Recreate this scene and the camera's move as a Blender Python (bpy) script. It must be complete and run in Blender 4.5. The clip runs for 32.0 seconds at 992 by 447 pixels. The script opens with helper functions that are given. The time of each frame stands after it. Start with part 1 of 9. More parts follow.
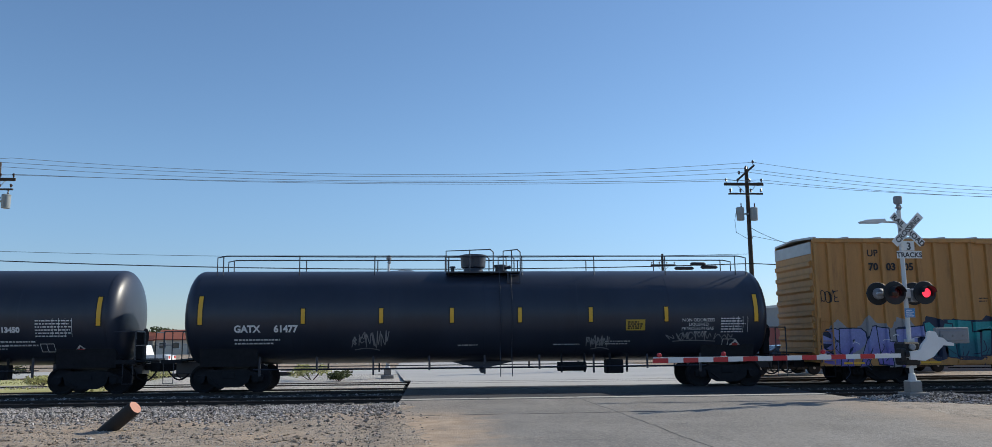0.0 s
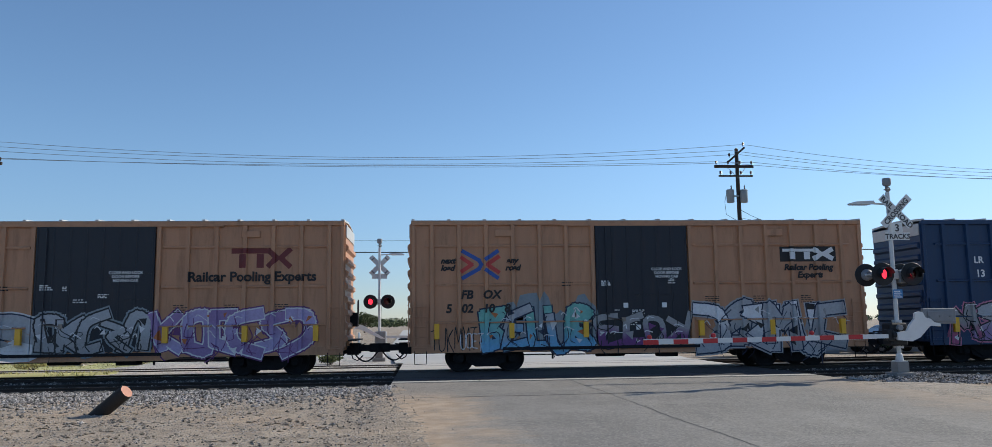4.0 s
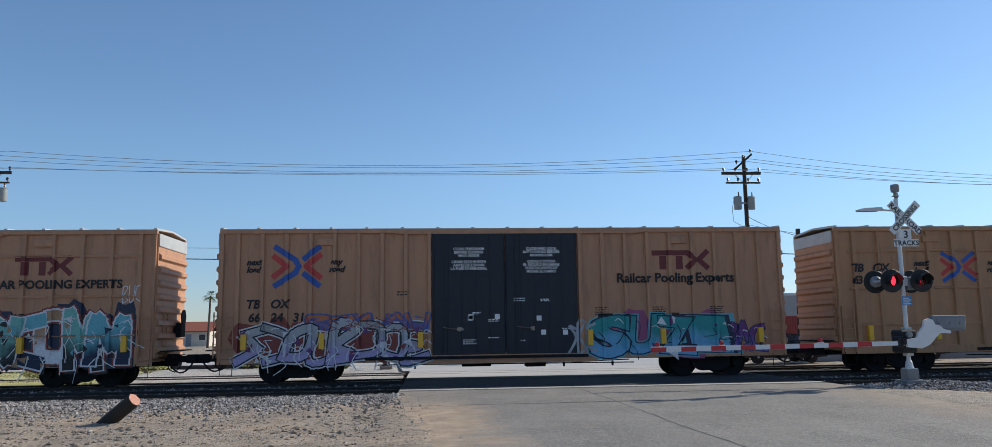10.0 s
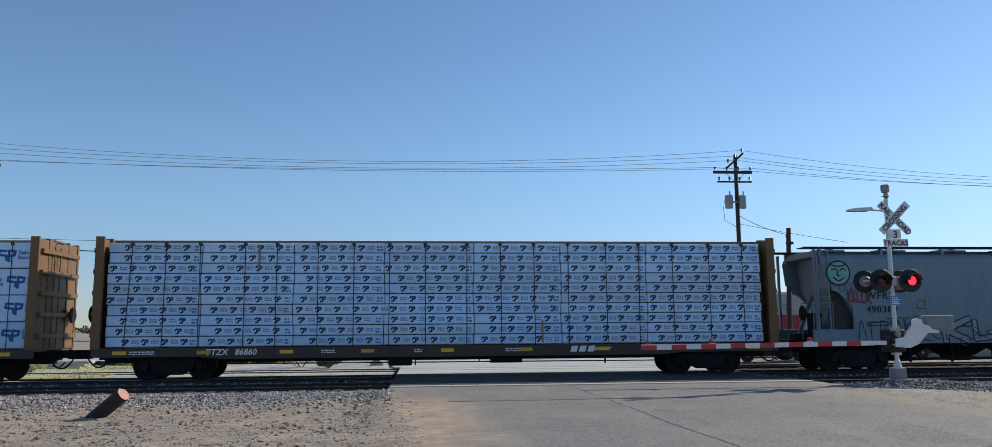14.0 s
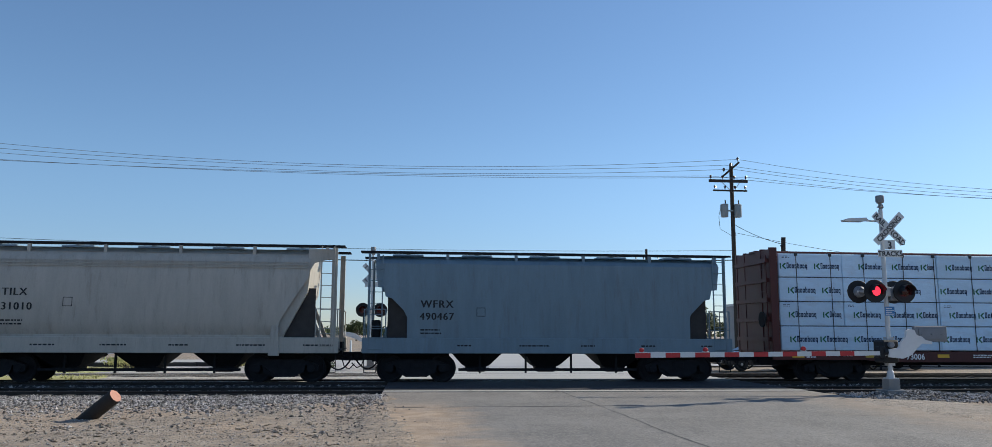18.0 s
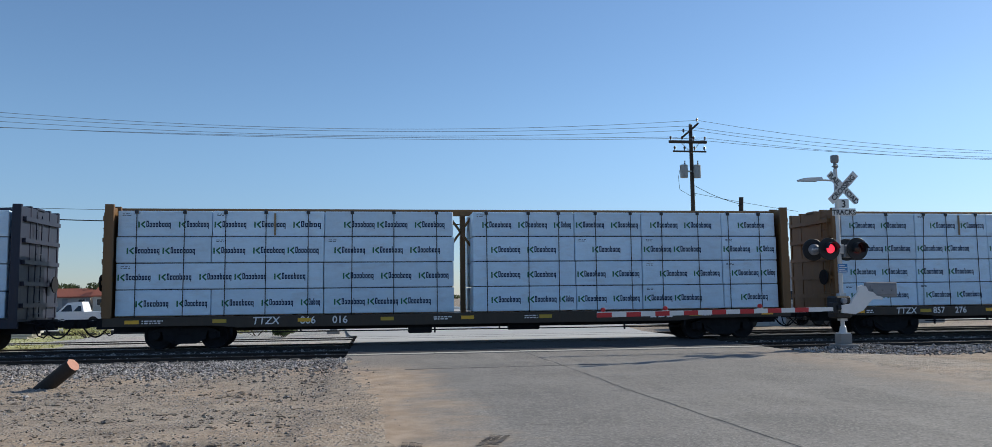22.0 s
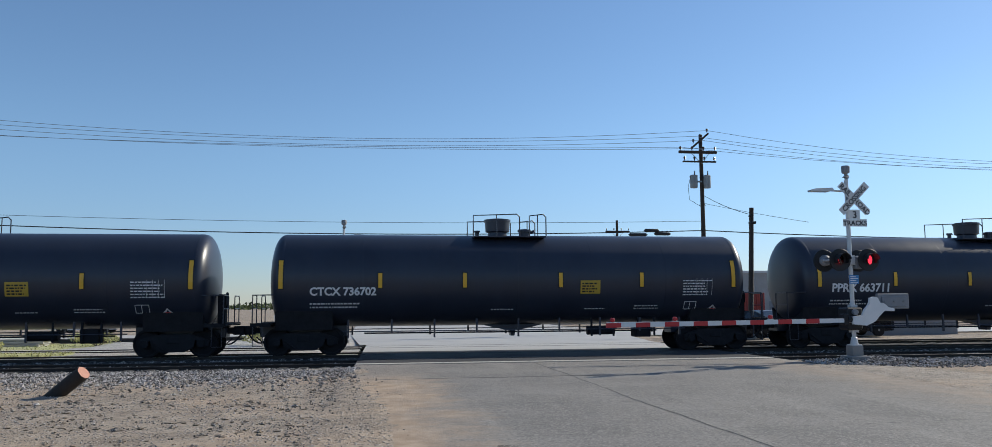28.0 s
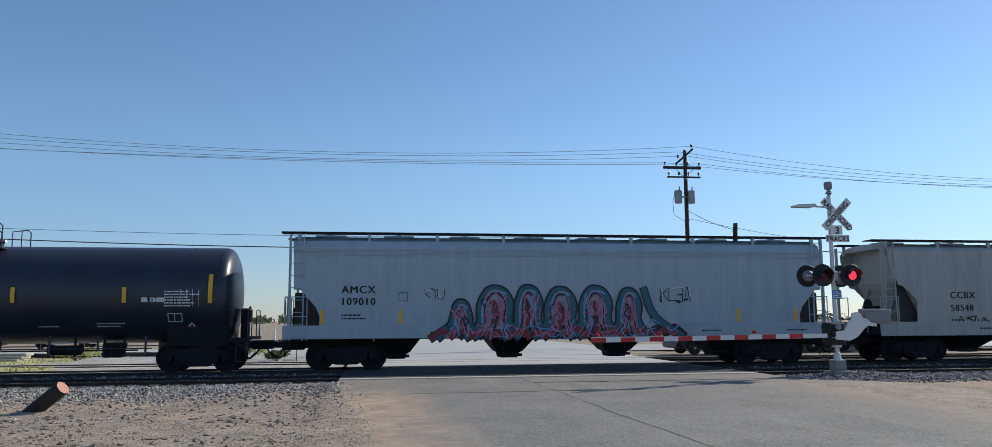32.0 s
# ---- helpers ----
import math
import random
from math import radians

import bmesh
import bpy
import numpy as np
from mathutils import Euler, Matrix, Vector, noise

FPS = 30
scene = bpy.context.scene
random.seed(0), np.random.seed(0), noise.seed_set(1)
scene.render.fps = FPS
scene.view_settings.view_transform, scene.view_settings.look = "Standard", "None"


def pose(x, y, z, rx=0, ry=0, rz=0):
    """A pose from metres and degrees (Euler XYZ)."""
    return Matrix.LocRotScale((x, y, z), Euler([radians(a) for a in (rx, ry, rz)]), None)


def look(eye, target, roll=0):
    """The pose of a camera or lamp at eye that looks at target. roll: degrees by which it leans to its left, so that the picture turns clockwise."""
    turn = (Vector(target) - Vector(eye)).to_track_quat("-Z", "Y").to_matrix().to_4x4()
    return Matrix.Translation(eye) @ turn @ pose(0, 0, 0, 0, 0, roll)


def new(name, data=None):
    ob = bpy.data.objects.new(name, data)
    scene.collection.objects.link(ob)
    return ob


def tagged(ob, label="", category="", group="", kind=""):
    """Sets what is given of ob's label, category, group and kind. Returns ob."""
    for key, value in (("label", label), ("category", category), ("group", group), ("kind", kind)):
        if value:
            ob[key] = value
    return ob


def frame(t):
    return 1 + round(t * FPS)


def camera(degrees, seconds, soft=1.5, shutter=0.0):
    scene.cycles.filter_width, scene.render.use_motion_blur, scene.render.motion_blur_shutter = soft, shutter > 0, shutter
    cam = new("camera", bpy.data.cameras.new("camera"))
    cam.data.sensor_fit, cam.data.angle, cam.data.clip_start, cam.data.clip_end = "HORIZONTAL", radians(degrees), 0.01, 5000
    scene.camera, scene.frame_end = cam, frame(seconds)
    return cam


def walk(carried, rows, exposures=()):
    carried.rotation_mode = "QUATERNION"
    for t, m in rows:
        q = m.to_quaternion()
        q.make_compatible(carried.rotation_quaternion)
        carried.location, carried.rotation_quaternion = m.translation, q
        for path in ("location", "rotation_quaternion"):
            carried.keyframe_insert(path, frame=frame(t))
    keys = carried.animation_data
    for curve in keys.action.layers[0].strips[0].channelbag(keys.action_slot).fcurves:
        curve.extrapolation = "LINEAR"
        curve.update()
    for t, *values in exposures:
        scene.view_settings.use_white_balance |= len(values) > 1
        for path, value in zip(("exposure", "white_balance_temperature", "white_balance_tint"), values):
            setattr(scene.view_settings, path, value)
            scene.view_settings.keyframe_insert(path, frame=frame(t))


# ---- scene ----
cam = camera(63.5, 32.0, soft=0.55, shutter=0.0)
EYE = (0.0, 0.0, 1.64)
# seconds, heading, tilt, lean of the hand-held camera
CAM_ROWS = [
    (0.0, -4.47, 8.35, -0.48), (0.5, -4.68, 8.11, -0.47), (1.0, -4.91, 7.85, -0.56), (1.5, -5.19, 7.48, -0.63),
    (2.0, -5.31, 7.4, -0.77), (2.5, -5.26, 7.33, -0.84), (3.0, -5.2, 7.27, -0.81), (3.5, -5.18, 7.23, -0.84),
    (4.0, -5.12, 7.12, -0.74), (4.5, -5.07, 7.08, -0.8), (6.5, -4.88, 6.99, -0.83), (7.0, -4.88, 7.14, -0.84),
    (7.5, -4.87, 7.12, -0.89), (8.0, -4.8, 7.08, -0.84), (8.5, -4.75, 7.23, -0.8), (9.0, -4.69, 7.32, -0.79),
    (9.5, -4.65, 7.61, -0.78), (10.0, -4.63, 7.67, -0.83), (10.5, -4.64, 7.74, -0.75), (11.0, -4.97, 7.81, -0.63),
    (11.5, -5.09, 7.8, -0.7), (12.0, -5.11, 7.72, -0.55), (12.5, -5.25, 7.64, -0.44), (13.0, -5.19, 7.56, -0.44),
    (13.5, -5.14, 7.5, -0.41), (14.0, -5.22, 7.44, -0.44), (14.5, -5.21, 7.34, -0.29), (15.0, -5.33, 7.28, -0.15),
    (15.5, -5.54, 7.22, -0.11), (17.5, -5.59, 7.94, 0.2), (18.0, -5.54, 7.85, 0.24), (18.5, -5.48, 7.79, 0.28),
    (19.0, -5.43, 7.76, 0.27), (19.5, -5.67, 7.7, 0.02), (20.0, -5.94, 7.5, -0.04), (20.5, -6.89, 6.51, -0.43),
    (21.0, -7.74, 6.06, -0.61), (21.5, -8.19, 5.24, -0.6), (22.0, -8.26, 5.16, -0.65), (22.5, -8.2, 5.07, -0.59),
    (23.0, -8.14, 5.0, -0.49), (23.5, -8.13, 4.94, -0.6), (24.0, -8.07, 4.9, -0.66), (24.5, -8.01, 4.97, -0.57),
    (26.5, -7.79, 6.02, -0.55), (27.0, -7.73, 6.0, -0.49), (27.5, -7.67, 5.93, -0.48), (28.0, -7.6, 5.86, -0.4),
    (28.5, -7.54, 5.8, -0.45), (29.0, -7.48, 6.07, -0.46), (29.5, -7.41, 6.26, -0.6), (30.0, -7.38, 6.37, -0.81),
    (30.5, -7.33, 6.58, -0.77), (31.0, -7.78, 6.78, -0.63), (31.5, -8.49, 6.81, -0.39), (32.0, -8.66, 6.89, -0.32),
]


def cam_pose(yaw, pitch, lean):
    return pose(*EYE, 0, 0, yaw) @ pose(0, 0, 0, 90 + pitch) @ pose(0, 0, 0, 0, 0, lean)


walk(cam, [(t, cam_pose(a, b, c)) for t, a, b, c in CAM_ROWS], exposures=[(0.0, 0.06, 6300, 7), (9.0, 0.07, 6300, 7), (12.0, -0.04, 6300, 7), (14.0, 0.01, 6300, 7), (17.0, 0.03, 6300, 7), (22.0, -0.02, 6300, 7), (32.0, -0.01, 6300, 7)])

# ---------------------------------------------------------------- sky and sun
SUN = Vector((1.55, 0.68, 1.0)).normalized()
world = bpy.data.worlds.new("sky")
scene.world = world
world.use_nodes = True
wn = world.node_tree
sky = wn.nodes.new("ShaderNodeTexSky")
sky.sky_type = "NISHITA"
sky.sun_disc = False
sky.sun_elevation = math.asin(SUN.z)
sky.sun_rotation = math.atan2(SUN.x, SUN.y)
sky.altitude = 300
sky.air_density, sky.dust_density, sky.ozone_density = 1.0, 0.22, 4.3
# a thin blue-grey haze low over the plain
sky_dir = wn.nodes.new("ShaderNodeTexCoord")
sky_xyz = wn.nodes.new("ShaderNodeSeparateXYZ")
sky_low = wn.nodes.new("ShaderNodeMapRange")
sky_low.interpolation_type = "SMOOTHERSTEP"
sky_low.inputs["From Min"].default_value, sky_low.inputs["From Max"].default_value = -0.02, 0.24
sky_mix = wn.nodes.new("ShaderNodeMix")
sky_mix.data_type, sky_mix.blend_type = "RGBA", "MULTIPLY"
sky_mix.inputs["B"].default_value = (0.73, 0.75, 0.87, 1)
sky_inv = wn.nodes.new("ShaderNodeMath")
sky_inv.operation = "SUBTRACT"
sky_inv.inputs[0].default_value = 1.0
wn.links.new(sky_dir.outputs["Generated"], sky_xyz.inputs[0])
wn.links.new(sky_xyz.outputs["Z"], sky_low.inputs["Value"])
wn.links.new(sky_low.outputs[0], sky_inv.inputs[1])
wn.links.new(sky_inv.outputs[0], sky_mix.inputs["Factor"])
wn.links.new(sky.outputs[0], sky_mix.inputs["A"])
wn.links.new(sky_mix.outputs["Result"], wn.nodes["Background"].inputs[0])
wn.nodes["Background"].inputs[1].default_value = 0.13
sun = new("sun", bpy.data.lights.new("sun", "SUN"))
sun.data.energy, sun.data.angle, sun.data.color = 4.9, radians(0.53), (1.0, 0.91, 0.77)
sun.matrix_world = look(SUN * 300, (0, 0, 0))


# ---------------------------------------------------------------- mesh helpers
class Shape:
    """Collects faces; becomes one mesh."""

    def __init__(self):
        self.v, self.f, self.smooth = [], [], False

    def add(self, verts, faces):
        n = len(self.v)
        self.v += [tuple(p) for p in verts]
        self.f += [tuple(i + n for i in q) for q in faces]
        return self

    def box(self, x0, x1, y0, y1, z0, z1, c=0.0):
        if c <= 0:
            p = [(x, y, z) for z in (z0, z1) for y in (y0, y1) for x in (x0, x1)]
            return self.add(p, [(0, 2, 3, 1), (4, 5, 7, 6), (0, 1, 5, 4), (2, 6, 7, 3), (0, 4, 6, 2), (1, 3, 7, 5)])
        c = min(c, (x1 - x0) / 2.1, (y1 - y0) / 2.1, (z1 - z0) / 2.1)
        bm = bmesh.new()
        bmesh.ops.create_cube(bm, size=1.0, matrix=Matrix.LocRotScale(((x0 + x1) / 2, (y0 + y1) / 2, (z0 + z1) / 2), None, (x1 - x0, y1 - y0, z1 - z0)))
        bmesh.ops.bevel(bm, geom=bm.edges[:], offset=c, segments=1, affect="EDGES")
        bm.verts.index_update()
        self.add([v.co for v in bm.verts], [[v.index for v in f.verts] for f in bm.faces])
        bm.free()
        return self

    def tube(self, a, b, r, n=8, r2=None, caps=True):
        a, b = Vector(a), Vector(b)
        r2 = r if r2 is None else r2
        q = (b - a).to_track_quat("Z", "Y")
        ring = [q @ Vector((math.cos(2 * math.pi * i / n), math.sin(2 * math.pi * i / n), 0)) for i in range(n)]
        faces = [(i, (i + 1) % n, n + (i + 1) % n, n + i) for i in range(n)]
        if caps:
            faces += [tuple(range(n))[::-1], tuple(range(n, 2 * n))]
        return self.add([a + k * r for k in ring] + [b + k * r2 for k in ring], faces)

    def path(self, pts, r, n=6):
        """One unbroken bent tube through the points."""
        pts = [Vector(p) for p in pts]
        up, m = None, len(pts)
        start = len(self.v)
        for k, p in enumerate(pts):
            d = (pts[min(k + 1, m - 1)] - p).normalized() + (p - pts[max(k - 1, 0)]).normalized()
            d = d.normalized() if d.length > 1e-6 else (pts[1] - pts[0]).normalized()
            up = d.orthogonal().normalized() if up is None else (up - d * up.dot(d)).normalized()
            side = d.cross(up)
            self.v += [tuple(p + r * (math.cos(2 * math.pi * i / n) * up + math.sin(2 * math.pi * i / n) * side)) for i in range(n)]
        self.f += [(start + k * n + i, start + k * n + (i + 1) % n, start + (k + 1) * n + (i + 1) % n, start + (k + 1) * n + i) for k in range(m - 1) for i in range(n)]
        self.f += [tuple(range(start, start + n))[::-1], tuple(range(start + (m - 1) * n, start + m * n))]
        return self

    def lathe(self, axis, prof, n=24, at=(0, 0, 0)):
        """prof: (along, radius) pairs turned round an axis through at."""
        m = {"x": Matrix(((0, 0, 1), (1, 0, 0), (0, 1, 0))), "y": Matrix(((1, 0, 0), (0, 0, 1), (0, 1, 0))), "z": Matrix.Identity(3)}[axis]
        vs = []
        for h, r in prof:
            vs += [m @ Vector((r * math.cos(2 * math.pi * i / n), r * math.sin(2 * math.pi * i / n), h)) + Vector(at) for i in range(n)]
        fs = [(k * n + i, k * n + (i + 1) % n, (k + 1) * n + (i + 1) % n, (k + 1) * n + i) for k in range(len(prof) - 1) for i in range(n)]
        fs += [tuple(range(n))[::-1], tuple(range((len(prof) - 1) * n, len(prof) * n))]
        return self.add(vs, fs)

    def prism(self, axis, poly, a, b):
        """poly in the two other axes, extruded along axis from a to b."""
        put = {"x": lambda p, h: (h, p[0], p[1]), "y": lambda p, h: (p[0], h, p[1]), "z": lambda p, h: (p[0], p[1], h)}[axis]
        n = len(poly)
        vs = [put(p, a) for p in poly] + [put(p, b) for p in poly]
        return self.add(vs, [(i, (i + 1) % n, n + (i + 1) % n, n + i) for i in range(n)] + [tuple(range(n))[::-1], tuple(range(n, 2 * n))])

    def quad(self, a, b, c, d):
        return self.add([a, b, c, d], [(0, 1, 2, 3)])

    def mesh(self, name="shape", smooth=None):
        me = bpy.data.meshes.new(name)
        me.from_pydata(self.v, [], self.f)
        bm = bmesh.new()
        bm.from_mesh(me)
        bmesh.ops.recalc_face_normals(bm, faces=bm.faces[:])
        if self.smooth if smooth is None else smooth:
            for f in bm.faces:
                f.smooth = True
            for e in bm.edges:
                if len(e.link_faces) == 2 and e.calc_face_angle(0) > 0.6:
                    e.smooth = False
        bm.to_mesh(me)
        bm.free()
        return me


def part(name, shape, material, parent, label="", smooth=None, kind=""):
    """One mesh object under a thing or a part (or alone when parent is None)."""
    me = shape.mesh(name, smooth) if isinstance(shape, Shape) else shape
    if material and not me.materials:
        me.materials.append(material)
    ob = new(name, me)
    if parent:
        ob.parent = parent
    return tagged(ob, label, kind=kind)


def thing(name, label, category, at=(0, 0, 0), rz=0, group=""):
    ob = new(name)
    ob.empty_display_size = 0.2
    ob.matrix_basis = pose(*at, 0, 0, rz)
    return tagged(ob, label, category, group)


TEXTS = {}


def text_shape(body, size, shear=0.0, bold=0.0, align="LEFT", spacing=1.0):
    """Flat letters in the x-z plane as (verts, faces); built-in font."""
    key = (body, size, shear, bold, align, spacing)
    if key not in TEXTS:
        cu = bpy.data.curves.new("lettering", "FONT")
        cu.body, cu.size, cu.shear, cu.offset, cu.align_x, cu.space_character, cu.resolution_u = body, size, shear, bold, align, spacing, 3
        ob = bpy.data.objects.new("lettering", cu)
        me = bpy.data.meshes.new_from_object(ob)
        TEXTS[key] = ([(v.co.x, v.co.y) for v in me.vertices], [tuple(p.vertices) for p in me.polygons])
        bpy.data.objects.remove(ob)
        bpy.data.curves.remove(cu)
        bpy.data.meshes.remove(me)
    return TEXTS[key]


def write(shape, body, x, z, size, y=-1.63, surf=None, **kw):
    """Adds letters that face -y at (x, z) baseline; surf(z) bends them on a round side."""
    vs, fs = text_shape(body, size, **kw)
    shape.add([(x + a, (surf(z + b) if surf else y), z + b) for a, b in vs], fs)
    return shape


def flat(shape, x0, x1, z0, z1, y=-1.63, surf=None, slant=0.0):
    """A thin painted patch that faces -y."""
    n = 1 if surf is None else 4
    for i in range(n):
        a, b = z0 + (z1 - z0) * i / n, z0 + (z1 - z0) * (i + 1) / n
        ya, yb = (surf(a), surf(b)) if surf else (y, y)
        sa, sb = slant * (a - z0), slant * (b - z0)
        shape.quad((x0 + sa, ya, a), (x1 + sa, ya, a), (x1 + sb, yb, b), (x0 + sb, yb, b))
    return shape


def scribble(shape, rng, x0, x1, z0, z1, n, y=-1.63, surf=None, h=0.035):
    """Rows of short bars for writing too small to read."""
    for i in range(n):
        z = z1 - (i + 1) * (z1 - z0) / n
        x = x0
        end = x1 - rng.random() * 0.3 * (x1 - x0)
        while x < end:
            w = rng.uniform(0.04, 0.14)
            flat(shape, x, min(x + w, end), z, z + min(h, 0.7 * (z1 - z0) / n), y, surf)
            x += w + 0.03
    return shape


# ---------------------------------------------------------------- materials
MATS = {}


def nodes_of(name):
    m = bpy.data.materials.new(name)
    m.use_nodes = True
    return m, m.node_tree, m.node_tree.nodes["Principled BSDF"]


def surface(name, col, col2=None, rough=0.6, metal=0.0, scale=3.0, fine=40.0, amount=0.25, bump=0.15, stretch=(1, 1, 1), stain=None, stain_amount=0.0, stain_scale=1.0, spec=0.5, bump_scale=None, piece=0.0, island=0.0):
    """A two-scale varied surface: col to col2 by noise, optional stains, fine relief."""
    if name in MATS:
        return MATS[name]
    m, t, b = nodes_of(name)
    N, L = t.nodes.new, t.links.new
    co = N("ShaderNodeTexCoord")
    info = N("ShaderNodeObjectInfo")
    off = N("ShaderNodeVectorMath"); off.operation = "MULTIPLY_ADD"
    off.inputs[1].default_value = (1, 1, 1)
    sc = N("ShaderNodeMath"); sc.operation = "MULTIPLY"; sc.inputs[1].default_value = 37.0
    L(info.outputs["Random"], sc.inputs[0])
    L(co.outputs["Object"], off.inputs[0]); L(sc.outputs[0], off.inputs[2])
    mp = N("ShaderNodeMapping"); mp.inputs["Scale"].default_value = stretch
    L(off.outputs[0], mp.inputs["Vector"])
    n1 = N("ShaderNodeTexNoise"); n1.inputs["Scale"].default_value = scale; n1.inputs["Detail"].default_value = 5.0; n1.inputs["Roughness"].default_value = 0.62
    n2 = N("ShaderNodeTexNoise"); n2.inputs["Scale"].default_value = fine; n2.inputs["Detail"].default_value = 3.0
    L(mp.outputs[0], n1.inputs["Vector"]); L(off.outputs[0], n2.inputs["Vector"])
    mix = N("ShaderNodeMath"); mix.operation = "MULTIPLY_ADD"; mix.inputs[1].default_value = 0.35
    L(n2.outputs["Fac"], mix.inputs[0]); L(n1.outputs["Fac"], mix.inputs[2])
    ramp = N("ShaderNodeMapRange"); ramp.inputs["From Min"].default_value = 0.35; ramp.inputs["From Max"].default_value = 1.0
    L(mix.outputs[0], ramp.inputs["Value"])
    col2 = col2 or tuple(c * (1 - amount) for c in col)
    cm = N("ShaderNodeMix"); cm.data_type = "RGBA"
    cm.inputs["A"].default_value = (*col2, 1); cm.inputs["B"].default_value = (*col, 1)
    L(ramp.outputs[0], cm.inputs["Factor"])
    out = cm.outputs["Result"]
    if stain:
        n3 = N("ShaderNodeTexNoise"); n3.inputs["Scale"].default_value = stain_scale; n3.inputs["Detail"].default_value = 6.0; n3.inputs["Roughness"].default_value = 0.7
        mp2 = N("ShaderNodeMapping"); mp2.inputs["Scale"].default_value = stretch; mp2.inputs["Location"].default_value = (3.1, 7.7, 1.3)
        L(off.outputs[0], mp2.inputs["Vector"]); L(mp2.outputs[0], n3.inputs["Vector"])
        r3 = N("ShaderNodeMapRange"); r3.inputs["From Min"].default_value = 0.52; r3.inputs["From Max"].default_value = 0.72; r3.inputs["To Max"].default_value = stain_amount
        L(n3.outputs["Fac"], r3.inputs["Value"])
        sm = N("ShaderNodeMix"); sm.data_type = "RGBA"; sm.inputs["B"].default_value = (*stain, 1)
        L(out, sm.inputs["A"]); L(r3.outputs[0], sm.inputs["Factor"])
        out = sm.outputs["Result"]
    if piece or island:
        hs = N("ShaderNodeHueSaturation")
        v = N("ShaderNodeMapRange"); v.inputs["To Min"].default_value = 1 - (piece or island); v.inputs["To Max"].default_value = 1 + (piece or island)
        if island:
            geo = N("ShaderNodeNewGeometry"); L(geo.outputs["Random Per Island"], v.inputs["Value"])
        else:
            L(info.outputs["Random"], v.inputs["Value"])
        L(v.outputs[0], hs.inputs["Value"]); L(out, hs.inputs["Color"])
        out = hs.outputs["Color"]
    L(out, b.inputs["Base Color"])
    rr = N("ShaderNodeMapRange"); rr.inputs["To Min"].default_value = max(0.02, rough - 0.12); rr.inputs["To Max"].default_value = min(1, rough + 0.12)
    L(n1.outputs["Fac"], rr.inputs["Value"]); L(rr.outputs[0], b.inputs["Roughness"])
    b.inputs["Metallic"].default_value = metal
    b.inputs["Specular IOR Level"].default_value = spec
    if bump:
        bp = N("ShaderNodeBump"); bp.inputs["Strength"].default_value = bump; bp.inputs["Distance"].default_value = 0.02
        L(mix.outputs[0], bp.inputs["Height"]); L(bp.outputs[0], b.inputs["Normal"])
    MATS[name] = m
    return m


def glow(name, col, strength):
    if name in MATS:
        return MATS[name]
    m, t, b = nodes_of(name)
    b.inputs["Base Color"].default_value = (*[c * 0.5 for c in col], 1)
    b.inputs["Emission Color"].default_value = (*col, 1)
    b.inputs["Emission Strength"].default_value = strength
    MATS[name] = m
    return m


def paint(name, col, rough=0.5, amount=0.3, rust=0.35, spec=0.4, bump=0.06):
    """Weathered rolling-stock paint: streaks that run down, a little rust."""
    return surface(name, col, rough=rough, scale=1.3, fine=26.0, amount=amount, bump=bump, stretch=(2.2, 2.2, 0.35), stain=(0.10, 0.05, 0.025), stain_amount=rust, stain_scale=2.0, spec=spec)


TAN = paint("tan_paint", (0.54, 0.28, 0.158))
TAN2 = paint("tan_brown_paint", (0.50, 0.258, 0.13))
YELLOW = paint("armour_yellow_paint", (0.55, 0.272, 0.085))
DOOR = paint("black_door_paint", (0.017, 0.022, 0.034), rust=0.12)
BLUE = paint("dark_blue_paint", (0.016, 0.05, 0.125), rust=0.1)
BLACK = surface("tank_black_paint", (0.033, 0.040, 0.062), rough=0.36, scale=0.8, amount=0.4, bump=0.02, stretch=(1, 1, 0.4), stain=(0.045, 0.043, 0.05), stain_amount=0.35, stain_scale=0.7, spec=0.45)
GREY = paint("grey_paint", (0.195, 0.275, 0.33), rust=0.25)
GREY2 = paint("light_grey_paint", (0.46, 0.46, 0.44), rust=0.2)
BROWN = paint("oxide_red_paint", (0.095, 0.021, 0.019), rust=0.3)
BULK = paint("ochre_bulkhead_paint", (0.20, 0.105, 0.04), rust=0.5)
NAVY = paint("navy_steel_paint", (0.012, 0.017, 0.04), rust=0.15)
# web plate coloured dark for the shade under the hopper ends
DIM_WEB = surface("grimy_web_plate", (0.075, 0.07, 0.068), rough=0.85, scale=4, amount=0.4, bump=0.1, spec=0.2)
RUN = surface("grimy_running_gear", (0.028, 0.029, 0.034), spec=0.12, rough=0.85, scale=5, amount=0.5, bump=0.2)
STEEL = surface("worn_wheel_steel", (0.30, 0.27, 0.25), rough=0.4, metal=0.9, amount=0.4)
ROOF = surface("galvanised_roof", (0.55, 0.55, 0.54), rough=0.5, metal=0.3, amount=0.3, stain=(0.2, 0.12, 0.08), stain_amount=0.3)
WHITEP = surface("white_lettering", (0.82, 0.82, 0.82), rough=0.6, amount=0.15, bump=0)
DARKP = surface("dark_lettering", (0.014, 0.014, 0.017), rough=0.6, amount=0.2, bump=0)
MAROON = surface("maroon_logo", (0.17, 0.028, 0.03), rough=0.6, amount=0.2, bump=0)
LRED = surface("red_logo", (0.55, 0.06, 0.055), rough=0.6, amount=0.2, bump=0)
LBLUE = surface("blue_logo", (0.035, 0.11, 0.42), rough=0.6, amount=0.2, bump=0)
REFL = surface("yellow_reflector", (0.85, 0.46, 0.03), rough=0.35, amount=0.1, bump=0)
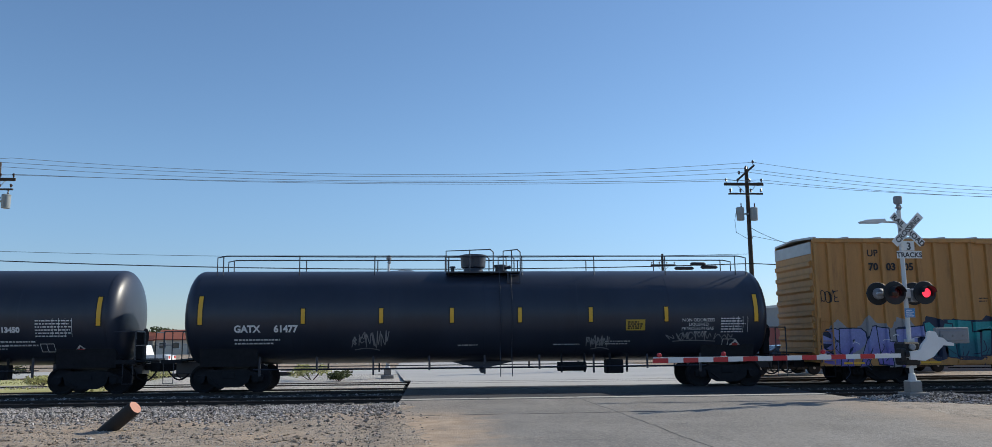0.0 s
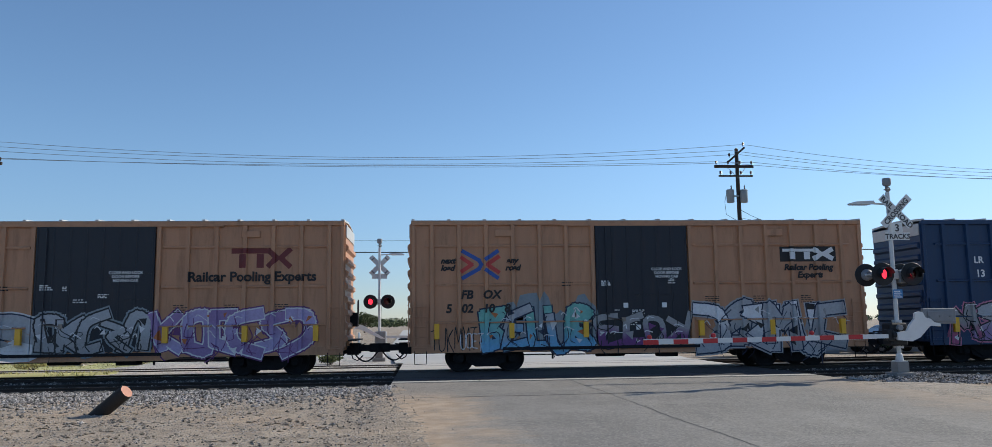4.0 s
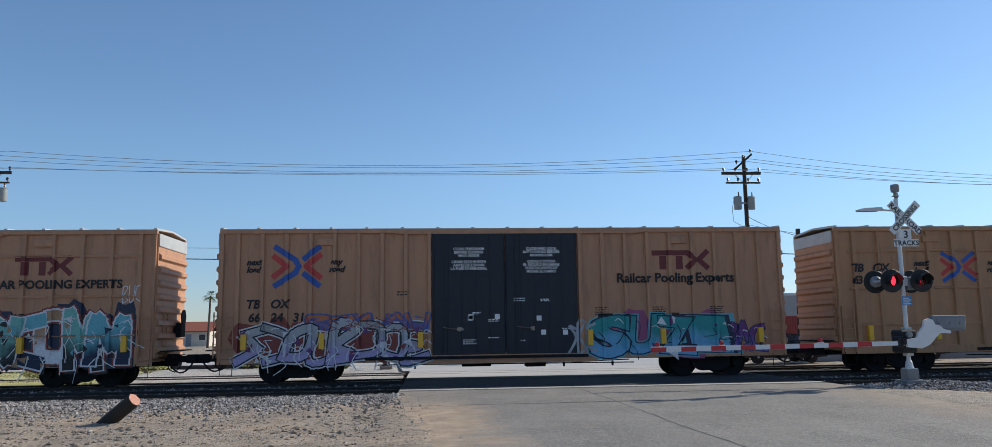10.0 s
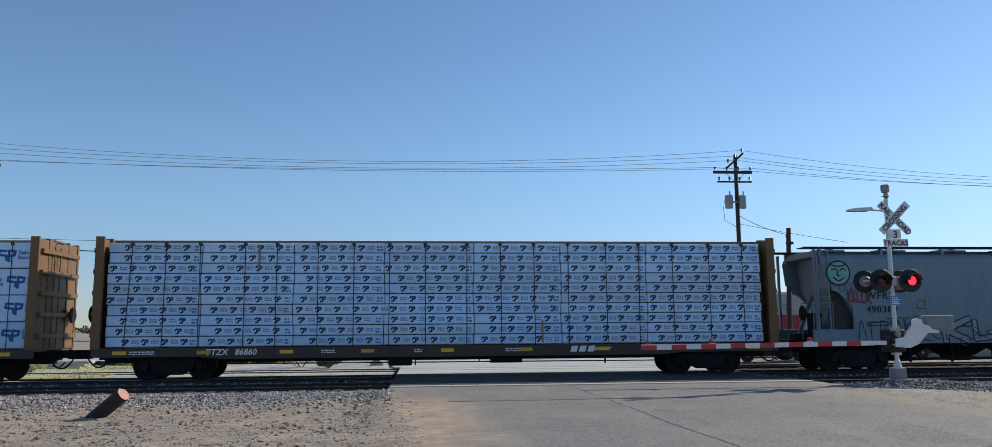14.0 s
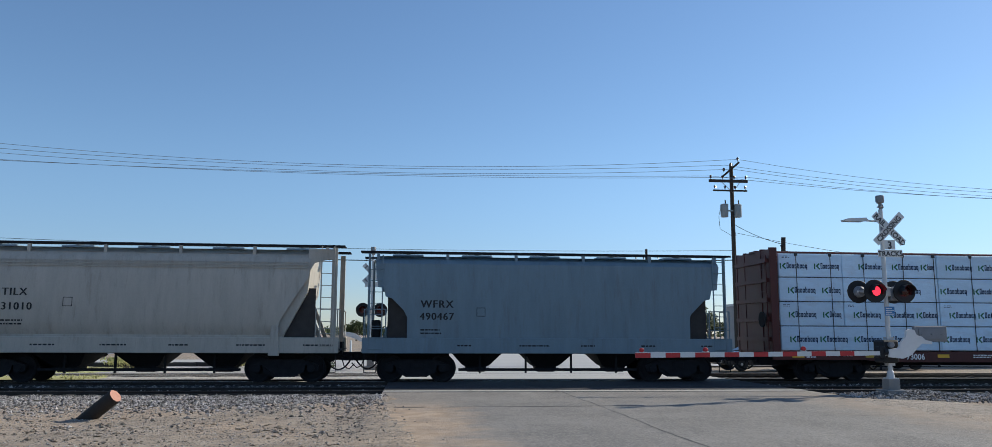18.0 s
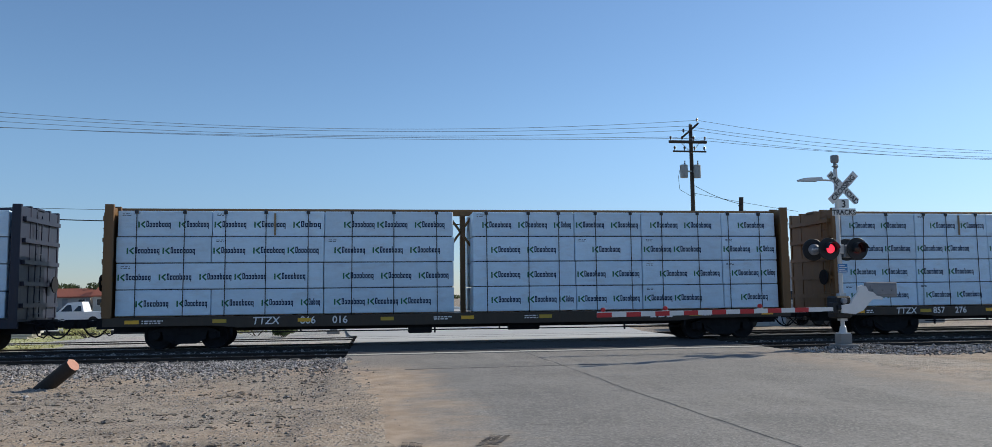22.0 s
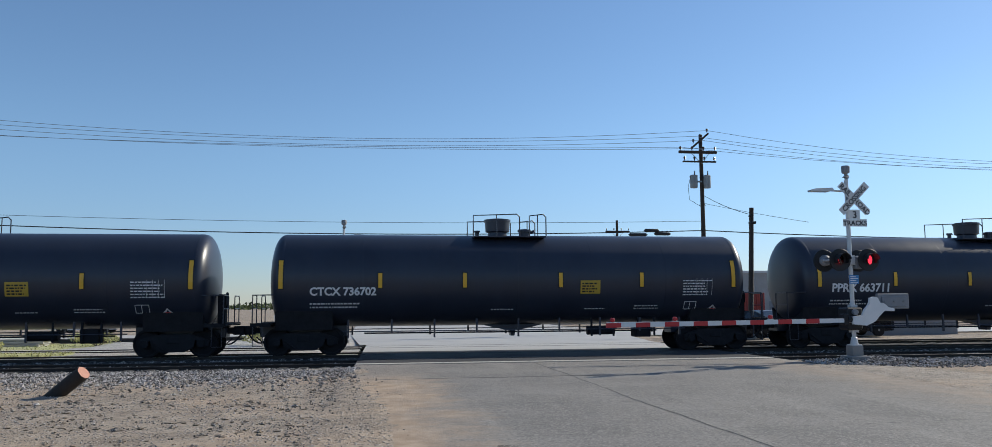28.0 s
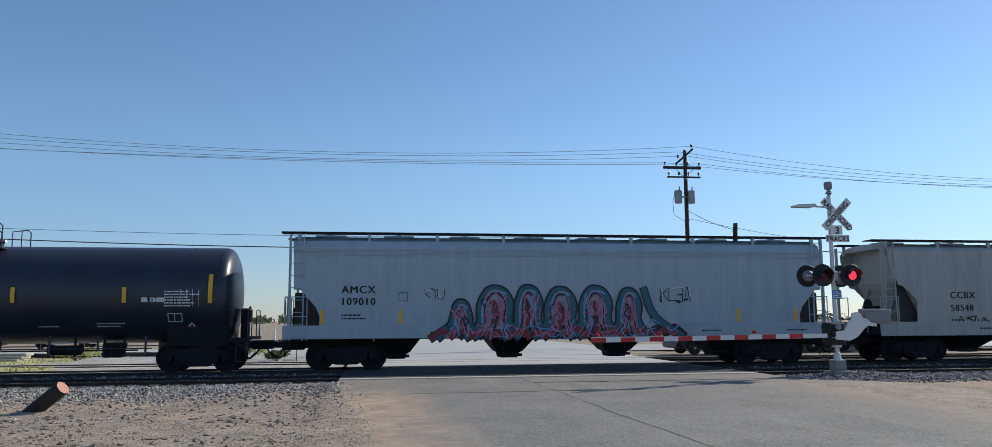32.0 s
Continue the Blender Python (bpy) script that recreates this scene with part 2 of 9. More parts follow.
YSIGN = surface("yellow_decal", (0.55, 0.36, 0.04), rough=0.5, amount=0.15, bump=0)

# ---------------------------------------------------------------- ground, road, tracks
GATE_X, GATE_Y = 13.68, 22.39
ROAD_L, ROAD_R = -0.95, 11.7
TRACKS = (24.7, 29.02, 33.4)


def pebbly(name, lo, hi, stone_lo, stone_hi, cover, scale=17.0):
    """Earth with embedded pebbles: patches of stone cells over two tones of soil."""
    m, t, b = nodes_of(name)
    N, L = t.nodes.new, t.links.new
    co = N("ShaderNodeTexCoord").outputs["Object"]

    def tex(sc, detail=5.0, rough=0.6):
        n = N("ShaderNodeTexNoise"); n.inputs["Scale"].default_value = sc; n.inputs["Detail"].default_value = detail; n.inputs["Roughness"].default_value = rough
        L(co, n.inputs["Vector"])
        return n.outputs["Fac"]

    def rng(v, a0, a1, b0=0.0, b1=1.0):
        r = N("ShaderNodeMapRange")
        for k, q in (("From Min", a0), ("From Max", a1), ("To Min", b0), ("To Max", b1)):
            r.inputs[k].default_value = q
        L(v, r.inputs["Value"])
        return r.outputs[0]

    def mix(f, a, c):
        q = N("ShaderNodeMix"); q.data_type = "RGBA"
        L(f, q.inputs["Factor"])
        for k, v in (("A", a), ("B", c)):
            if isinstance(v, tuple):
                q.inputs[k].default_value = (*v, 1)
            else:
                L(v, q.inputs[k])
        return q.outputs["Result"]

    def mul(a, c, op="MULTIPLY"):
        q = N("ShaderNodeMath"); q.operation = op
        L(a, q.inputs[0])
        if isinstance(c, float):
            q.inputs[1].default_value = c
        else:
            L(c, q.inputs[1])
        return q.outputs[0]

    soil = mix(rng(tex(0.7), 0.35, 0.65), lo, hi)
    soil = mix(rng(tex(3.0, 6.0, 0.75), 0.47, 0.66, 0.0, 0.75), soil, tuple(c * 0.5 for c in lo))
    soil = mix(rng(tex(0.35, 3.0), 0.48, 0.66, 0.0, 0.6), soil, (hi[0] * 1.04, hi[1] * 0.90, hi[2] * 0.78))
    # soil darkens in streaks that run along x
    streak_co = N("ShaderNodeVectorMath"); streak_co.operation = "MULTIPLY"; streak_co.inputs[1].default_value = (0.8, 2.4, 1.0)
    L(co, streak_co.inputs[0])
    soil_streak = N("ShaderNodeTexNoise"); soil_streak.inputs["Scale"].default_value = 1.5; soil_streak.inputs["Detail"].default_value = 7.0; soil_streak.inputs["Roughness"].default_value = 0.72
    L(streak_co.outputs[0], soil_streak.inputs["Vector"])
    soil = mix(rng(soil_streak.outputs["Fac"], 0.53, 0.66, 0.0, 0.6), soil, tuple(c * 0.5 for c in lo))
    soil = mix(rng(tex(60.0, 3.0), 0.5, 0.75, 0.0, 0.5), soil, tuple(min(1.0, c * 1.3) for c in hi))
    vo = N("ShaderNodeTexVoronoi"); vo.inputs["Scale"].default_value = scale
    L(co, vo.inputs["Vector"])
    sep = N("ShaderNodeSeparateColor"); L(vo.outputs["Color"], sep.inputs[0])
    stone = mix(sep.outputs[0], stone_lo, stone_hi)
    patch = rng(mul(mul(tex(0.9, 4.0), tex(5.0, 4.0), "ADD"), sep.outputs[1], "ADD"), 2.0 - cover, 2.05 - cover)
    edge = rng(vo.outputs["Distance"], 0.42, 0.5, 1.0, 0.0)
    f = mul(patch, edge)
    L(mix(f, soil, stone), b.inputs["Base Color"])
    b.inputs["Roughness"].default_value = 0.93
    b.inputs["Specular IOR Level"].default_value = 0.15
    bp = N("ShaderNodeBump"); bp.inputs["Strength"].default_value = 1.0; bp.inputs["Distance"].default_value = 0.04
    L(mul(mul(f, rng(vo.outputs["Distance"], 0.0, 0.5, 1.0, 0.0)), mul(tex(25.0, 4.0), 0.6), "ADD"), bp.inputs["Height"]); L(bp.outputs[0], b.inputs["Normal"])
    return m


DIRT = pebbly("sandy_dirt", (0.315, 0.254, 0.196), (0.43, 0.355, 0.277), (0.13, 0.12, 0.11), (0.45, 0.40, 0.35), 0.52, 18.0)
# asphalt darkened in colour for the train's shadow over the crossing
DARKASPHALT = surface("dark_crossing_asphalt", (0.062, 0.062, 0.066), (0.042, 0.042, 0.046), rough=0.85, scale=0.8, fine=60, bump=0.35, spec=0.25)


def sanded_asphalt():
    """Worn asphalt: grey aggregate, paler wheel paths, sand blown over the two edges."""
    m, t, b = nodes_of("worn_asphalt")
    N, L = t.nodes.new, t.links.new
    co = N("ShaderNodeTexCoord")
    xyz = N("ShaderNodeSeparateXYZ"); L(co.outputs["Object"], xyz.inputs[0])

    def tex(scale, detail=5.0, rough=0.6, stretch=None):
        n = N("ShaderNodeTexNoise"); n.inputs["Scale"].default_value = scale; n.inputs["Detail"].default_value = detail; n.inputs["Roughness"].default_value = rough
        if stretch:
            mp = N("ShaderNodeMapping"); mp.inputs["Scale"].default_value = stretch
            L(co.outputs["Object"], mp.inputs[0]); L(mp.outputs[0], n.inputs["Vector"])
        else:
            L(co.outputs["Object"], n.inputs["Vector"])
        return n.outputs["Fac"]

    def rng(v, a0, a1, b0=0.0, b1=1.0):
        r = N("ShaderNodeMapRange"); r.interpolation_type = "SMOOTHSTEP"
        for k, q in (("From Min", a0), ("From Max", a1), ("To Min", b0), ("To Max", b1)):
            r.inputs[k].default_value = q
        L(v, r.inputs["Value"])
        return r.outputs[0]

    def op(kind, a, c):
        q = N("ShaderNodeMath"); q.operation = kind
        for k, v in enumerate((a, c)):
            if isinstance(v, float):
                q.inputs[k].default_value = v
            else:
                L(v, q.inputs[k])
        return q.outputs[0]

    def mix(f, a, c):
        q = N("ShaderNodeMix"); q.data_type = "RGBA"
        L(f, q.inputs["Factor"])
        for k, v in (("A", a), ("B", c)):
            if isinstance(v, tuple):
                q.inputs[k].default_value = (*v, 1)
            else:
                L(v, q.inputs[k])
        return q.outputs["Result"]

    fine, grit = tex(55.0, 3.0), tex(190.0, 2.0)
    base = mix(rng(tex(0.55), 0.35, 0.65), (0.18, 0.167, 0.155), (0.24, 0.223, 0.205))
    base = mix(rng(tex(0.7, 4.0, 0.6, (0.25, 1.6, 1)), 0.5, 0.75, 0.0, 0.45), base, (0.15, 0.145, 0.142))
    base = mix(rng(tex(0.5, 4.0, 0.6, (1.5, 0.12, 1)), 0.5, 0.7, 0.0, 0.5), base, (0.32, 0.295, 0.262))
    base = mix(rng(fine, 0.4, 0.75, 0.0, 0.5), base, (0.36, 0.335, 0.30))
    base = mix(rng(grit, 0.56, 0.7, 0.0, 0.5), base, (0.10, 0.098, 0.095))
    vo = N("ShaderNodeTexVoronoi"); vo.inputs["Scale"].default_value = 38.0
    L(co.outputs["Object"], vo.inputs["Vector"])
    cell = N("ShaderNodeSeparateColor"); L(vo.outputs["Color"], cell.inputs[0])
    base = mix(rng(cell.outputs[0], 0.55, 0.95, 0.0, 0.55), base, (0.12, 0.115, 0.11))
    base = mix(rng(cell.outputs[1], 0.6, 1.0, 0.0, 0.5), base, (0.40, 0.37, 0.33))
    base = mix(rng(tex(2.2, 6.0, 0.7), 0.52, 0.72, 0.0, 0.45), base, (0.16, 0.145, 0.13))
    ragged = op("ADD", op("MULTIPLY", tex(0.9), 3.6), op("MULTIPLY", tex(7.0, 6.0, 0.75), 1.6))
    left = rng(op("SUBTRACT", xyz.outputs[0], ragged), -2.9, -0.7, 1.0, 0.0)
    left = op("MULTIPLY", left, rng(xyz.outputs[1], 17.5, 21.0, 1.0, 0.12))
    right = rng(op("ADD", xyz.outputs[0], ragged), 11.2, 14.6, 0.0, 1.0)
    right = op("MULTIPLY", right, rng(xyz.outputs[1], 20.5, 23.0, 1.0, 0.2))
    right = op("MULTIPLY", right, 0.55)
    sand = mix(rng(tex(2.5), 0.35, 0.65), (0.36, 0.265, 0.185), (0.46, 0.35, 0.255))
    out = mix(op("MAXIMUM", left, right), base, sand)
    L(out, b.inputs["Base Color"])
    b.inputs["Roughness"].default_value = 0.88
    b.inputs["Specular IOR Level"].default_value = 0.25
    bp = N("ShaderNodeBump"); bp.inputs["Strength"].default_value = 0.5; bp.inputs["Distance"].default_value = 0.012
    L(op("ADD", fine, grit), bp.inputs["Height"]); L(bp.outputs[0], b.inputs["Normal"])
    return m


ASPHALT = sanded_asphalt()
# asphalt lightened in colour for sun and sheen beyond the train
PALE_ROAD = surface("sun_bleached_asphalt", (0.50, 0.48, 0.45), (0.36, 0.345, 0.325), rough=0.7, scale=0.4, fine=40, bump=0.2, stretch=(0.4, 2, 1), spec=0.4)
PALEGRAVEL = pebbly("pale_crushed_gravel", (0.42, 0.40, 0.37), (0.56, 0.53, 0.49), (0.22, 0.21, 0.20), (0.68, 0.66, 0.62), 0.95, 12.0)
DRIFT = pebbly("grey_sandy_shoulder", (0.31, 0.265, 0.22), (0.42, 0.36, 0.30), (0.12, 0.115, 0.11), (0.48, 0.44, 0.39), 0.45, 22.0)
CONC = surface("pale_concrete", (0.50, 0.47, 0.42), rough=0.85, scale=2.5, fine=50, amount=0.25, bump=0.2)
# ballast, rails and ties are coloured darker to carry the train's shade
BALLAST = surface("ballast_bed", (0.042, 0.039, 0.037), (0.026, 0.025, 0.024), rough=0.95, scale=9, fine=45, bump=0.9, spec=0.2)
ROCK = surface("ballast_stone", (0.33, 0.305, 0.285), rough=0.9, scale=8, amount=0.4, bump=0.3, island=0.75, spec=0.2)
RAILTOP = surface("rail_steel", (0.045, 0.036, 0.032), rough=0.6, metal=0.3, scale=6, amount=0.4)
TIE = surface("creosoted_tie", (0.05, 0.045, 0.042), rough=0.9, scale=4, amount=0.3, piece=0.2)
# dark brown for the tread prints and the weed scraps
DARKBROWN = surface("compacted_dark_sand", (0.085, 0.07, 0.058), rough=0.95, amount=0.4, bump=0.2, spec=0.1)
TAR_SHADE = surface("tar_seal", (0.05, 0.048, 0.046), rough=0.7, amount=0.3)
GRASS = surface("dry_grass_ground", (0.52, 0.50, 0.27), (0.36, 0.36, 0.17), rough=0.95, scale=0.6, fine=25, bump=0.5, spec=0.1)


def road_z(y):
    return float(np.interp(y, (-30, 14, 20, 23.2), (-0.06, -0.06, -0.02, 0.0)))


def road_edge(y):
    return ROAD_L + 0.06 * (23 - y)


def land(x, y):
    """Height of the open ground; it rises to the road's edges."""
    n = 0.05 * noise.noise((x * 0.35, y * 0.35, 0)) + 0.02 * noise.noise((x * 1.9, y * 1.9, 3))
    z = -0.14 + n * min(1.0, max(0.0, abs(y - 29) / 8 - 0.6))
    if y < 23:
        f = max(0.0, 1 - max(0.0, road_edge(y) - x) / 4.0) if x < 5 else max(0.0, 1 - max(0.0, x - ROAD_R) / 2.5)
        z += f * (road_z(y) - 0.022 - z)
    return z


def ground_sheet():
    xs = sorted({round(v, 2) for v in [*np.linspace(-22, 24, 70), -2000, -800, -300, -120, -60, -35, 35, 60, 120, 300, 800, 2000]})
    ys = sorted({round(v, 2) for v in [*np.linspace(3, 42, 66), -600, -150, -40, -10, -2, 55, 75, 110, 200, 500, 1200, 3500]})
    s = Shape()
    nx = len(xs)
    s.add([(x, y, land(x, y) if abs(x) < 30 and 0 < y < 45 else -0.14) for y in ys for x in xs],
          [(j * nx + i, j * nx + i + 1, (j + 1) * nx + i + 1, (j + 1) * nx + i) for j in range(len(ys) - 1) for i in range(nx - 1)])
    return tagged(part("ground", s, DIRT, None, smooth=True), "bare sandy dirt ground strewn with gravel", "ground", kind="structure")


def drift(name, x0, x1, y0, y1, step, over, label, material):
    """Fine sheet of sand that runs out raggedly over the asphalt's edge."""
    s = Shape()
    xs, ys = np.arange(x0, x1 + 0.01, step), np.arange(y0, y1 + 0.01, step)
    nx = len(xs)
    vs = []
    for y in ys:
        for x in xs:
            d = over(x, y) + 0.42 * noise.noise((x * 0.9, y * 0.7, 4)) + 0.22 * noise.noise((x * 3.1, y * 3.1, 8)) + 0.1 * noise.noise((x * 9, y * 9, 2))
            fade = min(1.0, (y - y0) / 0.8, (y1 - y) / 1.2, (x - x0) / 0.6, (x1 - x) / 0.6)
            h = max(-0.05, min(0.022, 0.05 * d)) + 0.012 * noise.noise((x * 6, y * 6, 1)) * (d > 0)
            vs.append((x, y, (road_z(y) if road_edge(y) < x < ROAD_R else land(x, y) + 0.012) + (h if fade > 0.999 else min(h, h * fade - 0.05 * (1 - fade)))))
    s.add(vs, [(j * nx + i, j * nx + i + 1, (j + 1) * nx + i + 1, (j + 1) * nx + i) for j in range(len(ys) - 1) for i in range(nx - 1)])
    tagged(part(name, s, material, None, smooth=True), label, "sand", kind="structure")


drift("sand_drift", -1.5, 1.9, -6.0, 22.9, 0.1, lambda x, y: road_edge(y) + (0.15 if y > 18 else 0.35) - x, "pale sand drifted over the edge of the road", DIRT)
drift("sand_shoulder", 9.6, 15.0, 8.0, 21.8, 0.14, lambda x, y: x - 11.3 + 0.02 * (y - 15), "pale sandy shoulder beside the road", DRIFT)


ground_sheet()

road = Shape()
RY = [-30, 0, 8, 14, 20, 23.2]
for a, b in zip(RY, RY[1:]):
    za, zb = (-0.06 if a < 18 else -0.02), (-0.06 if b < 18 else -0.02 if b < 23 else 0.0)
    wa, wb = [2.0 if y < 8 else 0.0 for y in (a, b)]
    road.add([(ROAD_L + 0.06 * (23 - a), a, za), (ROAD_R + wa, a, za), (ROAD_R + wb, b, zb), (ROAD_L + 0.06 * (23 - b), b, zb),
              (ROAD_L + 0.06 * (23 - a), a, -0.3), (ROAD_R + wa, a, -0.3), (ROAD_R + wb, b, -0.3), (ROAD_L + 0.06 * (23 - b), b, -0.3)],
             [(0, 1, 2, 3), (0, 3, 7, 4), (1, 5, 6, 2)])
road_ob = tagged(part("road", road, ASPHALT, None), "worn grey asphalt road leading up to the crossing", "road", kind="structure")


def seam(x0, y0, x1, y1, w, seed, gap=0.0):
    """A wandering dark line on the asphalt, for sealed cracks and one painted shadow."""
    rng = random.Random(seed)
    n = max(6, int(math.hypot(x1 - x0, y1 - y0) / 0.35))
    s = Shape()
    d = Vector((x1 - x0, y1 - y0)).normalized()
    pts, off = [], 0.0
    for k in range(n + 1):
        f = k / n
        off = 0.8 * off + rng.gauss(0, 0.016)
        x, y = x0 + (x1 - x0) * f - d.y * off, y0 + (y1 - y0) * f + d.x * off
        ww = w * rng.uniform(0.5, 1.3)
        pts.append(((x + d.y * ww, y - d.x * ww), (x - d.y * ww, y + d.x * ww)))
    for a, b in zip(pts, pts[1:]):
        if rng.random() < gap:
            continue
        s.quad(*[(p[0], p[1], road_z(p[1]) + 0.0035) for p in (a[0], b[0], b[1], a[1])])
    part("crack", s, TAR_SHADE, road_ob, "dark line on the asphalt, for sealed cracks and one painted shadow", kind="stuff")


seam(4.15, 23.2, 4.55, 9.0, 0.014, 1)
seam(4.55, 9.0, 4.9, 3.0, 0.014, 2)
# this broad line paints a shadow that falls across the road
seam(-0.5, 18.75, 5.2, 19.0, 0.045, 3, 0.12)
seam(1.2, 14.2, 9.5, 13.6, 0.008, 4, 0.4)
seam(2.0, 10.6, 8.5, 10.9, 0.007, 5, 0.45)


def tyre_marks(x, y, angle, n, seed):
    """Tread prints pressed into the sand: rows of slanted dark lugs."""
    rng = random.Random(seed)
    s = Shape()
    c, sn = math.cos(angle), math.sin(angle)
    for k in range(n):
        for side in (-1, 0, 1):
            u, v = k * 0.075, side * 0.085 + rng.gauss(0, 0.006)
            if rng.random() < 0.2:
                continue
            q = [(u - 0.02, v - 0.038), (u + 0.018, v - 0.038), (u + 0.03, v + 0.038), (u - 0.008, v + 0.038)]
            s.quad(*[(x + a * c - b * sn, y + a * sn + b * c, road_z(y) + 0.026) for a, b in q])
    part("tyre_mark", s, DARKBROWN, road_ob, "dark tyre tread prints in the sand", kind="stuff")


tyre_marks(0.15, 7.6, 1.45, 26, 3)
tyre_marks(0.75, 8.0, 1.2, 26, 5)
tyre_marks(-0.9, 8.4, 0.2, 22, 7)
seam(4.4, 16.2, 10.6, 16.6, 0.009, 8, 0.35)
far_road = Shape()
far_road.add([(ROAD_L - 0.3, 35.2, 0.0), (ROAD_R, 35.2, 0.0), (ROAD_R + 3, 52, -0.06), (ROAD_L - 1.5, 52, -0.06), (ROAD_R - 2, 260, -0.06), (ROAD_L - 6, 260, -0.06)],
             [(0, 1, 2, 3), (3, 2, 4, 5)])
far_road.add([(-150, 44, -0.07), (150, 44, -0.07), (150, 54, -0.07), (-150, 54, -0.07)], [(0, 1, 2, 3)])
tagged(part("road_beyond", far_road, PALE_ROAD, None), "grey asphalt street beyond the tracks", "road", kind="structure")


def crossing():
    s = Shape()
    for a, b in ((23.22, 23.88), (24.06, 25.34), (25.52, 28.2), (28.37, 29.67)):
        s.box(ROAD_L, ROAD_R, a, b, -0.25, 0.0)
    ob = tagged(part("crossing_pavement", s, DARKASPHALT, None), "asphalt level crossing surface between the rails", "pavement", kind="structure")
    s = Shape()
    # sunlit strips past the train get the lighter copy of the asphalt
    for a, b in ((29.84, 32.58), (32.74, 34.06), (34.22, 35.18)):
        s.box(ROAD_L, ROAD_R, a, b, -0.25, 0.0)
    tagged(part("crossing_pavement", s, PALE_ROAD, None), "pale asphalt of the crossing beyond the train, sunlight in its colour", "pavement", kind="structure")
    for i in range(5):
        x0 = ROAD_L + i * 2.53
        part("panel", Shape().box(x0 + 0.01, x0 + 2.52, 23.45, 23.87, -0.05, 0.006, 0.004), CONC, ob, "pale concrete crossing panel")


crossing()


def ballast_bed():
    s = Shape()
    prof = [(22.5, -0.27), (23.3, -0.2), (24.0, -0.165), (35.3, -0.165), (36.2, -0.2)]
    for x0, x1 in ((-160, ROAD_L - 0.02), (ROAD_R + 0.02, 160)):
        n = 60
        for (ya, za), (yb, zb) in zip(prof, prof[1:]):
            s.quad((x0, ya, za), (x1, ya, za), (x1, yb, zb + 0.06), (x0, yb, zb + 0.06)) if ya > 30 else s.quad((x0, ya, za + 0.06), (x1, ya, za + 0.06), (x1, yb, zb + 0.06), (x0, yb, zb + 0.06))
    tagged(part("ballast", s, BALLAST, None), "near-black stone ballast under the tracks, train's shade in its colour", "ballast", kind="structure")


ballast_bed()


def rail_mesh():
    prof = [(-0.07, -0.17), (0.07, -0.17), (0.07, -0.158), (0.012, -0.14), (0.009, -0.05), (0.036, -0.035), (0.036, -0.006), (0.028, 0.0), (-0.028, 0.0), (-0.036, -0.006), (-0.036, -0.035), (-0.009, -0.05), (-0.012, -0.14), (-0.07, -0.158)]
    return Shape().prism("x", prof, -150, 150).mesh("rail")


def tracks():
    rm = rail_mesh()
    tie = Shape().box(-0.12, 0.12, -1.3, 1.3, -0.26, -0.088, 0.015).mesh("tie")
    plate = Shape().box(-0.1, 0.1, -0.2, 0.2, 0, 0.03).mesh("plate")
    for k, y in enumerate(TRACKS):
        tr = tagged(thing("railway_track", "steel rails on dark ties in grey ballast", "railway track", (0, y, 0), group="tracks of the crossing"), kind="structure")
        for d in (-0.753, 0.753):
            part("rail", rm, RAILTOP, tr).location.y = d
        n = 0
        for i in range(-42, 62):
            x = i * 0.6
            if ROAD_L - 0.15 < x < ROAD_R + 0.15 or n >= 95:
                continue
            n += 1
            t = part("tie", tie, TIE, tr)
            t.location = (x, 0.03 * math.sin(i * 12.9), 0.012 * math.sin(i * 7.3))


tracks()


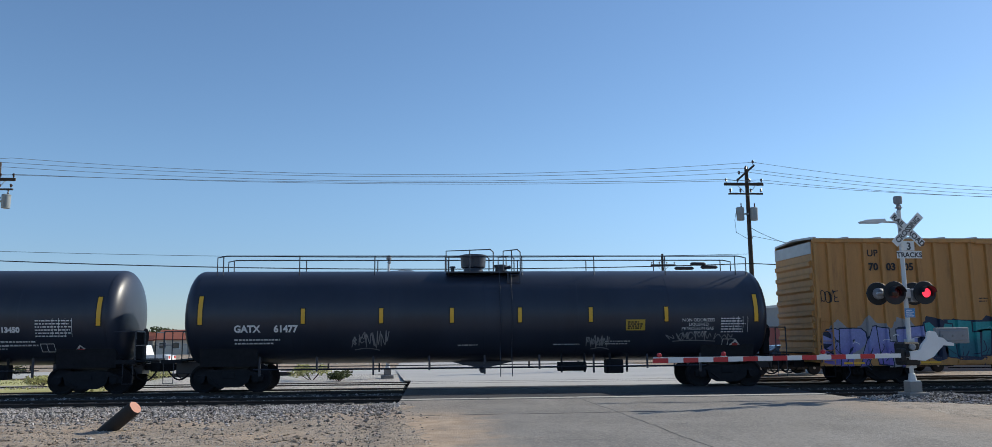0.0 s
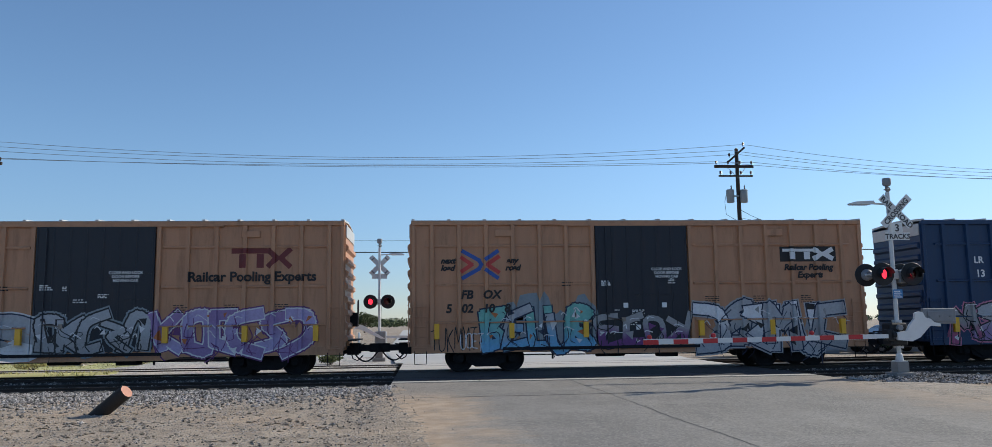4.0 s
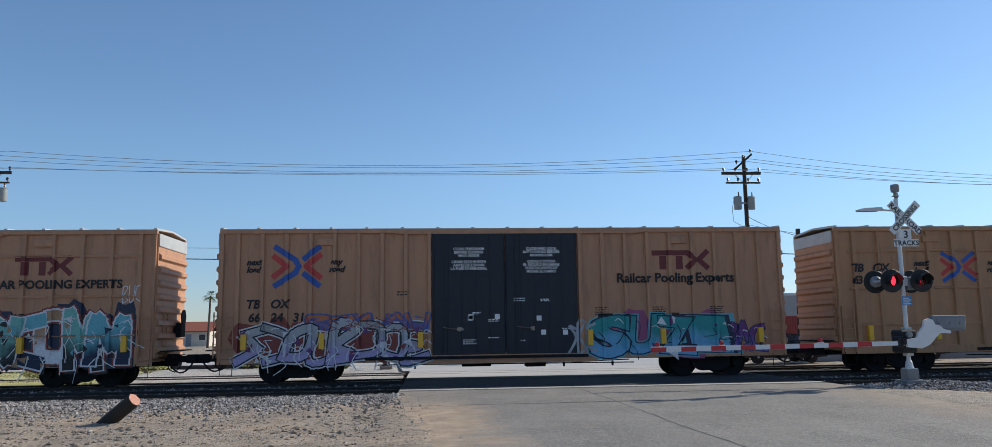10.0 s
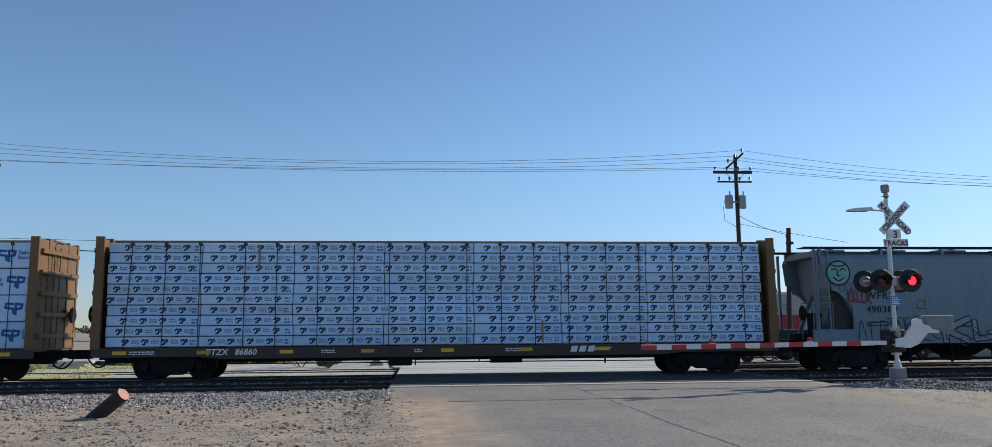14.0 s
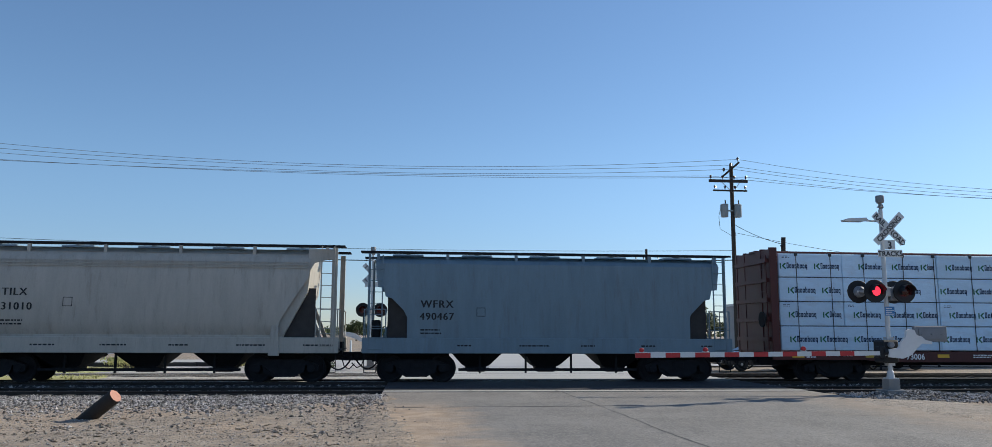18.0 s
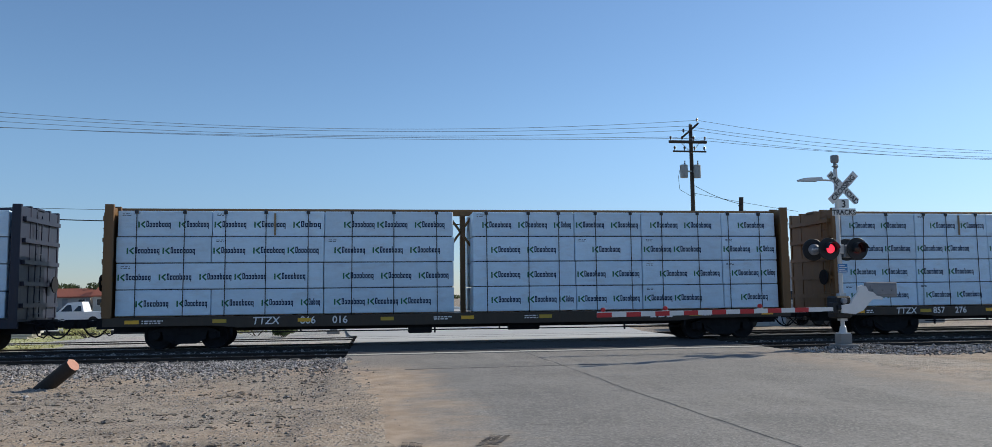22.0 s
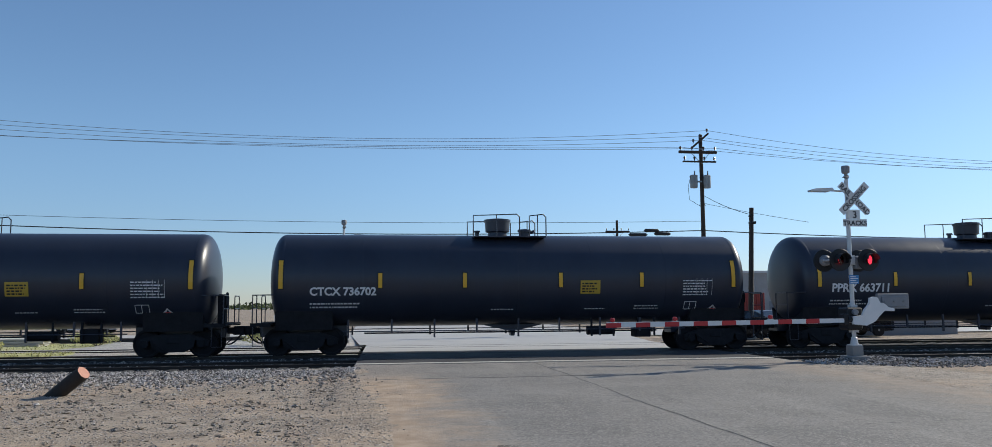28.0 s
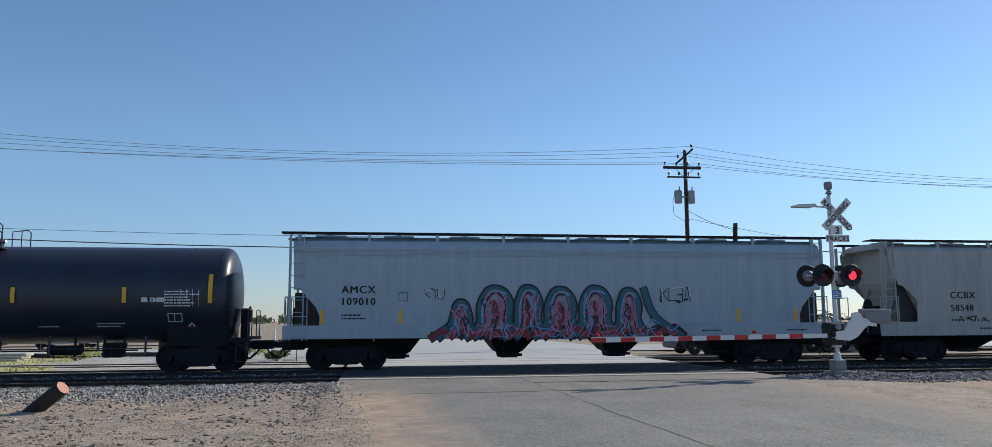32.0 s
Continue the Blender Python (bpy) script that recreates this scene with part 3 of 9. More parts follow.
def stones():
    rng = random.Random(4)
    pile = [Shape()]
    ico = [(0, 0, 1), (0.9, 0, 0.1), (0.28, 0.85, 0.05), (-0.72, 0.52, 0.1), (-0.72, -0.52, 0.05), (0.28, -0.85, 0.1), (0, 0, -0.8)]
    fc = [(0, 1, 2), (0, 2, 3), (0, 3, 4), (0, 4, 5), (0, 5, 1), (6, 2, 1), (6, 3, 2), (6, 4, 3), (6, 5, 4), (6, 1, 5)]

    def rock(x, y, z, r):
        a = rng.random() * 6.28
        ca, sa = math.cos(a), math.sin(a)
        f = [rng.uniform(0.6, 1.25) for _ in ico]
        pile[-1].add([(x + r * k * (p[0] * ca - p[1] * sa), y + r * k * (p[0] * sa + p[1] * ca), z + 0.7 * r * k * p[2]) for p, k in zip(ico, f)], fc)

    for _ in range(27000):   # gravel shoulder and ballast by the near track
        x = rng.uniform(-19, -0.75) if rng.random() < 0.72 else rng.uniform(11.9, 26)
        y = 23.4 - abs(rng.gauss(0, 2.0)) if rng.random() < 0.75 else rng.uniform(22.3, 28)
        if x > 11 and y < 20.6:
            continue
        z = land(x, y) if y < 22.3 else -0.12
        rock(x, y, z + (0.01 if x < -1.6 else 0.02), rng.choice((0.016, 0.022, 0.028, 0.036, 0.05, 0.062)) * rng.uniform(0.8, 1.2))
    for _ in range(12000):    # scattered small stones on the dirt
        x, y = rng.uniform(-16, 0.1), 7.5 + 12.5 * rng.random() ** 0.75
        if x > road_edge(y) + rng.gauss(0.0, 0.2):
            continue
        if noise.noise((x * 0.5, y * 0.6, 11)) + 0.03 * (y - 12) < -0.12 and rng.random() < 0.8:
            continue
        rock(x, y, land(x, y) + (0.0 if x < -1.6 else 0.02), rng.uniform(0.006, 0.021) * (1 if y < 13 else 1.35))
    for _ in range(900):     # heap round the signal's foundation
        x, y = rng.gauss(GATE_X + 0.8, 1.5), rng.gauss(GATE_Y - 0.2, 0.5)
        if x > ROAD_R + 0.3:
            rock(x, y, -0.1 + 0.16 * math.exp(-((x - GATE_X - 0.5) / 1.6) ** 2 - ((y - GATE_Y) / 0.6) ** 2), rng.uniform(0.03, 0.075))
    for _ in range(420):     # clods and pebbles along the ragged road edge
        y = rng.uniform(7.5, 22)
        x = road_edge(y) + rng.gauss(-0.25, 0.35)
        rock(x, y, road_z(y) + 0.004, rng.uniform(0.008, 0.03))
    for _ in range(420):
        y = rng.uniform(7.0, 12)
        x = rng.uniform(-7, 0.3)
        rock(x, y, land(x, y) + 0.012, rng.uniform(0.01, 0.03))
    tagged(part("gravel", pile[-1], ROCK, None), "loose grey ballast stones and gravel on dirt", "gravel", kind="stuff")

    pile.append(Shape())
    for _ in range(2000):    # clods and crusts of soil, thicker towards the road's corner
        y = 7.0 + 11.0 * rng.random() ** 1.5
        x = rng.uniform(-11.0, 0.2)
        if x > road_edge(y) + 0.1 or noise.noise((x * 0.7, y * 1.2, 21)) < -0.05:
            continue
        r = rng.uniform(0.015, 0.05) * (1.5 if rng.random() < 0.06 else 1.0)
        rock(x, y, land(x, y) + 0.01, r)
        n, vs = len(pile[-1].v) - len(ico), pile[-1].v
        vs[n:] = [(x + (vx - x) * 1.7, vy, vz) for vx, vy, vz in vs[n:]]
    tagged(part("soil_clod", pile[-1], DIRT, None), "rough clods of dry soil on the ground", "soil", kind="stuff")
    pile.append(Shape())
    for _ in range(170):     # dark dried weeds and crusts by the road's corner
        x, y = (rng.gauss(-0.75, 0.3), rng.gauss(8.3, 0.45)) if rng.random() < 0.6 else (rng.uniform(-4.5, -1.0), rng.gauss(8.6, 0.5))
        rock(x, y, max(land(x, y), road_z(y)) + 0.02, rng.uniform(0.012, 0.04))
    tagged(part("dark_debris", pile[-1], DARKBROWN, None), "dark dried weed scraps on the dirt", "debris", kind="stuff")


stones()

# ---------------------------------------------------------------- rolling stock: shared pieces
WHEEL_R = 0.457
CARS, WHEELS = [], []
MESH = {}


def shared(key, build, material):
    if key not in MESH:
        sh, smooth = build()
        MESH[key] = sh.mesh(key, smooth)
        MESH[key].materials.append(material)
    return MESH[key]


def wheelset_shape():
    s = Shape()
    for d in (-1, 1):
        y = d * 0.75
        prof = [(y - d * 0.085, 0.455), (y - d * 0.085, 0.485), (y - d * 0.05, 0.485), (y - d * 0.045, 0.46), (y + d * 0.055, 0.452), (y + d * 0.055, 0.40), (y + d * 0.02, 0.37), (y + d * 0.01, 0.2), (y + d * 0.06, 0.13), (y + d * 0.06, 0.09), (y + d * 0.27, 0.085), (y + d * 0.27, 0.12), (y + d * 0.40, 0.12), (y + d * 0.40, 0.05)]
        s.lathe("y", prof if d > 0 else prof[::-1], 28)
        for i in range(3):
            a = i * 2.094
            s.tube((0.07 * math.cos(a), d * 1.15, 0.07 * math.sin(a)), (0.07 * math.cos(a), d * 1.17, 0.07 * math.sin(a)), 0.018, 6)
    s.tube((0, -0.72, 0), (0, 0.72, 0), 0.085, 12)
    return s, True


def truck_shape():
    s = Shape()
    for d in (-1, 1):
        prof = [(-1.12, 0.38), (-1.14, 0.56), (-0.98, 0.64), (-0.6, 0.76), (0.6, 0.76), (0.98, 0.64), (1.14, 0.56), (1.12, 0.38), (0.98, 0.36), (0.94, 0.56), (0.72, 0.58), (0.66, 0.34), (0.36, 0.18), (-0.36, 0.18), (-0.66, 0.34), (-0.72, 0.58), (-0.94, 0.56), (-0.98, 0.36)]
        s.prism("y", prof, d * 0.94, d * 1.1)
        for k in (-0.2, 0, 0.2):
            s.tube((k, d * 1.02, 0.24), (k, d * 1.02, 0.56), 0.085, 10)
        for k in (-0.89, 0.89):
            s.box(k - 0.13, k + 0.13, d * 1.02 - 0.1, d * 1.02 + 0.1, 0.5, 0.6, 0.02)
        s.tube((-0.62, d * 1.12, 0.5), (-0.28, d * 1.12, 0.26), 0.03, 6)
    s.box(-0.22, 0.22, -1.12, 1.12, 0.46, 0.7, 0.03)
    s.lathe("z", [(0.68, 0.3), (0.8, 0.28)], 16)
    for k in (-0.42, 0.42):
        s.box(k - 0.05, k + 0.05, -0.9, 0.9, 0.36, 0.46)
    return s, False


def coupler_shape():
    s = Shape()
    s.box(-0.55, 0.35, -0.09, 0.09, 0.74, 0.96, 0.03)
    s.prism("z", [(0.3, -0.14), (0.62, -0.2), (0.72, -0.05), (0.6, 0.02), (0.62, 0.14), (0.5, 0.19), (0.3, 0.12)], 0.70, 1.0)
    s.box(-0.75, 0.0, -0.17, 0.17, 0.66, 1.02, 0.02)
    s.path([(0.0, -0.75, 0.93), (0.1, -0.45, 0.98), (0.12, 0.3, 1.0)], 0.018, 6)
    return s, False


def hose_shape():
    s = Shape()
    pts = [(-0.15 + 0.9 * u, -0.28 - 0.12 * u, 0.78 - 1.55 * u * (1 - u) * 1.0) for u in (i / 10 for i in range(11))]
    s.path(pts, 0.028, 7)
    s.tube((-0.4, -0.28, 0.8), (-0.12, -0.28, 0.78), 0.035, 6)
    s.box(0.7, 0.82, -0.45, -0.36, 0.72, 0.84, 0.01)
    return s, True


def half_gaps(i):
    """Half the clear distance to the cars before and behind."""
    a, b = CONSIST[i]
    lo = a - CONSIST[i - 1][1] if i else 1.6
    hi = CONSIST[i + 1][0] - b if i + 1 < len(CONSIST) else 1.6
    return {-1: lo / 2, 1: hi / 2}


def lever_shape():
    return Shape().path([(0.02, -1.3, 0.95), (0.1, -0.9, 0.92), (0.12, -0.35, 0.86), (0.3, -0.2, 0.98)], 0.016, 5).path([(0.05, -0.55, 0.8), (0.14, -0.5, 0.5), (0.3, -0.45, 0.42), (0.48, -0.42, 0.6)], 0.022, 6), False


def running_gear(car, L, inset, i):
    """Two trucks with turning wheelsets, couplers and brake hoses."""
    for d in (-1, 1):
        t = part("truck", shared("truck", truck_shape, RUN), None, car, "black cast steel truck frame")
        t.location.x = d * (L / 2 - inset)
        for k in (-0.89, 0.89):
            w = part("wheelset", shared("wheelset", wheelset_shape, RUN), None, t, "steel wheels on an axle, grimy with worn rims")
            w.location = (k, 0, WHEEL_R)
            WHEELS.append((w, k, car))
        c = part("coupler", shared("coupler", coupler_shape, RUN), None, car, "rusty dark knuckle coupler")
        gap = half_gaps(i)[d]
        c.matrix_basis = pose(d * (L / 2 + gap - 0.66), 0, 0, 0, 0, 0 if d > 0 else 180)
        lv = part("cut_lever", shared("lever", lever_shape, RUN), None, car, "bent uncoupling lever")
        lv.matrix_basis = pose(d * (L / 2 + min(0.1, gap - 0.4)), 0, 0, 0, 0, 0 if d > 0 else 180)
        h = part("air_hose", shared("hose", hose_shape, RUN), None, car, "sagging black brake hose")
        h.matrix_basis = pose(d * (L / 2 + gap - 0.78), 0, 0, 0, 0, 0 if d > 0 else 180)


def ladder_shape(h, w, n):
    def build():
        s = Shape()
        for x in (0, w):
            s.box(x - 0.02, x + 0.02, -0.05, -0.015, 0, h)
        for i in range(n):
            z = 0.12 + i * (h - 0.24) / max(1, n - 1)
            s.tube((-0.02, -0.06, z), (w + 0.02, -0.06, z), 0.014, 6)
        return s, False
    return build


def ladder(car, x, y, z, h, n, material, w=0.42, rz=0):
    ob = part("ladder", shared("ladder_%.2f_%d_%s" % (h, n, material.name), ladder_shape(h, w, n), material), None, car)
    ob.matrix_basis = pose(x, y, z, 0, 0, rz)
    return ob


def reflectors(car, xs, z0, z1, y, w=0.13, surf=None):
    for x in xs:
        if surf:
            s = flat(Shape(), x - w / 2 - 0.03, x + w / 2 + 0.03, z0 - 0.03, z1 + 0.03, surf=lambda z: surf(z) - 0.004)
            o = part("reflector_border", s, DARKP, car)
            part("reflector", flat(Shape(), x - w / 2, x + w / 2, z0, z1, surf=lambda z: surf(z) - 0.008), REFL, o, "yellow reflective strip")
        else:
            part("reflector", Shape().box(x - w / 2, x + w / 2, y - 0.072, -1.53, z0, z1), REFL, car, "yellow reflective strip")


LAYER = [0]


def stroke(shape, pts, w, y, surf=None, step=0.00016):
    """A thick painted line through (x, z) points, facing -y; each piece a hair above the last."""
    for (ax, az), (bx, bz) in zip(pts, pts[1:]):
        d = Vector((bx - ax, bz - az))
        if d.length < 1e-4:
            continue
        d.normalize()
        n = Vector((-d.y, d.x)) * w / 2
        e = d * w * 0.3
        q = [(ax - e.x + n.x, az - e.y + n.y), (ax - e.x - n.x, az - e.y - n.y), (bx + e.x - n.x, bz + e.y - n.y), (bx + e.x + n.x, bz + e.y + n.y)]
        LAYER[0] = (LAYER[0] + 1) % 23
        yy = y - step * LAYER[0]
        shape.quad(*[(x, surf(z) + yy if surf else yy, z) for x, z in q])
    return shape


def spray(name, col):
    return surface("spray_" + name, col, rough=0.55, amount=0.3, scale=2.5, fine=20, bump=0)


SPRAYS = {"white": (0.78, 0.78, 0.80), "black": (0.018, 0.018, 0.022), "purple": (0.17, 0.13, 0.42), "violet": (0.30, 0.20, 0.40), "teal": (0.035, 0.15, 0.19), "red": (0.24, 0.035, 0.045), "blue": (0.17, 0.42, 0.64), "pale": (0.28, 0.50, 0.58), "steel": (0.26, 0.31, 0.345), "grey": (0.33, 0.33, 0.34), "green": (0.16, 0.30, 0.06), "pink": (0.55, 0.20, 0.33), "lilac": (0.42, 0.35, 0.58), "mint": (0.20, 0.48, 0.43), "orange": (0.55, 0.17, 0.05), "yellow": (0.50, 0.45, 0.08), "silver": (0.42, 0.43, 0.46), "indigo": (0.10, 0.13, 0.36), "sky": (0.19, 0.46, 0.70), "aqua": (0.16, 0.45, 0.52), "sea": (0.04, 0.30, 0.30), "rust": (0.26, 0.05, 0.04), "tan": (0.42, 0.25, 0.14), "navy": (0.018, 0.03, 0.07), "rose": (0.36, 0.09, 0.20), "plum": (0.16, 0.05, 0.20), "periwinkle": (0.27, 0.29, 0.56)}
SPRAY = {k: spray(k, c) for k, c in SPRAYS.items()}

GLYPHS = [[(0, 0), (0, 1), (0.8, 0.9), (0.15, 0.52), (0.85, 0.1), (0, 0)], [(0.9, 1), (0.1, 0.85), (0.15, 0.15), (0.95, 0)], [(0, 0), (0.35, 1), (0.6, 0.95), (0.9, 0)], [(0.9, 0.95), (0.15, 0.8), (0.85, 0.4), (0.05, 0.05)], [(0, 1), (0.1, 0.05), (0.8, 0.1), (0.9, 1)], [(0, 0), (0.1, 1), (0.5, 0.4), (0.85, 1), (0.95, 0)], [(0, 0.95), (0.95, 1), (0.5, 0.9), (0.45, 0)], [(0.1, 0.1), (0.05, 0.9), (0.85, 0.95), (0.9, 0.1), (0.1, 0.1)], [(0, 1), (0.12, 0), (0.1, 0.5), (0.85, 1), (0.2, 0.5), (0.95, 0)], [(0.9, 1), (0, 0.95), (0.1, 0.5), (0.7, 0.5), (0.1, 0.5), (0.05, 0.02), (0.95, 0.05)]]


def smooth_line(pts, m=4):
    """A rounded line through the points."""
    out = []
    for k in range(len(pts) - 1):
        p0, p1, p2, p3 = pts[max(0, k - 1)], pts[k], pts[k + 1], pts[min(len(pts) - 1, k + 2)]
        for q in range(m):
            t = q / m
            out.append(tuple(0.5 * (2 * b + (c - a) * t + (2 * a - 5 * b + 4 * c - d) * t * t + (3 * b - a - 3 * c + d) * t ** 3) for a, b, c, d in zip(p0, p1, p2, p3)))
    return out + [pts[-1]]


def islands(n, faces, most=9):
    """A small number for each vertex, the same within one letter."""
    root = list(range(n))

    def find(i):
        while root[i] != i:
            i = root[i]
        return i

    for f in faces:
        for j in f[1:]:
            root[find(j)] = find(f[0])
    ids = {}
    return [ids.setdefault(find(i), len(ids)) % most for i in range(n)]


def graffiti(car, box, n, fill, line, back, seed, label, y=-1.612, surf=None, accent=None, word=None, edge=0.07, body=0.2, fills=None):
    """Sprayed lettering: a cloud, outlined interlocking strokes and a lighter line on top."""
    rng = random.Random(seed)
    x0, x1, z0, z1 = box
    y += 0.0 if surf else 0.014
    if body > 0.1:
        n, body, edge = max(n + 1, round(n * 1.35)), body * 0.8, edge * 0.6
    w, h = (x1 - x0) / n, z1 - z0
    a = Shape()
    if back:
        for i in range(n * 3):
            cx, cz = x0 + (i + 0.5) * (x1 - x0) / (3 * n), z0 + h * rng.uniform(0.3, 0.66)
            m = 9
            pts = [(cx + w * 0.46 * rng.uniform(0.7, 1.15) * math.cos(k * 6.283 / m), cz + h * 0.4 * rng.uniform(0.7, 1.2) * math.sin(k * 6.283 / m)) for k in range(m)]
            a.add([(px, (surf(pz) if surf else y) - 0.00009 * i, pz) for px, pz in pts], [tuple(range(m))])
    top = part("graffiti", a, SPRAY[back or fill], car, label, kind="stuff") if back else None
    o, f, hi, halo, fine, f2 = Shape(), Shape(), Shape(), Shape(), Shape(), Shape()
    if word:
        for sh, bold, dy in ((o, edge + 0.055, 0.004), (f, 0.024, 0.009)):
            vs, fs = text_shape(word, 1.0, 0.0, bold, "LEFT", 1.18)
            own = islands(len(vs), fs)
            plain = text_shape(word, 1.0, 0.0, 0.0, "LEFT", 1.18)[0]
            xa, xb = min(p[0] for p in plain), max(p[0] for p in plain)
            za, zb = min(p[1] for p in plain), max(p[1] for p in plain)
            sh.add([(x0 + (p[0] - xa) / (xb - xa) * (x1 - x0), (surf(z0 + (p[1] - za) / (zb - za) * h) if surf else y) - dy - 0.0004 * own[k], z0 + (p[1] - za) / (zb - za) * h + 0.04 * math.sin(p[0] * 5)) for k, p in enumerate(vs)], fs)
    else:
        order = list(range(n))
        rng.shuffle(order)
        for i in range(n):
            g = rng.choice(GLYPHS)
            fx = -1 if rng.random() < 0.3 else 1
            cx = x0 + (i + 0.5) * w
            pts = [(cx + fx * (p[0] - 0.5) * w * 1.1 + rng.gauss(0, 0.05) * w, z0 + 0.12 * h + p[1] * h * 0.78 + rng.gauss(0, 0.04) * h) for p in g]
            pts = [q for p0, p1 in zip(pts, pts[1:]) for q in (p0, ((p0[0] + p1[0]) / 2 + rng.gauss(0, 0.04) * h, (p0[1] + p1[1]) / 2 + rng.gauss(0, 0.04) * h))] + [pts[-1]]
            pts = smooth_line(pts)
            bw = body * h * rng.uniform(0.85, 1.2)
            if body > 0.1:
                stroke(halo, pts, bw + edge * 2 + 0.09, (0 if surf else y) - 0.0002, surf)
            stroke(o, pts, bw + edge * 2, (0 if surf else y) - 0.004 - 0.0024 * order[i], surf, 0.00005)
            stroke(f2 if body > 0.1 and i % 3 == seed % 3 else f, pts, bw, (0 if surf else y) - 0.0052 - 0.0024 * order[i], surf, 0.00005)
            if rng.random() < 0.8:
                stroke(hi, [(p[0] + 0.05, p[1] + bw * 0.2) for p in pts[:9]], 0.035, (0 if surf else y) - 0.0045 - 0.0024 * n, surf, 0.00005)
            if body > 0.1:   # thin inner lines and ticks
                for _ in range(4):
                    a0, sx, sz = rng.randrange(max(1, len(pts) - 6)), rng.gauss(0, 0.03), bw * rng.uniform(-0.3, 0.3)
                    stroke(fine, [(p[0] + sx, p[1] + sz) for p in pts[a0:a0 + 6]], 0.022, (0 if surf else y) - 0.0062 - 0.0024 * n, surf, 0.00008)
                bx, bz = cx + rng.uniform(-0.5, 0.5) * w, z0 + rng.uniform(0.1, 0.9) * h
                stroke(fine, [(bx, bz), (bx + rng.uniform(-0.3, 0.3) * w, bz + rng.uniform(-0.2, 0.2) * h), (bx + rng.uniform(-0.4, 0.4) * w, bz + rng.uniform(-0.3, 0.3) * h)], 0.04, (0 if surf else y) - 0.0062 - 0.0024 * n, surf, 0.00008)
            if rng.random() < 0.5:   # arrow-like spikes
                px, pz = pts[-1]
                stroke(o, [(px, pz), (px + rng.uniform(-0.5, 0.5) * w, pz + rng.uniform(-0.1, 0.3) * h)], 0.07, (0 if surf else y) - 0.004, surf)
    first = part("graffiti" if not top else "outline", o, SPRAY[line], top or car, "" if top else label, kind="stuff")
    if f2.v:
        part("letter_fill", f2, SPRAY[accent or ("white" if fill != "white" else "grey")], top or first, kind="stuff")
    if fine.v:
        part("fine_line", fine, SPRAY["black" if fill != "black" else "grey"], top or first, kind="stuff")
    if halo.v:
        part("halo", halo, SPRAY["white" if line == "black" else "black"], top or first, kind="stuff")
    if fills:
        groups = islands(len(f.v), f.f, 99)
        for g in sorted(set(groups)):
            keep = [k for k, q in enumerate(groups) if q == g]
            at = {k: q for q, k in enumerate(keep)}
            one = Shape().add([f.v[k] for k in keep], [tuple(at[k] for k in fc) for fc in f.f if fc[0] in at])
            part("letter_fill", one, SPRAY[fills[g % len(fills)]], top or first)
    else:
        part("letter_fill", f, SPRAY[fill], top or first, kind="stuff")
    if hi.v:
        part("highlight", hi, SPRAY[accent or "white"], top or first, kind="stuff")


POST_D, RAIL_D = 0.10, 0.065
RELIEF = [None]


def hat(d, foot, top, deep):
    """Height of a pressed rib at distance d from its middle."""
    return deep * min(1.0, max(0.0, (foot - abs(d)) / (foot - top)))


def side_relief(posts, rails, d0, d1, h, yp):
    """The ribbed side of a boxcar: where it must be cut, and its face at (x, z)."""
    posts = sorted(posts)
    cuts = sorted([q + k for q in posts for k in (-0.085, -0.06, 0.06, 0.085)] + [d0 - 0.002, d0 + 0.002, d1 - 0.002, d1 + 0.002, -h + 0.12, h - 0.12])
    levels = sorted([z + k for z in rails for k in (-0.04, -0.035, 0.02, 0.04)] + [0.949, 0.951])

    def face(x, z):
        near = min(posts, key=lambda q: abs(x - q))
        if d0 <= x <= d1:
            deep = 0.123
        else:
            deep = max([hat(x - near, 0.085, 0.06, POST_D)] + [hat(z - q, 0.04, 0.03, RAIL_D) for q in rails if abs(z - q) < 0.041] + [0.0])
            if abs(x) > h - 0.121:
                deep = max(deep, 0.072)
        return yp - max(deep, 0.08 if z < 0.95 else 0.0)

    return cuts, levels, face


def split(polys, axis, cuts):
    """Convex pieces of (x, z, y) cut at the given values of one axis."""
    out = []
    for poly in polys:
        lo, hi = min(p[axis] for p in poly), max(p[axis] for p in poly)
        rest = poly
        for c in cuts:
            if c <= lo + 1e-6 or c >= hi - 1e-6:
                continue
            left, right = [], []
            for p, q in zip(rest, rest[1:] + rest[:1]):
                if p[axis] <= c:
                    left.append(p)
                if p[axis] >= c:
                    right.append(p)
                if (p[axis] - c) * (q[axis] - c) < 0:
                    f = (c - p[axis]) / (q[axis] - p[axis])
                    r = tuple(a + (b - a) * f for a, b in zip(p, q))
                    left.append(r)
                    right.append(r)
            if len(left) > 2:
                out.append(left)
            rest = right
            if len(rest) < 3:
                break
        if len(rest) > 2:
            out.append(rest)
    return out


def drape(shape):
    """Lays flat paint on the ribbed side that is being built."""
    if RELIEF[0] is None:
        return shape
    cuts, levels, face = RELIEF[0]
    polys = [[(shape.v[i][0], shape.v[i][2], shape.v[i][1]) for i in f] for f in shape.f]
    out = Shape()
    for poly in split(split(polys, 0, cuts), 1, levels):
        cx, cz = sum(p[0] for p in poly) / len(poly), sum(p[1] for p in poly) / len(poly)
        pts = [(p[0] + (cx - p[0]) * 1e-4, p[1] + (cz - p[1]) * 1e-4, p[2]) for p in poly]
        out.add([(x, face(x, z) + y, z) for x, z, y in pts], [tuple(range(len(pts)))])
    return out


def decal(name, shape, material, parent, label="", kind=""):
    return part(name, drape(shape), material, parent, label, kind=kind)


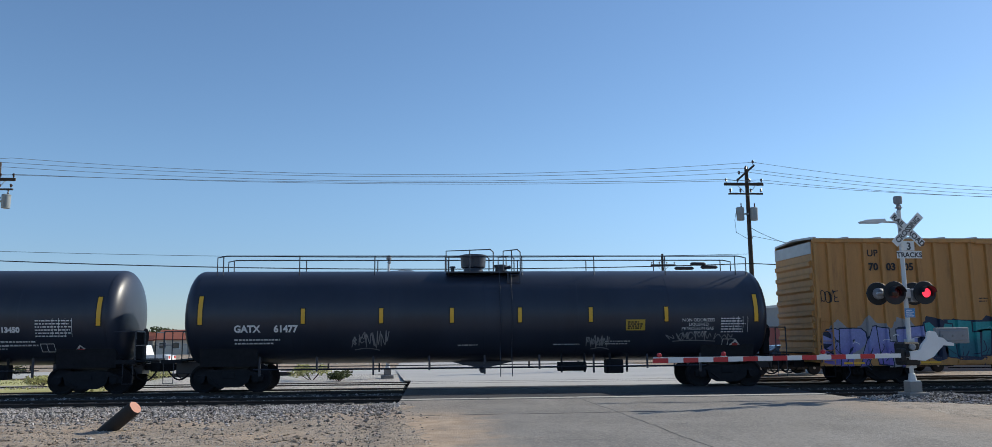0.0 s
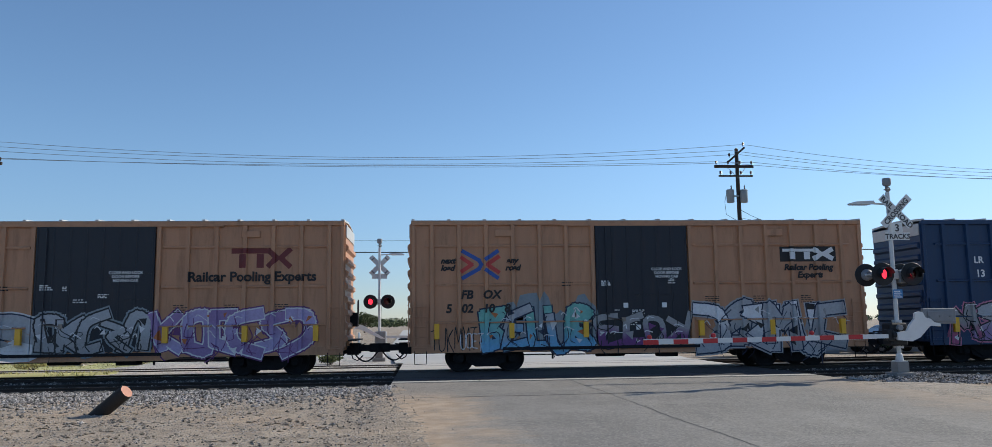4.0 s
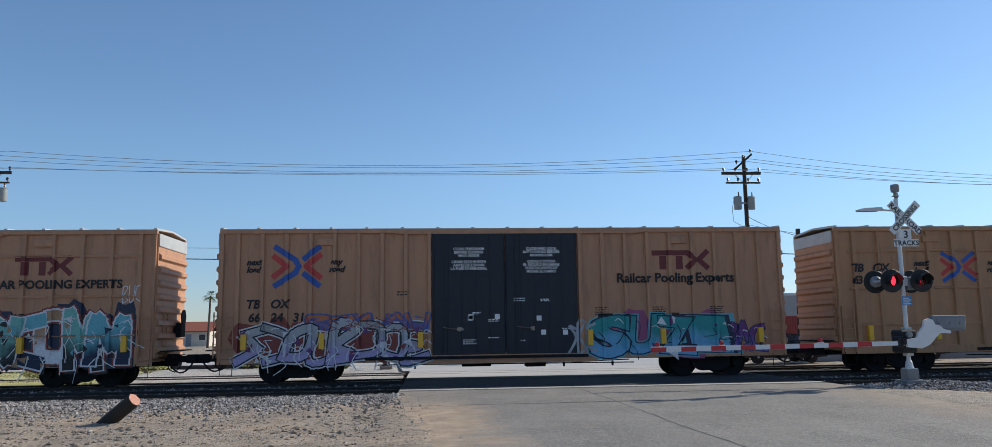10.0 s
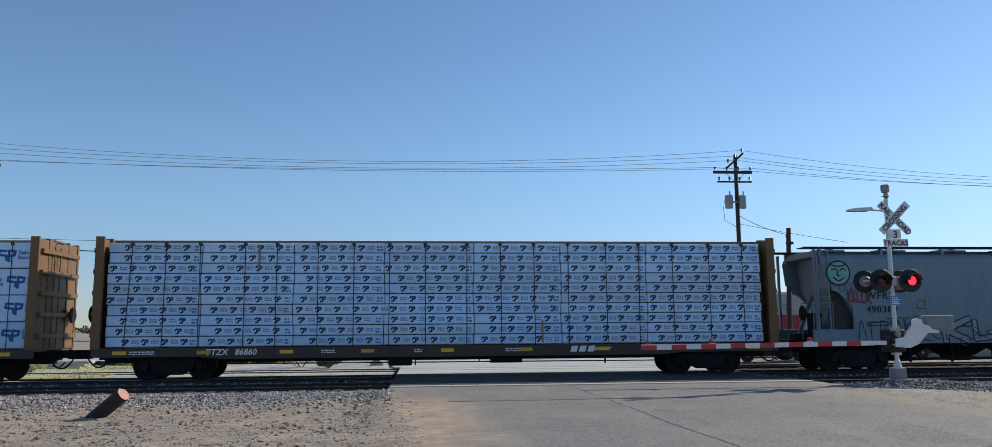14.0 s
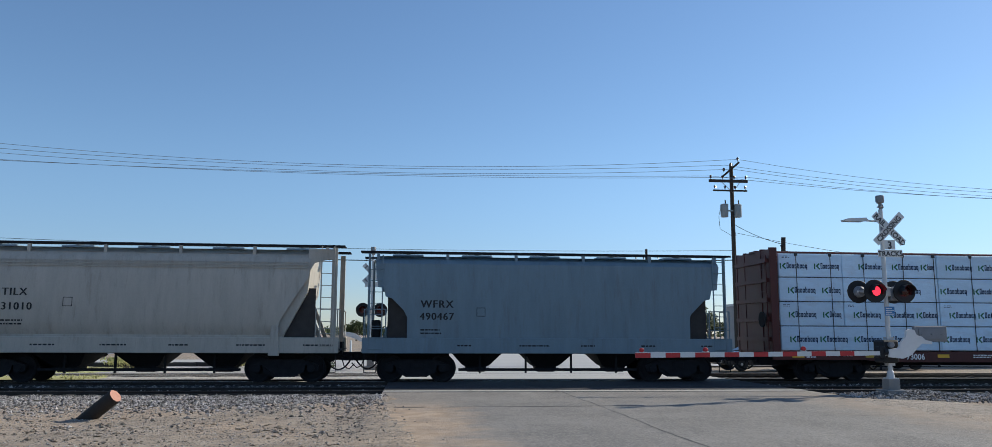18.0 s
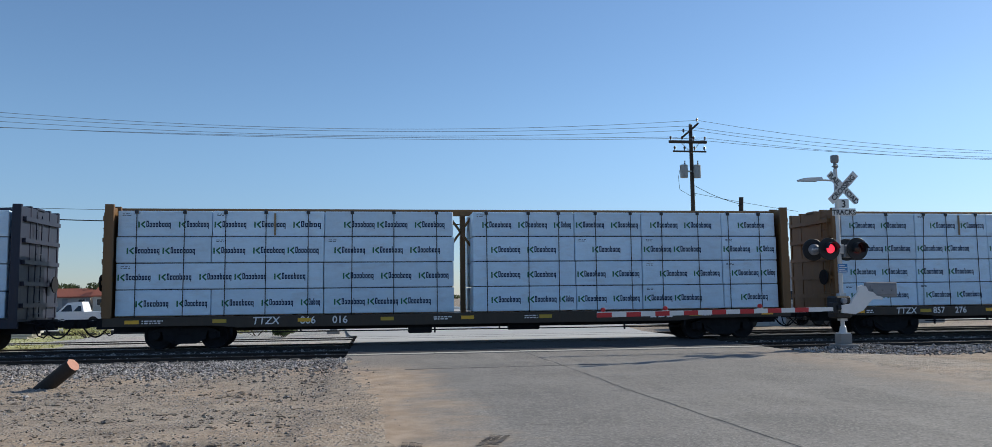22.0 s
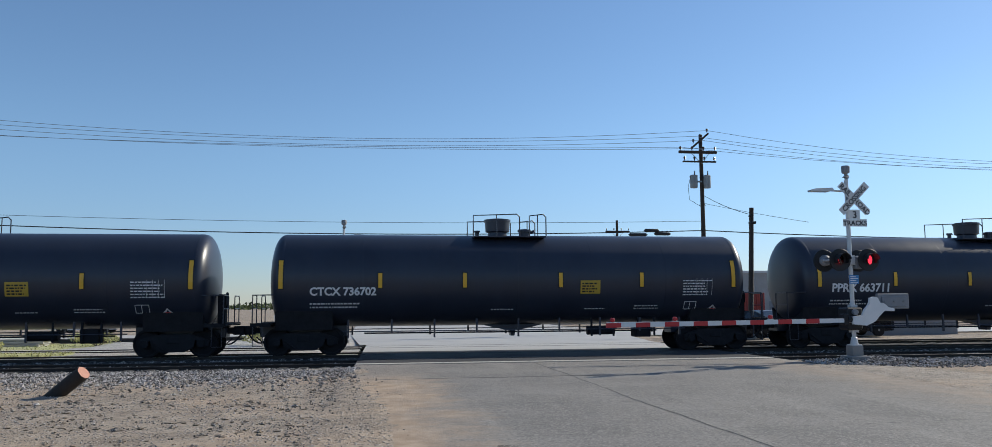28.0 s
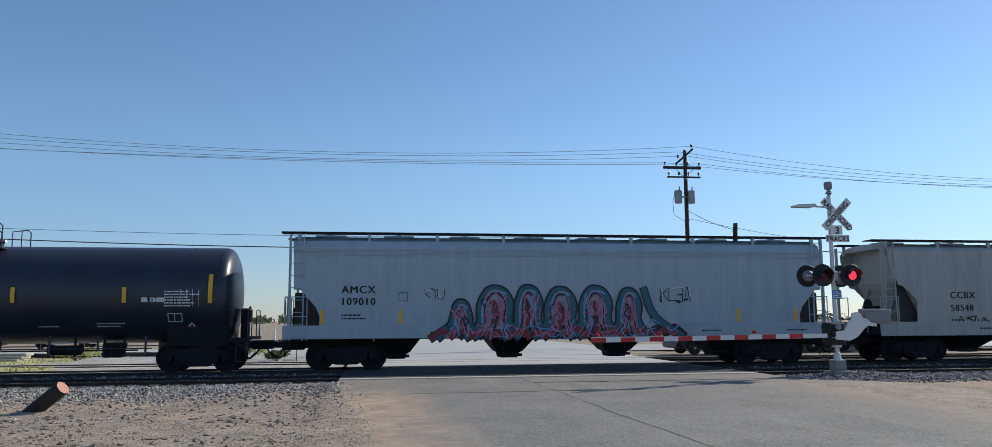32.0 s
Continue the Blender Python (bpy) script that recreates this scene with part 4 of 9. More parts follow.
def fade(top, low, z0, z1, dot=None):
    """Spray paint that runs from one colour to another, with an optional scatter of dots."""
    key = "fade_%s_%s_%.1f_%s" % (top, low, z1, dot)
    if key in MATS:
        return MATS[key]
    m, t, b = nodes_of(key)
    N, L = t.nodes.new, t.links.new
    co = N("ShaderNodeTexCoord")
    xyz = N("ShaderNodeSeparateXYZ"); L(co.outputs["Object"], xyz.inputs[0])
    n1 = N("ShaderNodeTexNoise"); n1.inputs["Scale"].default_value = 1.6; n1.inputs["Detail"].default_value = 4.0
    n2 = N("ShaderNodeTexNoise"); n2.inputs["Scale"].default_value = 14.0; n2.inputs["Detail"].default_value = 4.0
    for n in (n1, n2):
        L(co.outputs["Object"], n.inputs["Vector"])
    wob = N("ShaderNodeMath"); wob.operation = "MULTIPLY_ADD"; wob.inputs[1].default_value = 0.9 * (z1 - z0)
    L(n1.outputs["Fac"], wob.inputs[0]); L(xyz.outputs["Z"], wob.inputs[2])
    r = N("ShaderNodeMapRange"); r.interpolation_type = "SMOOTHSTEP"
    r.inputs["From Min"].default_value, r.inputs["From Max"].default_value = z0 + 0.62 * (z1 - z0), z0 + 1.18 * (z1 - z0)
    L(wob.outputs[0], r.inputs["Value"])
    c = N("ShaderNodeMix"); c.data_type = "RGBA"
    c.inputs["A"].default_value, c.inputs["B"].default_value = (*SPRAYS[low], 1), (*SPRAYS[top], 1)
    L(r.outputs[0], c.inputs["Factor"])
    out = c.outputs["Result"]
    if dot:
        vo = N("ShaderNodeTexVoronoi"); vo.inputs["Scale"].default_value = 3.4
        L(co.outputs["Object"], vo.inputs["Vector"])
        rd = N("ShaderNodeMapRange"); rd.inputs["From Min"].default_value, rd.inputs["From Max"].default_value = 0.26, 0.32
        rd.inputs["To Min"].default_value, rd.inputs["To Max"].default_value = 0.75, 0.0
        L(vo.outputs["Distance"], rd.inputs["Value"])
        d = N("ShaderNodeMix"); d.data_type = "RGBA"; d.inputs["B"].default_value = (*SPRAYS[dot], 1)
        L(rd.outputs[0], d.inputs["Factor"]); L(out, d.inputs["A"])
        out = d.outputs["Result"]
    hs = N("ShaderNodeHueSaturation")
    v = N("ShaderNodeMapRange"); v.inputs["To Min"].default_value, v.inputs["To Max"].default_value = 0.72, 1.2
    L(n2.outputs["Fac"], v.inputs["Value"]); L(v.outputs[0], hs.inputs["Value"]); L(out, hs.inputs["Color"])
    L(hs.outputs["Color"], b.inputs["Base Color"])
    b.inputs["Roughness"].default_value = 0.5
    b.inputs["Specular IOR Level"].default_value = 0.35
    MATS[key] = m
    return m


def piece(car, box, text, fills, line, label, seed, cloud=None, halo=None, shade=None, hl="white", edge=0.05, fat=0.05, lap=0.14, inner=None, chips=()):
    """Sprayed letters packed side by side; a star in the text stands for a letter that cannot be read.

    fills: (top, low, dots) in turn for the letters; chips: colours of small shards set among them."""
    rng = random.Random(seed)
    x0, x1, z0, z1 = box
    n, h = len(text), z1 - z0
    w = (x1 - x0) / n
    size = h / 0.72
    o, ha, sh_, tick, shine, cl = Shape(), Shape(), Shape(), Shape(), Shape(), Shape()
    body = [Shape() for _ in fills]
    order = list(range(n))
    rng.shuffle(order)
    for i, ch in enumerate(text):
        lay = -0.004 - 0.0013 * order[i]
        xl, xr = x0 + (i - lap) * w + rng.gauss(0, 0.03) * w, x0 + (i + 1 + lap) * w + rng.gauss(0, 0.03) * w
        zb, zt = z0 + rng.uniform(0.0, 0.09) * h, z1 - rng.uniform(0.0, 0.11) * h
        sk, ph, bend = rng.gauss(0, 0.12) * w, rng.uniform(0, 6.28), 0.035 * h

        def to(u, v):
            return xl + (xr - xl) * u + sk * (v - 0.5) + bend * math.sin(3 * v + ph), zb + (zt - zb) * v + bend * math.sin(4 * u + ph)

        f = body[i % len(fills)]
        if ch != "*":
            plain = text_shape(ch, 1.0, 0.0, fat)[0]
            ua, ub = min(p[0] for p in plain), max(p[0] for p in plain)
            va, vb = min(p[1] for p in plain), max(p[1] for p in plain)
            rows = [(o, fat + edge / size, lay, 0.0, 0.0), (f, fat, lay - 0.0007, 0.0, 0.0)]
            if halo:
                rows.append((ha, fat + 2.1 * edge / size, -0.0024, 0.0, 0.0))
            if shade:
                rows.append((sh_, fat + edge / size, -0.0016, 0.10, -0.09))
            for target, bold, y, dx, dz in rows:
                vs, fs = text_shape(ch, 1.0, 0.0, bold)
                pts = [to((a - ua) / (ub - ua), (b - va) / (vb - va)) for a, b in vs]
                target.add([(px + dx, y, pz + dz) for px, pz in pts], fs)
        else:
            g = rng.choice(GLYPHS)
            if rng.random() < 0.35:
                g = [(1 - u, v) for u, v in g]
            pts = [to(0.1 + 0.8 * u + rng.gauss(0, 0.06), 0.08 + 0.84 * v + rng.gauss(0, 0.05)) for u, v in g]
            pts = smooth_line(pts) if rng.random() < 0.6 else pts
            bw = h * rng.uniform(0.16, 0.24)
            stroke(o, pts, bw + 2 * edge, lay, None, 0.00002)
            stroke(f, pts, bw, lay - 0.0008, None, 0.00002)
            if halo:
                stroke(ha, pts, bw + 4 * edge, -0.002, None, 0.00002)
            if shade:
                stroke(sh_, [(px + 0.1, pz - 0.09) for px, pz in pts], bw + 2 * edge, -0.0012, None, 0.00002)
        top = -0.0065 - 0.0013 * n
        for _ in range(4 if ch == "*" else 2):   # strokes within and across the letter
            u, v = rng.uniform(0.05, 0.9), rng.uniform(0.1, 0.9)
            line_ = [to(u, v), to(u + rng.gauss(0, 0.12), v - rng.uniform(0.1, 0.3)), to(u + rng.gauss(0, 0.22), v - rng.uniform(0.25, 0.5))]
            stroke(tick, smooth_line(line_, 3), rng.uniform(0.02, 0.04), top, None, 0.00004)
        for _ in range(2 if ch == "*" else 1):
            u, v = rng.uniform(0.05, 0.85), rng.uniform(0.35, 0.95)
            stroke(shine, smooth_line([to(u, v), to(u + 0.08, v + 0.04), to(u + rng.uniform(0.1, 0.35), v + rng.uniform(-0.1, 0.06))], 3), rng.uniform(0.02, 0.038), top - 0.001, None, 0.00004)
        if cloud:
            for _ in range(2):
                cx, cz = to(rng.uniform(0.1, 0.9), rng.uniform(0.35, 0.75))
                rx, rz = w * rng.uniform(0.5, 0.8), h * rng.uniform(0.4, 0.62)
                ring = [(cx + rx * rng.uniform(0.75, 1.15) * math.cos(k * 0.5236), max(0.62, cz + rz * rng.uniform(0.7, 1.15) * math.sin(k * 0.5236))) for k in range(12)]
                y = -0.0002 - 0.00002 * (LAYER[0] % 20)
                LAYER[0] += 1
                for p, q in zip(ring, ring[1:] + ring[:1]):
                    cl.add([(cx, y, cz), (p[0], y, p[1]), (q[0], y, q[1])], [(0, 1, 2)])
    for k, colour in enumerate(chips):   # shards of other colours between the letters
        c = Shape()
        for _ in range(max(3, n)):
            px, pz, r_, a_ = rng.uniform(x0, x1), rng.uniform(z0 + 0.05 * h, z1 - 0.1 * h), rng.uniform(0.06, 0.2), rng.uniform(0, 6.28)
            tri = [(px + r_ * math.cos(a_ + j * 2.09 + rng.gauss(0, 0.4)), pz + r_ * rng.uniform(0.6, 1.5) * math.sin(a_ + j * 2.09)) for j in range(3)]
            c.add([(qx, -0.006 - 0.0013 * n - 0.0002 * k, qz) for qx, qz in tri], [(0, 1, 2)])
        decal("paint_chip", c, SPRAY[colour], car, kind="stuff")
    base = decal("graffiti", o, SPRAY[line], car, label, kind="stuff")
    for shape_, (top_, low_, dots) in zip(body, fills):
        if shape_.v:
            decal("letter_fill", shape_, fade(top_, low_, z0, z1, dots), base, kind="stuff")
    for nm, shape_, colour in (("halo", ha, halo), ("shade", sh_, shade), ("inner_line", tick, inner or line), ("highlight", shine, hl), ("cloud", cl, cloud)):
        if shape_.v and colour:
            decal(nm, shape_, SPRAY[colour], base, kind="stuff")
    return base


def tag(car, box, n, colour, label, seed, width=0.03):
    """A quick line of thin sprayed signs."""
    rng = random.Random(seed)
    x0, x1, z0, z1 = box
    w = (x1 - x0) / n
    s = Shape()
    for i in range(n):
        g = rng.choice(GLYPHS)
        stroke(s, smooth_line([(x0 + (i + 0.05 + 0.95 * u) * w, z0 + v * (z1 - z0) + rng.gauss(0, 0.06) * (z1 - z0)) for u, v in g], 3), width, -0.012, None, 0.00004)
    decal("sprayed_tag", s, SPRAY[colour], car, label, kind="stuff")


# ---------------------------------------------------------------- boxcars
DOOR_EN = ("CLOSE THIS DOOR", "BEFORE CLOSING", "MAIN DOOR")
DOOR_EN2 = ("CLOSE AND LOCK", "BOTH DOORS BEFORE", "MOVING CAR")
DOOR_ES = ("CIERRE ESTA PUERTA", "ANTES DE CERRAR", "LA PUERTA PRINCIPAL")
DOOR_ES2 = ("CIERRE Y PONGA", "EL SEGURO EN AMBAS", "PUERTAS ANTES DE", "MOVER EL CARRO")


def cross_logo(car, box, y):
    x0, x1, z0, z1 = box
    cx, cz, w, h = (x0 + x1) / 2, (z0 + z1) / 2, (x1 - x0) / 2, (z1 - z0) / 2
    b, r = Shape(), Shape()
    t = 0.2 * h
    stroke(b, [(cx - 0.86 * w, cz + 0.86 * h), (cx - 0.05 * w, cz + 0.28 * h), (cx + 0.08 * w, cz), (cx - 0.05 * w, cz - 0.28 * h), (cx - 0.86 * w, cz - 0.86 * h)], t * 1.25, y - 0.002)
    stroke(b, [(cx + 0.9 * w, cz + 0.86 * h), (cx + 0.3 * w, cz + 0.34 * h)], t * 1.25, y - 0.002)
    stroke(b, [(cx + 0.9 * w, cz - 0.86 * h), (cx + 0.3 * w, cz - 0.34 * h)], t * 1.25, y - 0.002)
    stroke(r, [(cx - 0.92 * w, cz + 0.45 * h), (cx - 0.4 * w, cz), (cx - 0.92 * w, cz - 0.45 * h)], t * 1.25, y)
    stroke(r, [(cx + 0.95 * w, cz + 0.5 * h), (cx + 0.38 * w, cz), (cx + 0.95 * w, cz - 0.5 * h)], t * 1.25, y)
    decal("crossed_arrow_logo", b, LBLUE, car, "blue part of a crossed-arrow emblem", kind="stuff")
    decal("crossed_arrow_logo", r, LRED, car, "red part of a crossed-arrow emblem", kind="stuff")


def owner_logo(car, box, y, black=False):
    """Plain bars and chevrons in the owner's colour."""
    x0, x1, z0, z1 = box
    w, h = x1 - x0, z1 - z0
    if black:
        decal("logo_panel", flat(Shape(), x0, x1, z0, z1, y), DARKP, car)
        y, mat_ = y - 0.004, WHITEP
        x0, x1, z0, z1 = x0 + 0.1, x1 - 0.1, z0 + 0.08, z1 - 0.08
        w, h = x1 - x0, z1 - z0
    else:
        mat_ = MAROON
    s = Shape()
    flat(s, x0, x0 + 0.62 * w, z1 - 0.27 * h, z1, y)
    flat(s, x0 + 0.13 * w, x0 + 0.25 * w, z0, z1 - 0.29 * h, y)
    flat(s, x0 + 0.42 * w, x0 + 0.54 * w, z0, z1 - 0.29 * h, y)
    stroke(s, [(x0 + 0.62 * w, z1 - 0.12 * h), (x0 + 0.76 * w, z0 + 0.5 * h), (x0 + 0.62 * w, z0 + 0.1 * h)], 0.09 * w, y)
    stroke(s, [(x0 + 0.97 * w, z1 - 0.08 * h), (x0 + 0.82 * w, z0 + 0.5 * h), (x0 + 0.97 * w, z0 + 0.08 * h)], 0.09 * w, y - 0.001)
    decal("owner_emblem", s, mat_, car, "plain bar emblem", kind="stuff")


def boxcar(i, label, doors, col, style="grid", door_col=None, ndoors=1, marks=(), logo=None, owner=None, black_owner=False, gap=1.05, extra=None, stripes=(), slope=0.0, door_writing=True, width=0.93, sill_strips=()):
    a, b = CONSIST[i]
    L = b - a
    car = thing("boxcar", label, "boxcar", ((a + b) / 2, TRACKS[1], 0), group="cars of the freight train")
    CARS.append((car, (a + b) / 2))
    rng = random.Random(100 + i)
    h = L / 2
    d0, d1 = doors
    yp, yr = -1.53, -1.60
    body = part("body", Shape().box(-h, h, yp, -yp, 0.86, 5.07, 0.015), col, car)
    # posts
    post = shared("post_%s" % col.name, lambda: (Shape().prism("z", [(-0.085, 0.0), (-0.06, -POST_D), (0.06, -POST_D), (0.085, 0.0)], 0.88, 5.02), False), col)
    xs = [x for k in range(40) for x in (d0 - 0.1 - k * width, d1 + 0.1 + k * width) if abs(x) < h - 0.35]
    for x in xs:
        for d in (1, -1):
            o = part("side_post", post, None, body)
            o.matrix_basis = pose(x, d * yp, 0, 0, 0, 0 if d > 0 else 180)
    rails = (1.70, 2.98, 4.31) if style == "grid" else ()
    RELIEF[0] = side_relief(xs, rails, d0, d1, h, yp)
    for x in (-h + 0.06, h - 0.06):
        part("corner_post", Shape().box(x - 0.06, x + 0.06, yr, -yr, 0.8, 5.09, 0.01), col, body)
    if style == "grid":
        for x0, x1 in ((-h + 0.45, d0 - 0.2), (d1 + 0.2, h - 0.45)):
            for z in rails:
                part("side_rail", Shape().prism("x", [(yp, z - 0.04), (yp - RAIL_D, z - 0.035), (yp - RAIL_D, z + 0.02), (yp, z + 0.04)], x0, x1), col, body)
    part("top_chord", Shape().box(-h - 0.02, h + 0.02, yr - 0.02, yr + 0.12, 5.02, 5.17, 0.015), col, body)
    part("top_chord", Shape().box(-h - 0.02, h + 0.02, -yr - 0.12, -yr + 0.02, 5.02, 5.17, 0.015), col, body)
    part("side_sill", Shape().prism("y", [(-h, 0.68), (-d1 - 0.6, 0.68), (d0 - 0.4, 0.58), (d1 + 0.4, 0.58), (d1 + 0.9, 0.68), (h, 0.68), (h, 0.95), (-h, 0.95)], yr - 0.008, yr + 0.06), col, car)
    part("underframe", Shape().box(-h + 0.1, h - 0.1, -0.35, 0.35, 0.62, 0.9).box(-h + 0.3, h - 0.3, -1.4, 1.4, 0.72, 0.86), RUN, car)
    br = Shape()
    br.tube((-1.6, -0.9, 0.62), (-0.6, -0.9, 0.62), 0.17, 12).box(0.6, 1.3, -1.1, -0.6, 0.42, 0.72, 0.03).tube((-4.5, -0.7, 0.55), (4.5, -0.7, 0.5), 0.022, 6).tube((2.2, -1.2, 0.56), (4.2, -1.2, 0.62), 0.02, 6)
    for x in (-3.2, 1.9, 3.6):
        br.box(x - 0.03, x + 0.03, -1.3, -1.24, 0.42, 0.75)
    part("brake_gear", br, RUN, car, "air reservoir and brake rods")
    # roof with cross ribs
    r = Shape().prism("x", [(-1.6, 5.15), (0, 5.25), (1.6, 5.15), (1.6, 5.19), (0, 5.29), (-1.6, 5.19)], -h - 0.02, h + 0.02)
    top = part("roof", r, ROOF, car, "pale galvanised roof with cross ribs")
    n = int(L / 1.15)
    rib = shared("roof_rib", lambda: (Shape().prism("x", [(-1.62, 5.18), (0, 5.28), (1.62, 5.18), (1.62, 5.23), (0, 5.325), (-1.62, 5.23)], -0.05, 0.05), False), ROOF)
    for k in range(n + 1):
        part("roof_rib", rib, None, top).location.x = -h + 0.05 + k * (L - 0.1) / n
    # ends
    for d in (-1, 1):
        e = part("end_wall", Shape().box(min(d * h, d * (h + 0.05)), max(d * h, d * (h + 0.05)), -1.52, 1.52, 0.9, 5.07), col, car)
        for k in range(8):
            z = 1.2 + k * 0.44
            o = part("end_rib", shared("end_rib_%s" % col.name, lambda: (Shape().prism("y", [(0, -0.13), (0.09, -0.06), (0.09, 0.06), (0, 0.13)], -1.44, 1.44), False), col), None, e)
            o.matrix_basis = pose(d * (h + 0.05), 0, z, 0, 0, 0 if d > 0 else 180)
        part("end_panel", Shape().box(min(d * (h + 0.05), d * (h + 0.08)), max(d * (h + 0.05), d * (h + 0.08)), -1.5, 1.5, 4.64, 5.06), ROOF, e, "pale galvanised upper end panel")
        ladder(car, d * h - (0.5 if d > 0 else -0.08), yr, 0.75, 1.6, 5, col)
        ladder(car, d * (h + 0.06), -0.9 if d > 0 else -1.32, 0.9, 1.5, 5, col, rz=90 * d)
        plat = Shape().box(min(d * (h + 0.05), d * (h + 0.45)), max(d * (h + 0.05), d * (h + 0.45)), -1.3, 1.3, 1.12, 1.16)
        plat.box(min(d * h, d * (h + 0.4)), max(d * h, d * (h + 0.4)), -0.3, 0.3, 0.62, 1.0)
        part("end_platform", plat, RUN, car)
        st = Shape()
        st.path([(d * h - d * 0.1, yr, 0.75), (d * h - d * 0.1, yr, 0.32), (d * h - d * 0.5, yr, 0.32), (d * h - d * 0.5, yr, 0.75)], 0.016, 6)
        part("sill_step", st, RUN, car)
    bw = Shape().lathe("x", [(0, 0.02), (0.0, 0.27), (0.03, 0.27), (0.03, 0.23)], 16, (h + 0.3, 0.6, 2.3))
    bw.box(h + 0.05, h + 0.32, 0.35, 0.85, 1.6, 2.1, 0.02)
    part("hand_brake", bw, RUN, car, "hand brake wheel on the end")
    # doors
    dc = door_col or DOOR
    w = (d1 - d0) / ndoors
    for k in range(ndoors):
        x0, x1 = d0 + k * w, d0 + (k + 1) * w - 0.02
        door = part("door", Shape().box(x0, x1, yr - 0.03, yp, 0.88, 4.99, 0.012), dc, car, "" if door_col else "black sliding door")
        yd = yr - 0.03
        m = max(3, int((x1 - x0) / 0.48))
        for q in range(m + 1):
            x = x0 + 0.05 + q * (x1 - x0 - 0.1) / m
            part("door_rib", Shape().prism("z", [(x - 0.03, yd), (x - 0.015, yd - 0.018), (x + 0.015, yd - 0.018), (x + 0.03, yd)], 0.95, 4.94), dc, door)
        for z in (1.75, 2.6, 3.45):
            part("door_beam", Shape().box(x0 + 0.06, x1 - 0.06, yd - 0.014, yd, z - 0.02, z + 0.02), dc, door)
        part("locking_bar", Shape().tube((x0 + 0.35, yd - 0.05, 0.9), (x0 + 0.35, yd - 0.05, 4.94), 0.02, 8).box(x0 + 0.3, x0 + 0.42, yd - 0.07, yd - 0.0, 1.9, 1.98), dc, door)
        hb = Shape().path([(x0 + 0.35, yd - 0.06, 1.8), (x0 + 0.9, yd - 0.06, 1.72)], 0.018, 6).box(x0 + 0.85, x0 + 0.98, yd - 0.07, yd, 1.66, 1.8)
        part("door_handle", hb, STEEL if not door_col else dc, door)
        if door_writing:
            s = Shape()
            if ndoors == 1:
                for q, ln in enumerate(("CLOSE AND LOCK", "DOOR BEFORE", "MOVING CAR")):
                    write(s, ln, x0 + 0.76 * w, 3.42 - q * 0.13, 0.13, yd - 0.022, align="CENTER", bold=0.003)
                scribble(s, rng, x0 + 0.05 * w, x0 + 0.16 * w, 2.9, 3.1, 3, yd - 0.022, None, 0.04)
            else:
                for q, ln in enumerate((DOOR_EN, DOOR_EN2)[k % 2] + (DOOR_ES, DOOR_ES2)[k % 2]):
                    write(s, ln, x0 + 0.5 * w, 4.42 - q * 0.115 - (0.1 if q > 2 else 0), 0.125, yd - 0.022, align="CENTER", bold=0.003)
            for _ in range(5):
                bx, bz = x0 + rng.uniform(0.1, 0.8) * w, rng.uniform(1.2, 3.2)
                scribble(s, rng, bx, bx + rng.uniform(0.15, 0.5), bz, bz + rng.uniform(0.08, 0.2), rng.randint(1, 3), yd - 0.022, None, 0.03)
            for _ in range(3):
                bx, bz = x0 + rng.uniform(0.1, 0.85) * w, rng.uniform(1.3, 2.2)
                flat(s, bx, bx + 0.17, bz, bz + 0.17, yd - 0.022)
            part("door_stencil", s, WHITEP, door, "white stencilled notices, too small to read", kind="stuff")
    part("door_track", Shape().box(d0 - (w if ndoors == 1 else w * 0.9), d1 + 0.3, yr - 0.07, yr + 0.02, 0.74, 0.84), col if door_col else RUN, car)
    part("upper_track", Shape().box(d0 - 1.2, d1 + 2.2, yr - 0.05, yr + 0.02, 4.99, 5.07), col, car)
    # lettering
    yt = -0.006
    dk = Shape()
    for body_, x, z, size, sh in marks:
        write(dk, body_, x, z, size, yt - 0.022, shear=sh, bold=0.014)
    rows = rng.uniform(2.1, 2.4)
    for k in range(3):
        x = d1 + 0.6 + k * (h - d1 - 1.2) / 3
        scribble(dk, rng, x, x + 0.5, rows, rows + 0.3, 4, yt, None, 0.03)
    scribble(dk, rng, d0 - 1.2, d0 - 0.8, 2.9, 3.1, 2, yt, None, 0.04)
    decal("lettering", dk, DARKP, car, "dark painted reporting marks and slogan", kind="stuff")
    if logo:
        cross_logo(car, logo, yt)
    if owner:
        owner_logo(car, owner, yt, black_owner)
    for x in (d0 - 0.55 * (h + d0), d1 + 0.45 * (h - d1)):
        part("tack_board", Shape().box(x, x + 0.6, yr - 0.03, yp, 4.62, 4.85, 0.01), col, body)
    sm = Shape()
    for _ in range(3):
        x = rng.uniform(d1 + 0.5, h - 0.8)
        flat(sm, x, x + 0.3, 1.7 + rng.random() * 0.4, 2.2, yt)
    decal("stencil_panel", sm, WHITEP if i in (4, 9) else DARKP, car, kind="stuff")
    for x in sill_strips:
        part("reflector", Shape().box(x, x + 0.75, yr - 0.03, yr, 0.74, 0.81), REFL, car, "yellow reflective strip on the sill")
    reflectors(car, () if sill_strips else stripes or (-h + 0.85, -h + 3.4, d0 - 0.4, d1 + 0.4, d1 + 2.95, h - 0.9), 1.14, 1.66, yr - 0.004, 0.17)
    if extra:
        extra(car, -0.006)
    RELIEF[0] = None
    running_gear(car, L, 2.55, i)
    return car


